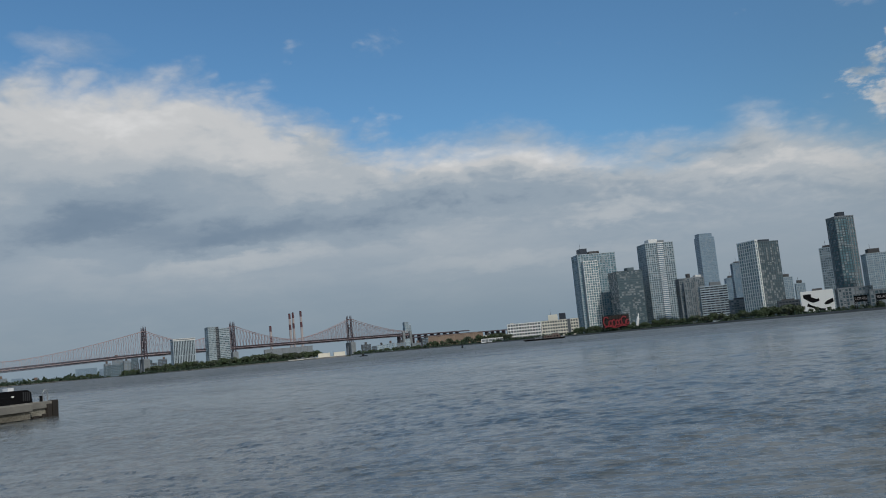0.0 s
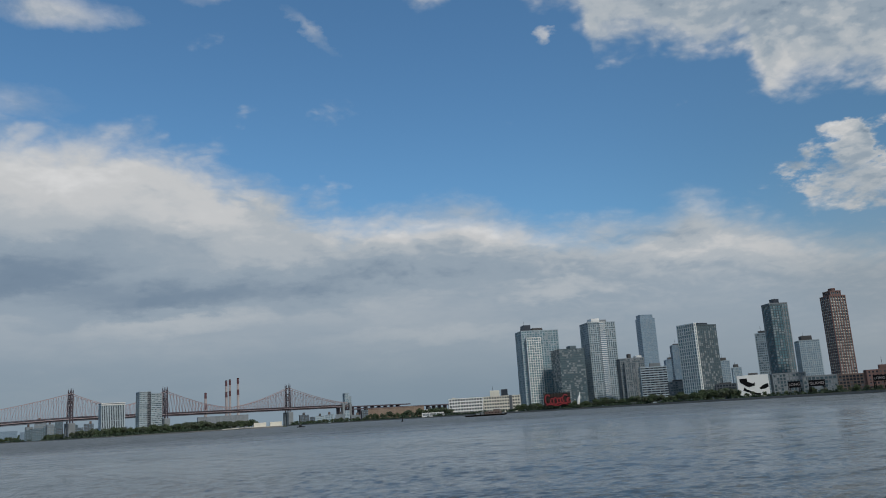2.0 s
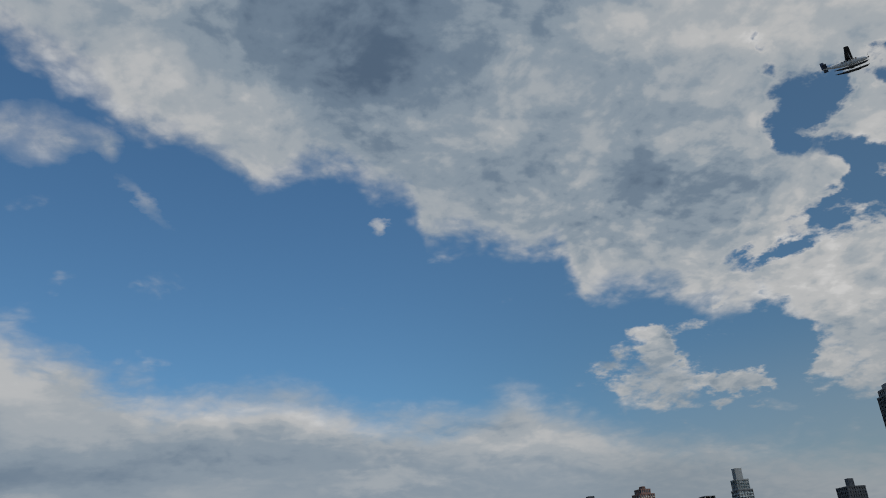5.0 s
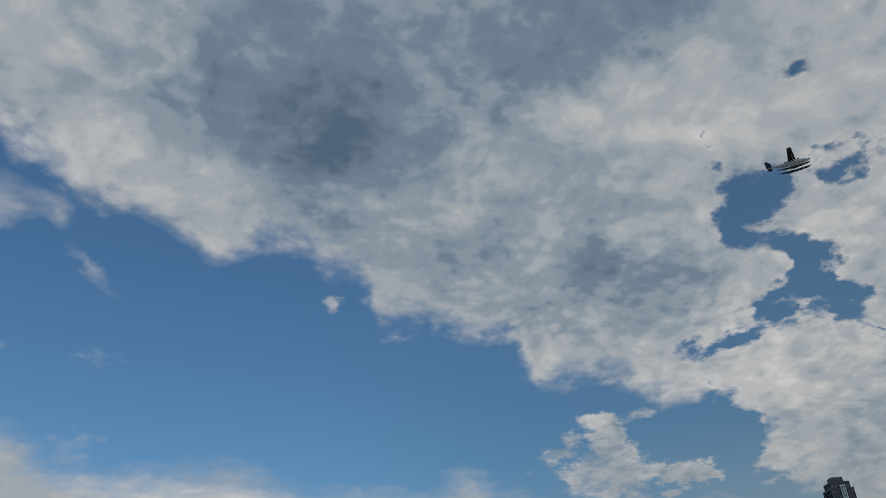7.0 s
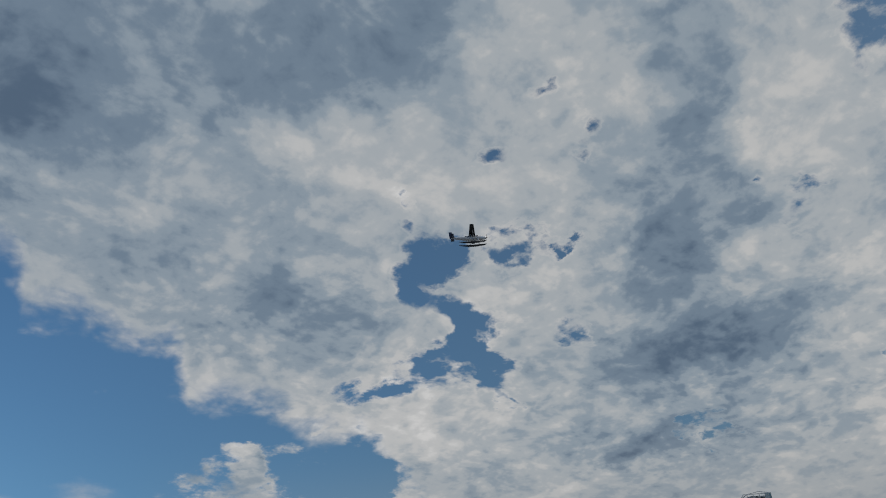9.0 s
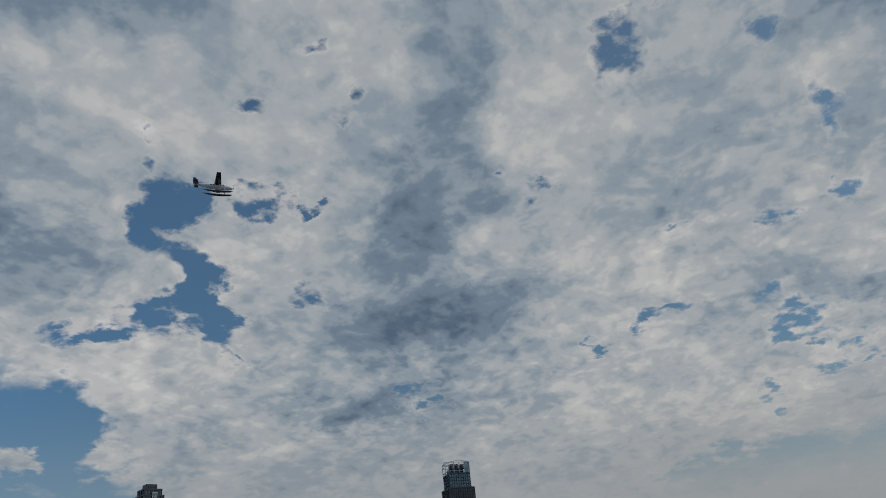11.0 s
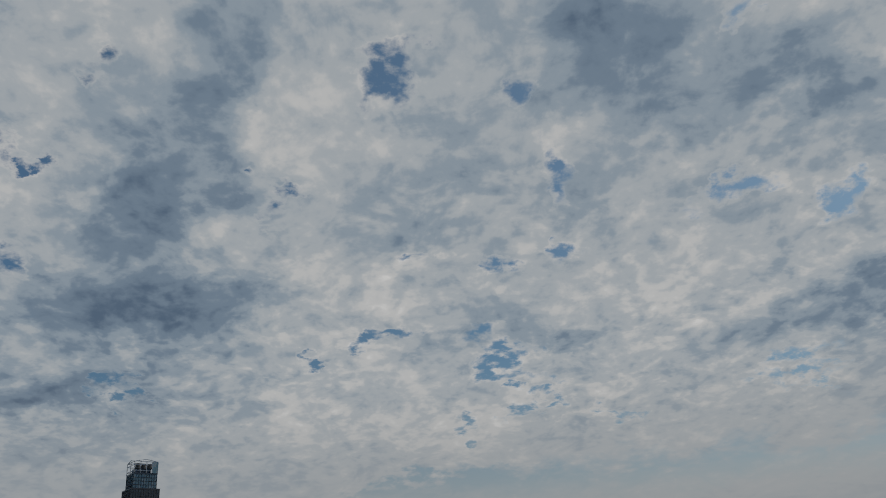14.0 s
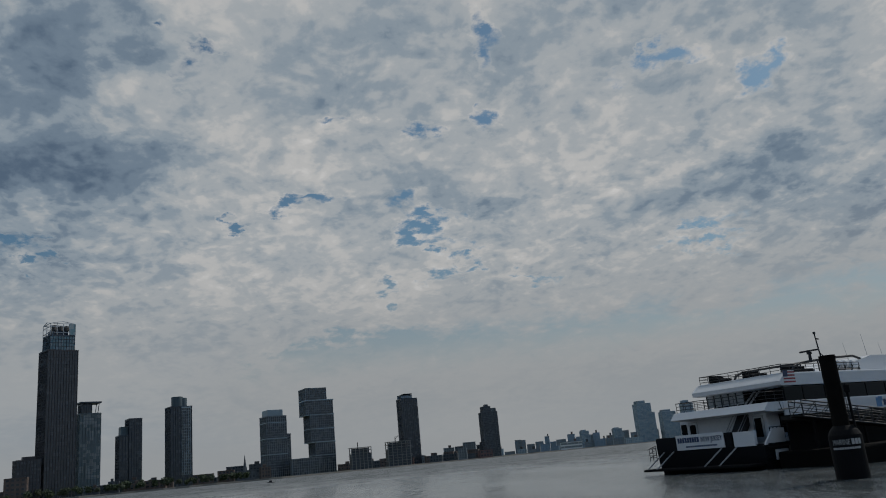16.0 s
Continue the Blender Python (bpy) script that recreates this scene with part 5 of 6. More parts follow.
for k, (cx, cz, rx, rz) in enumerate(((-8.4, 9.3, 2.6, 4.2), (-4.6, 7.8, 1.7, 2.2), (-1.6, 7.6, 1.8, 3.0), (1.6, 7.9, 1.5, 2.2), (4.4, 8.2, 1.6, 2.4), (7.6, 9.2, 2.5, 3.8), (10.4, 7.8, 1.5, 2.2))):
    bm = bmesh.new()
    last = None
    for a in range(40, 361, 16):
        c, s = math.cos(radians(a)), math.sin(radians(a))
        ring = [bm.verts.new((cx + (rx + w) * c, d, cz + (rz + w) * s)) for w, d in ((-0.5, -0.25), (0.5, -0.25), (0.5, 0.25), (-0.5, 0.25))]
        for j in range(4 if last else 0):
            bm.faces.new((last[j], last[(j + 1) % 4], ring[(j + 1) % 4], ring[j]))
        last = ring
    bmesh.ops.recalc_face_normals(bm, faces=bm.faces)
    part("red_loop", bm, "red", ob)
bm = bmesh.new()
ribbon(bm, [(-10 + k, 4.2 + 0.7 * math.sin(k * 0.5)) for k in range(21)], 0.9, -0.25, 0.25)
part("underline", bm, "red", ob)
bm = bmesh.new()
tilt = Matrix.Translation((18.6, 0, 3.4)) @ Matrix.Rotation(radians(14), 4, "Y")
for r, z0, z1, r2 in ((1.3, 0, 6.0, 1.3), (1.3, 6.0, 8.6, 0.55), (0.55, 8.6, 11.2, 0.5)):
    made = bmesh.ops.create_cone(bm, cap_ends=True, segments=16, radius1=r, radius2=r2, depth=z1 - z0)["verts"]
    bmesh.ops.transform(bm, matrix=tilt @ Matrix.Translation((0, 0, (z0 + z1) / 2)), verts=made)
part("bottle_shape", bm, "white", ob, "tilted white bottle shape")
bm = bmesh.new()
rod(bm, (18.6, 1.0, 0), (18.8, 0.4, 8), 0.15, 5)
part("bottle_prop", bm, "rust", ob)

for word, az0, az1, el0, el1, far in (("LONG", 27.45, 28.2, 0.32, 0.72, 590), ("ISLAND", 28.68, 29.65, 0.32, 0.72, 588), ("LONG", 32.4, 33.12, 0.40, 0.76, 550), ("ISLAND", 33.32, 34.25, 0.38, 0.74, 548)):
    az = (az0 + az1) / 2
    w = far * radians(az1 - az0)
    z0, z1 = high(el0, far), high(el1, far)
    ob = thing("gantry", "black steel transfer gantry with raised white letters", "gantry", Matrix.Translation(spot(az, far, 0)) @ Matrix.Rotation(radians(-az), 4, "Z"), "riverside gantries")
    for x in (-w / 2 + 0.6, w / 2 - 0.6):
        bm = bmesh.new()
        for dx in (-0.6, 0.6):
            for y in (0, 3):
                beam(bm, (x + dx, y, -1), (x + dx, y, z0), 0.35, 0.35)
        for k in range(4):
            a, b = z0 * k / 4, z0 * (k + 1) / 4
            beam(bm, (x - 0.6, 0, a), (x + 0.6, 0, b), 0.2, 0.2)
            beam(bm, (x + 0.6, 0, a), (x - 0.6, 0, b), 0.2, 0.2)
        part("leg", bm, "iron", ob)
    bm = bmesh.new()
    box(bm, -w / 2, w / 2, 0, 3.4, z0, z1, bevel=0.1)
    box(bm, -w / 2 - 0.2, w / 2 + 0.2, -0.2, 3.6, z1 - 0.25, z1)
    box(bm, -w / 2, w / 2, -0.1, 3.5, z0, z0 + 0.3)
    part("head_house", bm, "iron", ob)
    me = lettering(word, (z1 - z0) * 0.44, 0.08, "stack")
    wide = max(v.co.x for v in me.vertices) - min(v.co.x for v in me.vertices)
    part("letters", me, "white", ob, "raised white letters", at=Matrix.Translation((0, -0.12, z0 + (z1 - z0) * 0.3)) @ Matrix.Diagonal((w * 0.86 / wide, 1, 1, 1)))

# ---- trees ----
def tree_meshes(seed, tall, spread, material):
    """A tapered trunk with limbs, and a crown of many leaf sprays round uneven lobes."""
    r = random.Random(seed)
    trunk = bmesh.new()
    rod(trunk, (0, 0, -0.3), (0.1, 0, tall * 0.45), tall * 0.028, 7, tall * 0.016)
    lobes = []
    for k in range(7):
        a = k * 2.4 + r.uniform(-0.4, 0.4)
        d = spread * r.uniform(0.25, 0.6)
        tip = Vector((d * math.cos(a), d * math.sin(a), tall * r.uniform(0.34, 0.82)))
        rod(trunk, (0.05, 0, tall * r.uniform(0.25, 0.42)), tip, tall * 0.011, 5, tall * 0.004)
        lobes.append((tip, spread * r.uniform(0.32, 0.5)))
    lobes.append((Vector((0, 0, tall * 0.8)), spread * 0.42))
    crown = bmesh.new()
    for c, size in lobes:
        made = bmesh.ops.create_icosphere(crown, subdivisions=1, radius=size * 0.72)["verts"]
        for v in made:
            v.co *= r.uniform(0.7, 1.2)
        bmesh.ops.translate(crown, vec=c, verts=made)
        for _ in range(46):
            way = Vector((r.gauss(0, 1), r.gauss(0, 1), r.gauss(0, 0.85))).normalized()
            p = c + way * size * r.uniform(0.7, 1.15)
            s = tall * r.uniform(0.035, 0.065)
            q = Euler((r.uniform(0, 6.3), r.uniform(0, 6.3), r.uniform(0, 6.3))).to_matrix()
            crown.faces.new([crown.verts.new(p + q @ Vector(o) * s) for o in ((-1, -0.6, 0.15), (0.2, -1, 0), (1, 0.2, 0.2), (-0.1, 0.9, 0))])
    return mesh_of(trunk, "trunk", "bark"), mesh_of(crown, "crown", material)


KINDS = [tree_meshes(k, 9.0, 4.2 + 0.5 * (k % 3), "leaffar" if k % 2 else "leaf") for k in range(5)]


def tree(p, tall, label, group):
    k = rng.randrange(len(KINDS))
    ob = thing("tree", label, "tree", Matrix.LocRotScale(p, Euler((0, 0, rng.uniform(0, 6.28))), Vector((rng.uniform(0.9, 1.3), rng.uniform(0.9, 1.3), 1)) * (tall / 9.0)), group)
    part("trunk", KINDS[k][0], "bark", ob)
    part("crown", KINDS[k][1], "leaf", ob)


for az0, az1, count, f0, f1, t0, t1, z, label, group in (
        (9.5, 24.4, 84, 10, 60, 5, 8.5, 1.2, "leafy green park tree on the far bank", "far bank park trees"), (21.8, 24.3, 10, 20, 60, 7, 10, 1.2, "tall leafy park tree on the far bank", "far bank park trees"),
        (24.6, 46.5, 44, 15, 60, 2.6, 5.0, 1.2, "small green tree along the far esplanade", "esplanade trees"), (-6.3, -1.2, 30, 20, 200, 5, 9, 1.2, "dark green tree on the far bank", "upstream bank trees"), (-1.2, 5.2, 26, 60, 140, 8, 14, 1.2, "dark green tree by a warehouse", "warehouse trees"),
        (65, 80, 34, 10, 60, 6, 10, 1.2, "dark tree on the shaded far bank", "shaded bank trees")):
    front = ((-6.6, 1750), (-3, 1500), (3, 1180), (8, 980), (10, 880), (18, 720), (26, 600), (31, 540), (36, 500), (42, 480), (47, 500), (49, 560), (58, 700), (66, 720), (76, 760), (82, 800))
    for k in range(count):
        az = az0 + (az1 - az0) * (k + rng.uniform(0.1, 0.9)) / count
        far = np.interp(az, [a for a, _ in front], [d for _, d in front]) + rng.uniform(f0, f1) + 8
        tree(spot(az, far, z), rng.uniform(t0, t1), label, group)
for k in range(140):
    az = -24.9 + 16.1 * (k + rng.uniform(0, 1)) / 140
    near = np.interp(az, (-25.6, -22.5, -20.9, -19.6, -18, -13, -9), (2700, 2300, 1980, 1620, 1500, 1330, 1240))
    tree(spot(az, near + rng.uniform(20, 60 if az > -14 else 160), 1.5), rng.uniform(8, 13) if az > -11.5 else rng.uniform(11, 16) if az > -19.8 else rng.uniform(9, 15), "dark green tree on the river island", "island trees")
h = roof_garden.top(2.0)
for k in range(9):
    p = roof_garden.ob.matrix_basis @ Vector((-roof_garden.w * 0.28 + roof_garden.w * 0.07 * k, -roof_garden.d * 0.25 + rng.uniform(0, 5), h - 0.1))
    tree(p, rng.uniform(4, 6.5), "small tree in a roof garden", "roof garden trees")

bm = bmesh.new()
for k in range(900):
    az = rng.uniform(-6.3, 46.5) if k < 520 else rng.uniform(-25, -10.5)
    far = np.interp(az, (-25.6, -22.5, -20.9, -19.6, -18, -13, -9, -6.61, -6.6, -3, 3, 8, 10, 18, 26, 31, 36, 42, 47), (2700, 2300, 1980, 1620, 1500, 1330, 1240, 1230, 1750, 1500, 1180, 980, 880, 720, 600, 540, 500, 480, 500)) + rng.uniform(6, 40)
    c, size = spot(az, far, 1.6), rng.uniform(0.8, 1.7) * (far / 800 if k < 520 else 2.0)
    for _ in range(16):
        way = Vector((rng.gauss(0, 1.5), rng.gauss(0, 1.2), abs(rng.gauss(0, 0.8))))
        p0 = c + way * size * 0.8
        turn = Euler((rng.uniform(0, 6.3), rng.uniform(0, 6.3), rng.uniform(0, 6.3))).to_matrix()
        bm.faces.new([bm.verts.new(p0 + turn @ Vector(o) * size * rng.uniform(0.5, 0.8)) for o in ((-1, -0.6, 0.1), (0.3, -1, 0), (1, 0.3, 0.2), (0, 0.9, 0))])
tagged(new("shrubs", mesh_of(bm, "shrubs", "leafdark")), "dark green shrubs along the far embankment", "shrubs", kind="stuff")

bm = bmesh.new()
for k in range(420):
    az = rng.uniform(-44, -21)
    far = np.interp(az, (-45, -34, -28, -22), (2900, 3100, 3000, 2700)) + rng.uniform(10, 120)
    c, size = spot(az, far, 4.0), rng.uniform(4, 8)
    for _ in range(12):
        p0 = c + Vector((rng.gauss(0, 1.4), rng.gauss(0, 1.2), abs(rng.gauss(0, 0.7)))) * size
        turn = Euler((rng.uniform(0, 6.3), rng.uniform(0, 6.3), rng.uniform(0, 6.3))).to_matrix()
        bm.faces.new([bm.verts.new(p0 + turn @ Vector(o) * size * rng.uniform(0.5, 0.9)) for o in ((-1, -0.6, 0.1), (0.3, -1, 0), (1, 0.3, 0.2), (0, 0.9, 0))])
tagged(new("woods", mesh_of(bm, "woods", "leafdark")), "dim green woods along the far upstream bank", "woods", kind="stuff")

# ---- boats on the river ----
ob = thing("barge", "low dark flat work barge with a wheelhouse", "barge", Matrix.Translation(spot(7.35, 640, 0)) @ Matrix.Rotation(radians(-4), 4, "Z"))
bm = bmesh.new()
made = box(bm, -18, 15, -5, 5, -1, 1.1, bevel=0.2)
for v in bm.verts:
    if abs(v.co.x) > 13 and v.co.z < 0:
        v.co.x *= 0.86
part("hull", bm, "rust", ob)
bm = bmesh.new()
box(bm, -2, 11, -3, 3, 1.3, 3.3, bevel=0.1)
box(bm, 5, 10, -2.5, 2.5, 3.3, 5.0, bevel=0.1)
part("deckhouse", bm, "brown", ob, "brown deckhouse")
for x0, x1, top in ((-9, -6.2, 2.5), (-5.4, -3.2, 3.1), (11.6, 13.2, 2.4)):
    bm = bmesh.new()
    box(bm, x0, x1, -3.6, 2.4, 1.1, top, bevel=0.12)
    part("deck_machine", bm, "stone", ob, "grey deck machinery")
for x in (-1.2, 1.0, 3.2, 6.0, 8.2):
    bm = bmesh.new()
    box(bm, x, x + 1.1, -3.06, -2.96, 1.9, 2.8, bevel=0.02)
    part("window", bm, "tint", ob)
bm = bmesh.new()
rod(bm, (7.5, 0, 5.3), (7.5, 0, 9.0), 0.12, 6, 0.06)
part("mast", bm, "iron", ob)
bm = bmesh.new()
box(bm, 1.5, 11.5, -3.4, 3.4, 5.0, 5.35, bevel=0.1)
part("roof", bm, "white", ob)
bm = bmesh.new()
for k in range(10):
    rod(bm, (-14 + 1.3 * k, -4.5, 1.3), (-14 + 1.3 * k, -4.5, 2.4), 0.06, 5)
rod(bm, (-14, -4.5, 2.4), (-2.3, -4.5, 2.4), 0.06, 5)
part("rail", bm, "iron", ob)


def small_boat(az, far, turn, label, size=1.0):
    ob = thing("boat", label, "boat", Matrix.Translation(spot(az, far, 0)) @ Matrix.Rotation(radians(turn), 4, "Z") @ Matrix.Scale(size, 4))
    bm = bmesh.new()
    prism(bm, [(-3.6, -1.2), (1.5, -1.3), (3.2, -0.7), (4.2, 0), (3.2, 0.7), (1.5, 1.3), (-3.6, 1.2)], -0.4, 0.8)
    bmesh.ops.recalc_face_normals(bm, faces=bm.faces)
    part("hull", bm, "hull" if "dark" in label else "gel", ob)
    bm = bmesh.new()
    box(bm, -1.6, 1.0, -0.9, 0.9, 0.8, 2.3, bevel=0.15)
    part("cabin", bm, "rail" if "dark" in label else "gel", ob)
    bm = bmesh.new()
    rod(bm, (-0.6, 0, 2.3), (-0.6, 0, 3.6), 0.04, 5)
    part("mast", bm, "iron", ob)


small_boat(81.3, 400, -70, "small dark boat on open water", 0.5)
small_boat(-5.7, 700, 5, "small dark motor boat under the bridge", 0.9)
small_boat(-28.4, 260, -30, "white cabin boat moored beyond the pier", 1.0)
ob = thing("buoy", "small dark channel buoy on open water", "buoy", Matrix.Translation(spot(1.36, 590, 0)))
bm = bmesh.new()
rod(bm, (0, 0, -0.4), (0, 0, 0.5), 0.9, 12)
rod(bm, (0, 0, 0.5), (0, 0, 2.4), 0.5, 6, 0.2)
part("float", bm, "iron", ob)

# ---- seaplane ----
def seaplane():
    at = spot(50.8, 228, 0)
    ob = thing("seaplane", "white and dark single-engine seaplane with floats in flight", "seaplane",
               Matrix.Translation((at.x, at.y, EYE[2] + 228 * math.tan(radians(30.7)))) @ Matrix.Rotation(radians(-50.5), 4, "Z") @ Matrix.Rotation(radians(7), 4, "X") @ Matrix.Rotation(radians(1.5), 4, "Y"))
    bm = bmesh.new()
    rings = []
    for x, r, z in ((5.6, 0.25, 0.0), (5.2, 0.55, 0.0), (4.2, 0.75, 0.05), (2.6, 0.95, 0.2), (0.5, 0.98, 0.25), (-1.5, 0.85, 0.3), (-4.0, 0.5, 0.5), (-6.2, 0.18, 0.75)):
        rings.append([bm.verts.new((x, r * 0.85 * math.cos(radians(a)), z + r * math.sin(radians(a)))) for a in range(0, 360, 30)])
    for p, q in zip(rings, rings[1:]):
        for k in range(12):
            bm.faces.new((p[k], q[k], q[(k + 1) % 12], p[(k + 1) % 12]))
    bm.faces.new(rings[0])
    bm.faces.new(rings[-1][::-1])
    bmesh.ops.recalc_face_normals(bm, faces=bm.faces)
    part("fuselage", bm, "gel", ob, smooth=True)
    bm = bmesh.new()
    for side in (-1, 1):
        low = [bm.verts.new((x, side * y, z)) for x, y, z in ((2.0, 0, 1.15), (1.7, 7.9, 1.55), (0.6, 7.9, 1.55), (0.0, 0, 1.15))]
        top = [bm.verts.new(v.co + Vector((-0.15, 0, 0.24))) for v in low]
        bm.faces.new(low)
        bm.faces.new(top[::-1])
        for k in range(4):
            bm.faces.new((low[k], top[k], top[(k + 1) % 4], low[(k + 1) % 4]))
    bmesh.ops.recalc_face_normals(bm, faces=bm.faces)
    part("wing", bm, "rail", ob)
    bm = bmesh.new()
    box(bm, -6.3, -5.1, -3.1, 3.1, 0.85, 0.98, bevel=0.03)
    part("tailplane", bm, "navy", ob)
    bm = bmesh.new()
    fin = prism(bm, [(-6.6, 0.6), (-4.6, 0.6), (-5.9, 2.9), (-6.8, 2.9)], -0.09, 0.09)
    bmesh.ops.transform(bm, matrix=Matrix.Rotation(radians(90), 4, "X"), verts=fin)
    bmesh.ops.recalc_face_normals(bm, faces=bm.faces)
    part("fin", bm, "navy", ob)
    for y in (-1.5, 1.5):
        bm = bmesh.new()
        rings = []
        for x, r, z in ((5.6, 0.08, -1.55), (4.9, 0.32, -1.75), (2.5, 0.42, -1.9), (0, 0.42, -1.9), (-2.2, 0.26, -1.7), (-3.6, 0.1, -1.5)):
            rings.append([bm.verts.new((x, y + r * math.cos(radians(a)), z + r * 0.9 * math.sin(radians(a)))) for a in range(0, 360, 45)])
        for p, q in zip(rings, rings[1:]):
            for k in range(8):
                bm.faces.new((p[k], q[k], q[(k + 1) % 8], p[(k + 1) % 8]))
        bm.faces.new(rings[0])
        bm.faces.new(rings[-1][::-1])
        bmesh.ops.recalc_face_normals(bm, faces=bm.faces)
        part("float", bm, "rail", ob)
        for x in (3.2, 0.2):
            bm = bmesh.new()
            rod(bm, (x, y, -1.6), (x - 0.3, y * 0.4, -0.5), 0.09, 6)
            part("float_strut", bm, "gel", ob)
        bm = bmesh.new()
        rod(bm, (1.4, y * 0.45, -0.2), (1.2, y * 2.6, 1.3), 0.08, 6)
        part("wing_strut", bm, "gel", ob)
    bm = bmesh.new()
    rod(bm, (5.5, 0, 0), (6.0, 0, 0), 0.26, 10, 0.05)
    for a in (90, 210, 330):
        beam(bm, (5.75, 0, 0), (5.75, 1.3 * math.cos(radians(a)), 1.3 * math.sin(radians(a))), 0.05, 0.16)
    part("propeller", bm, "iron", ob)
    for k in range(6):
        for side in (-1, 1):
            bm = bmesh.new()
            box(bm, 2.4 - 0.75 * k, 2.85 - 0.75 * k, side * 0.80, side * 0.86, 0.42, 0.78, bevel=0.02)
            part("cabin_window", bm, "tint", ob)


seaplane()


# ---- the ferry ----
FERRY = Matrix.Translation((66.9, -25.6, 0)) @ Matrix.Rotation(math.atan2(-0.8828, 0.4697), 4, "Z")


def railing(ob, pts, tall, gap=1.2, material="rail", bars=3):
    """Posts and bars along a line."""
    bm = bmesh.new()
    for a, b in zip(pts, pts[1:]):
        a, b = Vector(a), Vector(b)
        count = max(1, round((b - a).length / gap))
        for k in range(count + 1):
            p = a.lerp(b, k / count)
            rod(bm, p, p + Vector((0, 0, tall)), 0.028, 5)
        for k in range(bars):
            z = Vector((0, 0, tall * (k + 1) / bars))
            rod(bm, a + z, b + z, 0.022 if k < bars - 1 else 0.035, 5)
    return part("railing", bm, material, ob)


def solid(ob, name, x0, x1, y0, y1, z0, z1, material, bevel=0.04, label=""):
    bm = bmesh.new()
    box(bm, x0, x1, y0, y1, z0, z1, bevel=bevel)
    return part(name, bm, material, ob, label)


def profile(ob, name, pts, y0, y1, material, label=""):
    """A solid with its outline in the x-z plane, reaching from y0 to y1."""
    bm = bmesh.new()
    made = prism(bm, pts, -y1, -y0)
    bmesh.ops.transform(bm, matrix=Matrix.Rotation(radians(90), 4, "X"), verts=made)
    bmesh.ops.recalc_face_normals(bm, faces=bm.faces)
    return part(name, bm, material, ob, label)


def ferry():
    ob = thing("ferry", "white and black high-speed passenger ferry moored at a landing", "ferry", FERRY)
    bm = bmesh.new()
    rings = []
    for x, b in ((0.0, 5.6), (0.4, 5.75), (10, 5.75), (24, 5.6), (32, 4.6), (38, 2.6), (42, 0.15)):
        rings.append([bm.verts.new((x + dx, y * b, z)) for y, z, dx in ((-1, 2.0, 0), (-1, 0.9, 0.1), (-0.92, -0.8, 0.4), (0.92, -0.8, 0.4), (1, 0.9, 0.1), (1, 2.0, 0))])
    for p, q in zip(rings, rings[1:]):
        for k in range(6):
            bm.faces.new((p[k], q[k], q[(k + 1) % 6], p[(k + 1) % 6]))
    bm.faces.new(rings[0])
    bm.faces.new(rings[-1][::-1])
    bmesh.ops.recalc_face_normals(bm, faces=bm.faces)
    part("hull", bm, "hull", ob)
    solid(ob, "rubbing_strake", 0.2, 30, -5.86, -5.74, 1.5, 1.75, "iron")
    # stern: platform, bulwark, banner, stair wings
    plat = bmesh.new()
    box(plat, -1.7, 0.1, -5.4, 5.9, 0.38, 0.58, bevel=0.05)
    part("stern_platform", plat, "iron", ob)
    for y in (4.6, 5.7, -0.6, -2.1):
        struts = bmesh.new()
        beam(struts, (-1.5, y, 0.5), (0.0, y - 0.9, 1.9), 0.09, 0.09)
        part("platform_strut", struts, "alu", ob)
    solid(ob, "stern_bulwark", -0.02, 0.22, -2.6, 5.6, 1.9, 3.1, "hull")
    sign = solid(ob, "name_board", -0.12, -0.025, -1.95, 3.15, 1.95, 3.2, "gel", 0.02, "white name board on the stern")
    me = lettering("NEW JERSEY", 0.42, 0.012, "navy")
    turn = Matrix.Rotation(radians(-90), 4, "Z")
    wide = max(v.co.x for v in me.vertices) - min(v.co.x for v in me.vertices)
    part("lettering", me, "navy", sign, at=Matrix.Translation((-0.14, -0.70, 2.55)) @ turn @ Matrix.Diagonal((2.2 / wide, 1, 1, 1)))
    bars = bmesh.new()
    for k in range(9):
        y = 2.95 - 0.265 * k
        box(bars, -0.145, -0.118, y - 0.2, y, 2.55, 2.97)
    for k in range(14):
        y = 2.1 - 0.24 * k
        box(bars, -0.145, -0.118, y - 0.17, y, 2.15, 2.28)
    part("painted_bars", bars, "navy", sign)
    profile(ob, "stair_wing", [(0.0, 1.9), (2.6, 1.9), (2.6, 3.1), (1.2, 3.1)], -5.72, -5.55, "gel")
    profile(ob, "stair_wing", [(-0.1, 1.9), (0.2, 1.9), (0.2, 3.05), (-0.1, 3.05)], -4.9, -2.9, "gel", "white stern wing panel")
    profile(ob, "stern_stair", [(0.3, 1.6), (1.0, 1.6), (3.4, 4.5), (2.7, 4.5)], -2.6, -1.5, "rail", "steep outside stair")
    for k in range(8):
        f = k / 7
        solid(ob, "tread", 0.5 + 2.6 * f, 0.9 + 2.6 * f, -2.55, -1.55, 1.85 + 2.5 * f, 1.92 + 2.5 * f, "alu", 0.01)
    for y in (-2.7, -1.45):
        bm = bmesh.new()
        rod(bm, (0.4, y, 2.6), (3.0, y, 5.3), 0.04, 6)
        rod(bm, (0.3, y, 2.2), (3.0, y, 4.9), 0.03, 6)
        part("hand_rail", bm, "alu", ob)
    solid(ob, "hatch", 1.0, 2.6, -5.80, -5.70, 0.7, 1.6, "gel")
    railing(ob, [(0.1, 5.5, 2.0), (0.1, 4.0, 2.0)], 1.1, 0.5)
    railing(ob, [(-0.05, 5.7, 1.4), (-0.9, 5.7, 1.2), (-0.9, 4.9, 1.2)], 1.1, 0.45)
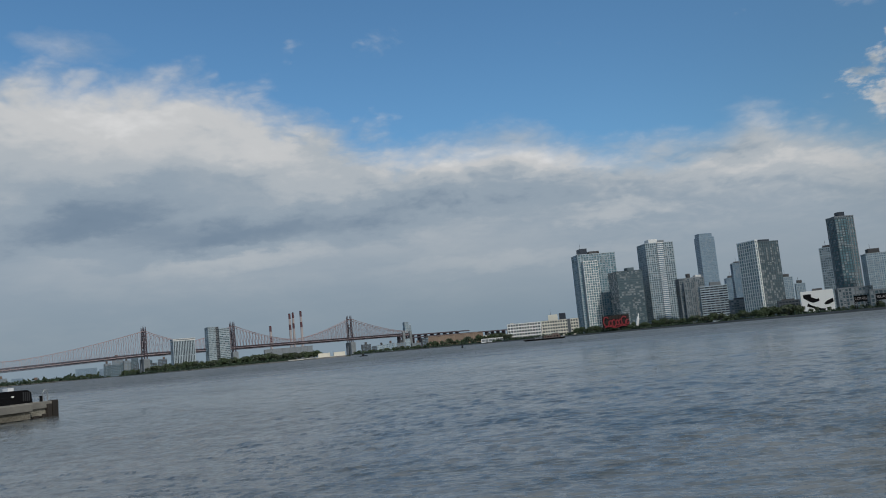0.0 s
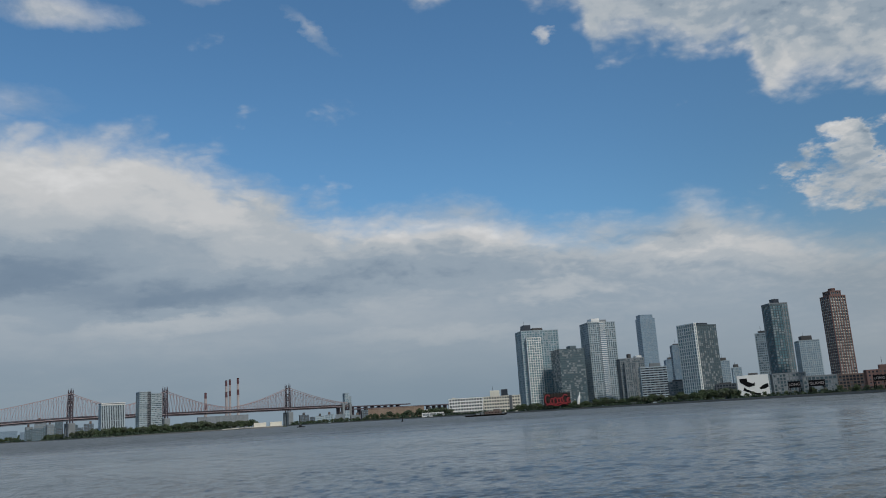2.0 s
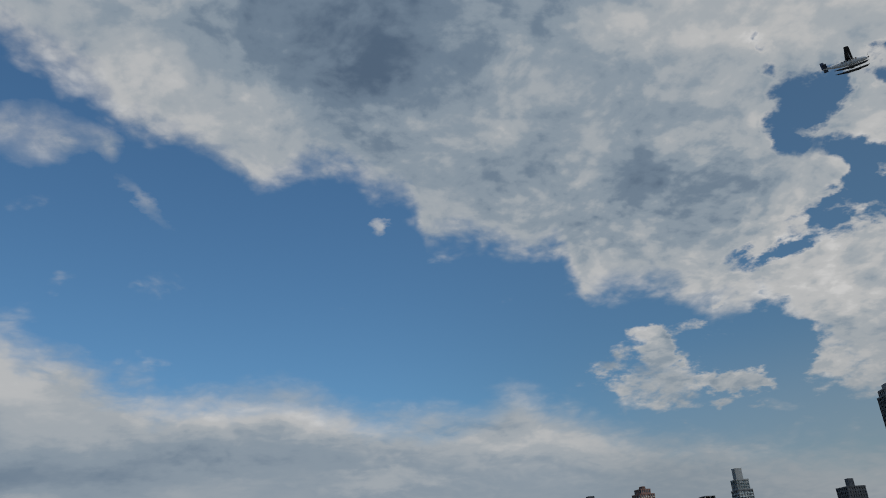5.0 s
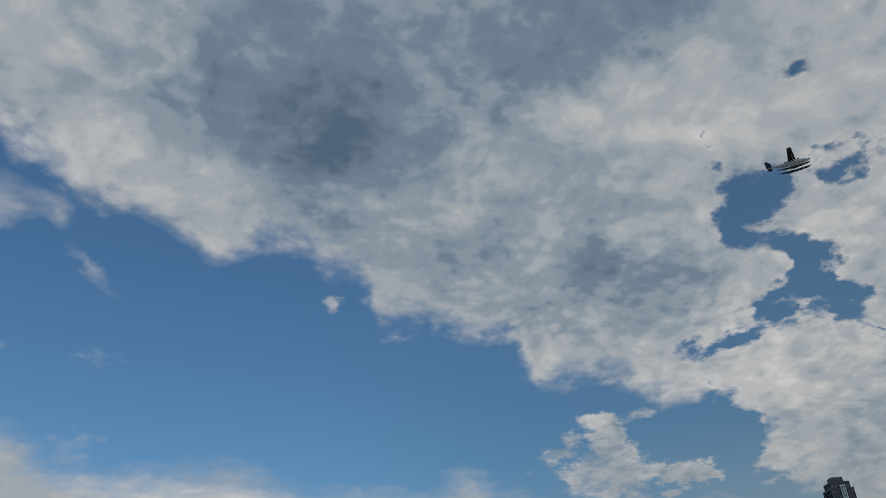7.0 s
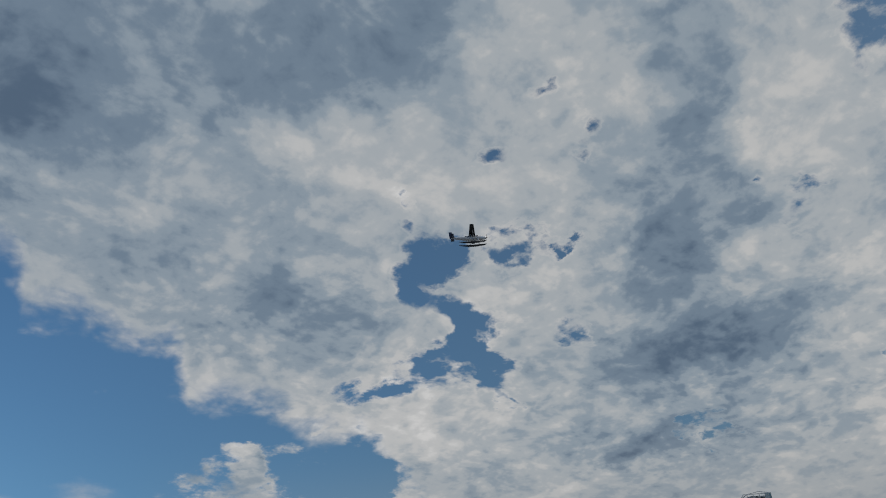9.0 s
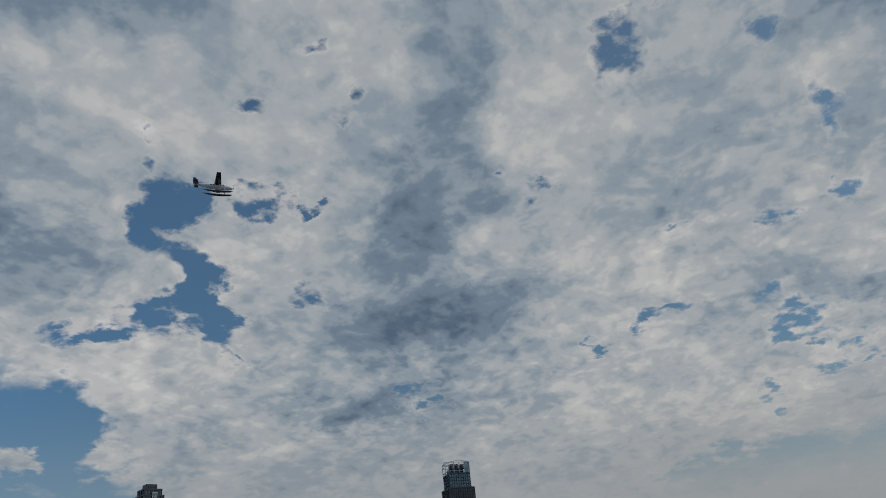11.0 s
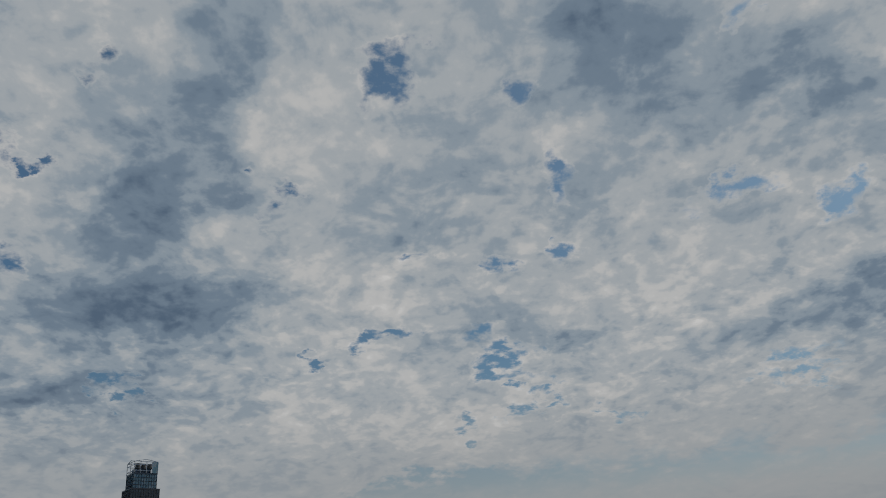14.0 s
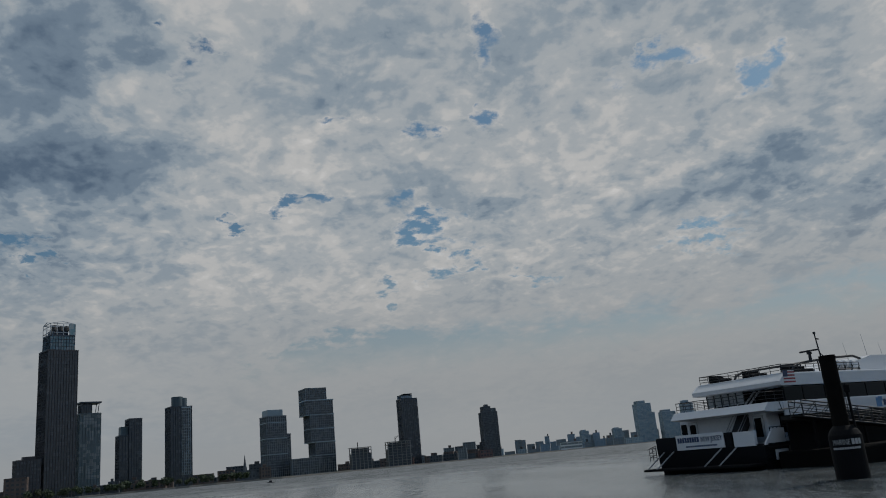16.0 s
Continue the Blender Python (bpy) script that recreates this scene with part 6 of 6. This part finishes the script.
    railing(ob, [(1.0, -5.6, 2.0), (3.2, -5.6, 2.0)], 1.2, 0.45, "iron")
    solid(ob, "side_door", 3.3, 4.6, -5.78, -5.66, 2.1, 3.3, "gel")
    # main deck house
    solid(ob, "main_deck", 0.2, 33, -5.6, 5.6, 1.92, 2.02, "deck", 0.02)
    solid(ob, "deckhouse", 2.6, 32, -4.3, 4.9, 2.0, 4.5, "gel")
    solid(ob, "side_glazing", 4.2, 31, -4.42, -4.28, 2.7, 4.2, "tint", 0.02)
    for y0, y1 in ((2.9, 3.9), (-4.0, -3.0)):
        door = solid(ob, "door", 2.52, 2.62, y0, y1, 2.05, 4.2, "alu", 0.03)
        solid(door, "door_pane", 2.49, 2.53, y0 + 0.18, y1 - 0.18, 2.5, 4.0, "tint", 0.01)
    solid(ob, "stern_window", 2.52, 2.61, 4.15, 4.75, 2.6, 4.1, "tint", 0.02)
    # second deck
    profile(ob, "second_deck", [(0.6, 4.5), (1.5, 4.38), (31, 4.38), (31, 5.1), (1.2, 5.12)], -5.75, 4.1, "gel")
    solid(ob, "side_band", 3.0, 31, -5.82, -5.70, 4.0, 5.06, "gel")
    panel = bmesh.new()
    for a, b in (((2.2, 4.5), (4.2, 4.5)), ((4.2, 4.5), (4.4, 5.1)), ((2.4, 5.2), (2.6, 4.5))):
        rod(panel, (a[0], -5.88, a[1]), (b[0], -5.88, b[1]), 0.04, 5)
    part("pipe_rail", panel, "rail", ob)
    railing(ob, [(4.6, -5.6, 5.1), (1.4, -5.5, 5.1), (1.4, 3.9, 5.1), (6, 3.9, 5.1)], 0.85, 1.0)
    # upper cabin
    solid(ob, "upper_cabin", 6.0, 30, -5.2, 3.3, 5.1, 6.4, "tint", 0.05)
    solid(ob, "side_window_strip", 3.6, 30, -5.68, -5.5, 5.1, 6.28, "tint", 0.03)
    for k in range(8):
        x = 6 + 3 * k
        solid(ob, "window_mullion", x, x + 0.06, -5.72, -5.66, 5.1, 6.28, "iron", 0.01)
    for k in range(5):
        y = 3.1 - 0.8 * k
        solid(ob, "stern_pane", 4.7, 4.76, y - 0.68, y, 5.35, 6.35, "clear", 0.01)
        solid(ob, "pane_post", 4.66, 4.8, y, y + 0.12, 5.1, 6.4, "rail", 0.02)
    for dy in (0.0, 0.5):
        bm = bmesh.new()
        beam(bm, (4.2, -1.6 + dy, 5.15), (5.2, -2.3 + dy, 6.4), 0.08, 0.14)
        part("stair_rail", bm, "alu", ob)
    profile(ob, "roof", [(3.3, 6.42), (3.7, 6.36), (31, 6.36), (31, 7.3), (4.0, 7.32), (3.2, 6.75)], -5.72, 3.5, "gel")
    solid(ob, "roof_edge", 4.0, 22, -5.5, 3.3, 7.3, 7.42, "gel")
    profile(ob, "wheelhouse_fairing", [(12.5, 7.3), (24, 7.3), (24, 8.9), (19.5, 8.9), (15.6, 8.1)], -4.2, 4.0, "gel")
    railing(ob, [(15.2, -5.4, 7.4), (4.2, -5.4, 7.4), (4.2, 3.2, 7.4), (14, 3.2, 7.4)], 0.72, 1.1)
    for x0, x1, y in ((5.4, 7.6, -1.0), (4.6, 6.4, 2.0), (7.2, 10.5, -3.6)):
        seat = bmesh.new()
        box(seat, x0, x1, y - 0.5, y + 0.5, 7.42, 7.85, bevel=0.06)
        box(seat, x0, x1, y + 0.35, y + 0.5, 7.85, 8.15, bevel=0.04)
        part("deck_bench", seat, "iron", ob)
    arch = bmesh.new()
    for y in (-3.9, 2.2):
        line = [(7.6, y, 7.4), (8.0, y, 8.05), (9.0, y, 8.35), (13.5, y, 8.75), (17.0, y, 8.9), (18.6, y, 8.5), (19.8, y, 7.8)]
        for a, b in zip(line, line[1:]):
            rod(arch, a, b, 0.11, 7)
    for x, z in ((9.0, 8.35), (11.6, 8.58)):
        rod(arch, (x, -3.9, z), (x, 2.2, z), 0.09, 6)
        rod(arch, (x, -3.9, z), (x, -3.9, 7.4), 0.07, 6)
    part("mast_arch", arch, "rail", ob)
    radar = bmesh.new()
    rod(radar, (10.6, -3.9, 8.4), (10.6, -3.9, 9.1), 0.16, 9, 0.12)
    rod(radar, (10.6, -3.9, 9.1), (10.6, -3.9, 9.3), 0.22, 9)
    box(radar, 10.5, 10.7, -4.8, -3.0, 9.32, 9.46, bevel=0.03)
    part("radar", radar, "rail", ob)
    mast = bmesh.new()
    rod(mast, (12.2, -3.9, 8.6), (11.9, -3.9, 10.9), 0.07, 6, 0.05)
    rod(mast, (11.9, -3.9, 10.9), (11.9, -3.9, 11.1), 0.12, 7)
    rod(mast, (11.95, -3.9, 10.5), (12.35, -3.9, 10.45), 0.07, 6)
    rod(mast, (12.2, -3.9, 9.2), (12.9, -3.9, 8.7), 0.04, 5)
    part("signal_mast", mast, "rail", ob)
    for x, top in ((20.4, 11.0), (23, 10.2), (17.2, 10.2)):
        aer = bmesh.new()
        rod(aer, (x, -3.4, 8.0), (x - 0.5, -3.4, top), 0.025, 5, 0.012)
        part("aerial", aer, "alu", ob)
    for k in range(3):
        raft = bmesh.new()
        rod(raft, (12.6 + 1.0 * k, -5.1, 7.95), (12.6 + 1.0 * k, -3.9, 7.95), 0.40, 14)
        for y in (-4.9, -4.5, -4.1):
            rod(raft, (12.6 + 1.0 * k, y - 0.04, 7.95), (12.6 + 1.0 * k, y + 0.04, 7.95), 0.43, 14)
        part("life_raft", raft, "gel", ob, "white life raft canister")
    cradle = bmesh.new()
    for k in range(4):
        rod(cradle, (12.2 + 1.0 * k, -5.2, 7.4), (12.6 + 1.0 * k, -5.2, 7.9), 0.04, 5)
    rod(cradle, (12.0, -5.2, 7.55), (15.6, -5.2, 7.55), 0.05, 5)
    part("raft_cradle", cradle, "rail", ob)
    # flag painted on the roof side: stripes and a dark canton
    flag = solid(ob, "flag_panel", 3.75, 5.25, -5.75, -5.722, 6.55, 7.55, "gel", 0.005, "flag panel with red stripes and blue corner")
    for k in range(4):
        solid(flag, "stripe", 3.75, 5.25, -5.762, -5.75, 6.57 + 0.26 * k, 6.70 + 0.26 * k, "red", 0.003)
    solid(flag, "canton", 3.75, 4.35, -5.772, -5.76, 7.05, 7.55, "navy", 0.003)
    for x0, x1, z0, z1, m in ((15.9, 16.7, 4.1, 4.9, "skyblue"), (16.3, 16.9, 4.6, 5.0, "skyblue"), (17.0, 17.4, 4.2, 4.75, "navy"), (17.6, 18.3, 4.2, 4.7, "navy"), (18.6, 19.2, 4.2, 4.7, "navy")):
        solid(ob, "painted_mark", x0, x1, -5.845, -5.822, z0, z1, m, 0.003)


ferry()


def landing():
    """The floating landing between ferry and shore, with its gangway."""
    ob = thing("landing_float", "dark steel floating ferry landing beside the hull", "landing", FERRY)
    solid(ob, "pontoon", 0.8, 26, -12.5, -6.1, -0.8, 1.3, "rust", 0.12)
    solid(ob, "shelter_roof", 1.6, 20, -9.0, -6.4, 3.45, 3.65, "rust", 0.05)
    for k in range(6):
        for y in (-8.8, -6.6):
            solid(ob, "shelter_post", 2 + 3.2 * k, 2.16 + 3.2 * k, y - 0.08, y + 0.08, 1.3, 3.45, "iron", 0.02)
    solid(ob, "shelter_wall", 1.7, 19.6, -6.75, -6.65, 1.3, 3.4, "iron", 0.02)
    solid(ob, "notice_board", 4.2, 5.2, -8.97, -8.9, 1.9, 2.8, "clear", 0.02)
    for k in range(5):
        solid(ob, "fender", 2.5 + 5 * k, 3.1 + 5 * k, -6.2, -5.9, 0.2, 1.7, "wood", 0.05)
    g = thing("gangway", "dark steel truss gangway leading down to the landing", "gangway", FERRY)
    a, b = Vector((-0.5, -9.3, 3.75)), Vector((12.0, -14.2, 1.45))
    across = (b - a).cross(Vector((0, 0, 1))).normalized() * 0.8
    for side in (-1, 1):
        bm = bmesh.new()
        p, q, up = a + across * side, b + across * side, Vector((0, 0, 1.15))
        for z in (0.0, 0.4, 0.8, 1.15):
            rod(bm, p + Vector((0, 0, z)), q + Vector((0, 0, z)), 0.055 if z in (0.0, 1.15) else 0.03, 6)
        for k in range(13):
            rod(bm, p.lerp(q, k / 12), p.lerp(q, k / 12) + up, 0.035, 5)
            if k < 12:
                rod(bm, p.lerp(q, k / 12), p.lerp(q, (k + 1) / 12) + up, 0.03, 5)
        part("side_truss", bm, "rail", g)
    bm = bmesh.new()
    beam(bm, a, b, 1.6, 0.1)
    part("walkway", bm, "rust", g)
    bm = bmesh.new()
    for k in range(4):
        x = 3.4 + 0.25 * k
        line = [(x, -10.6, 3.1), (x, -10.6, 4.6), (x + 0.15, -10.3, 4.85), (x + 0.3, -10.0, 4.6), (x + 0.3, -10.0, 3.1)]
        for p, q in zip(line, line[1:]):
            rod(bm, p, q, 0.03, 5)
    part("hoop_rail", bm, "rail", g)


landing()

# ---- the mooring pile ----
ob = thing("mooring_pile", "tall dark steel mooring pile in a broad cylindrical collar", "pile", Matrix.Translation(spot(119.25, 49.8, 0)) @ Matrix.Rotation(radians(-119.25), 4, "Z"))
bm = bmesh.new()
rod(bm, (0, 0, -2), (-0.02, 0, 6.72), 0.43, 28)
for z in (1.0, 3.4, 5.2, 6.6):
    rod(bm, (0, 0, z), (0, 0, z + 0.05), 0.445, 28)
part("tube", bm, "rust", ob, smooth=False)
bm = bmesh.new()
for z0, z1, r0, r1 in ((-1.2, 2.35, 0.86, 0.86), (2.35, 2.62, 0.86, 0.72), (2.62, 2.86, 0.72, 0.52)):
    rod(bm, (0.05, 0, z0), (0.05, 0, z1), r0, 30, r1)
part("collar", bm, "iron", ob)
bm = bmesh.new()
rod(bm, (0.66, -0.15, 2.3), (0.62, -0.15, 4.9), 0.07, 8)
box(bm, 0.48, 0.78, -0.3, 0.0, 4.6, 5.0, bevel=0.03)
part("conduit", bm, "iron", ob)
me = lettering("MARINE", 0.30, 0.01, "alu")
wide = max(v.co.x for v in me.vertices) - min(v.co.x for v in me.vertices)
mid = (max(v.co.x for v in me.vertices) + min(v.co.x for v in me.vertices)) / 2
for v in me.vertices:
    a = (v.co.x - mid) * 0.92 / wide / 0.872 - 0.30
    v.co.x, v.co.y = 0.05 + 0.872 * math.sin(a), -0.872 * math.cos(a) + v.co.y
part("lettering", me, "alu", ob, "worn pale stencilled letters", at=Matrix.Translation((0, 0, 1.86)))
bm = bmesh.new()
for k in range(3):
    a = 0.40 + 0.22 * k
    box(bm, -0.075, 0.075, -0.012, 0.012, 1.86, 2.16, Matrix.Translation((0.05 + 0.872 * math.sin(a), -0.872 * math.cos(a), 0)) @ Matrix.Rotation(a, 4, "Z"))
for k in range(12):
    a = -0.82 + 0.145 * k
    box(bm, -0.045, 0.045, -0.012, 0.012, 1.62, 1.73, Matrix.Translation((0.05 + 0.872 * math.sin(a), -0.872 * math.cos(a), 0)) @ Matrix.Rotation(a, 4, "Z"))
part("stencil_bars", bm, "alu", ob)

# ---- the old pier upstream ----
def old_pier():
    end, root = spot(-25.75, 77.2), spot(-36.0, 66.0)
    along = (end - root).normalized()
    m = Matrix.Translation(root) @ Matrix.Rotation(math.atan2(along.y, along.x), 4, "Z")
    length = (end - root).length
    ob = thing("pier", "weathered concrete pier on dark timber fenders", "pier", m)
    bm = bmesh.new()
    box(bm, 0, length, 0, 11, 0.85, 1.42, bevel=0.05)
    box(bm, 0, length - 3.1, -0.55, 0.4, 0.75, 1.36, bevel=0.05)
    part("deck_slab", bm, "oldconcrete", ob)
    bm = bmesh.new()
    box(bm, 0, length - 0.5, 0.12, 10.8, 0.22, 0.88, bevel=0.06)
    box(bm, 0, length - 3.2, -0.4, 0.3, 0.12, 0.78, bevel=0.06)
    part("pale_facing", bm, "stained", ob, "stained pale concrete facing")
    bm = bmesh.new()
    box(bm, 0, length - 0.6, 0.25, 10.6, -1.2, 0.3)
    for k in range(18):
        x = length * (k + 0.4) / 18
        box(bm, x, x + rng.uniform(0.3, 0.9), 0.0, 0.3, -0.5, rng.uniform(0.15, 0.42), bevel=0.04)
    part("footing", bm, "wood", ob)
    solid(ob, "end_fender", length - 0.5, length + 0.1, -0.12, 0.5, -0.6, 1.46, "wood", 0.05)
    solid(ob, "end_fender", length - 1.1, length - 0.62, -0.14, 0.2, -0.6, 1.2, "wood", 0.05)
    for k, y in enumerate((0.1, 0.6, 1.6, 3.5, 6.5, 9.5)):
        bm = bmesh.new()
        rod(bm, (length - 0.15, y, -1.5), (length - 0.15, y, 1.3 + 0.1 * (k % 2)), 0.17, 9)
        part("fender_pile", bm, "wood", ob)
    bm = bmesh.new()
    rod(bm, (length - 0.75, 0.9, 1.42), (length - 0.75, 0.9, 1.8), 0.13, 10)
    rod(bm, (length - 0.75, 0.9, 1.8), (length - 0.75, 0.9, 1.9), 0.18, 10)
    part("bollard", bm, "iron", ob)
    hoop = bmesh.new()
    for y in (0.3,):
        line = [(length - 1.15, y, 1.42), (length - 1.15, y, 2.15), (length - 1.0, y, 2.38), (length - 0.8, y, 2.38), (length - 0.66, y, 2.15), (length - 0.66, y, 1.42)]
        for a, b in zip(line, line[1:]):
            rod(hoop, a, b, 0.04, 6)
    part("ladder_hoop", hoop, "alu", ob)
    c = thing("equipment_box", "long dark low equipment container on the pier", "container", m)
    bm = bmesh.new()
    made = prism(bm, [(0.4, 1.42), (0.4, 2.25), (0.75, 2.52), (3.9, 2.52), (4.3, 2.3), (4.45, 1.42)], -2.6, -1.0)
    bmesh.ops.transform(bm, matrix=Matrix.Translation((length - 6.0, 0, 0)) @ Matrix.Rotation(radians(90), 4, "X"), verts=made)
    bmesh.ops.recalc_face_normals(bm, faces=bm.faces)
    part("body", bm, "iron", c)
    for k in range(4):
        solid(c, "vent_slat", length - 2.6 + 0.2 * k, length - 2.5 + 0.2 * k, 0.94, 1.0, 1.6, 2.35, "rail", 0.01)
    solid(c, "label_plate", length - 3.75, length - 3.5, 0.95, 1.0, 2.0, 2.12, "white", 0.01)
    v = thing("utility_cart", "small black flatbed cart parked on the pier", "cart", m)
    x = length - 8.6
    solid(v, "bed", x, x + 2.3, 1.0, 2.3, 1.85, 2.1, "iron", 0.06)
    solid(v, "cab", x + 0.2, x + 1.3, 1.05, 2.25, 2.1, 2.85, "iron", 0.12)
    for wx in (x + 0.45, x + 1.85):
        for wy in (1.0, 2.3):
            bm = bmesh.new()
            rod(bm, (wx, wy - 0.1, 1.7), (wx, wy + 0.1, 1.7), 0.28, 14)
            part("wheel", bm, "iron", v)
    railing(thing("pier_rail", "low dark rail along the pier edge", "railing", m), [(length - 6.2, 0.5, 1.42), (length - 4.4, 0.5, 1.42)], 0.6, 0.6, "iron", 2)


old_pier()
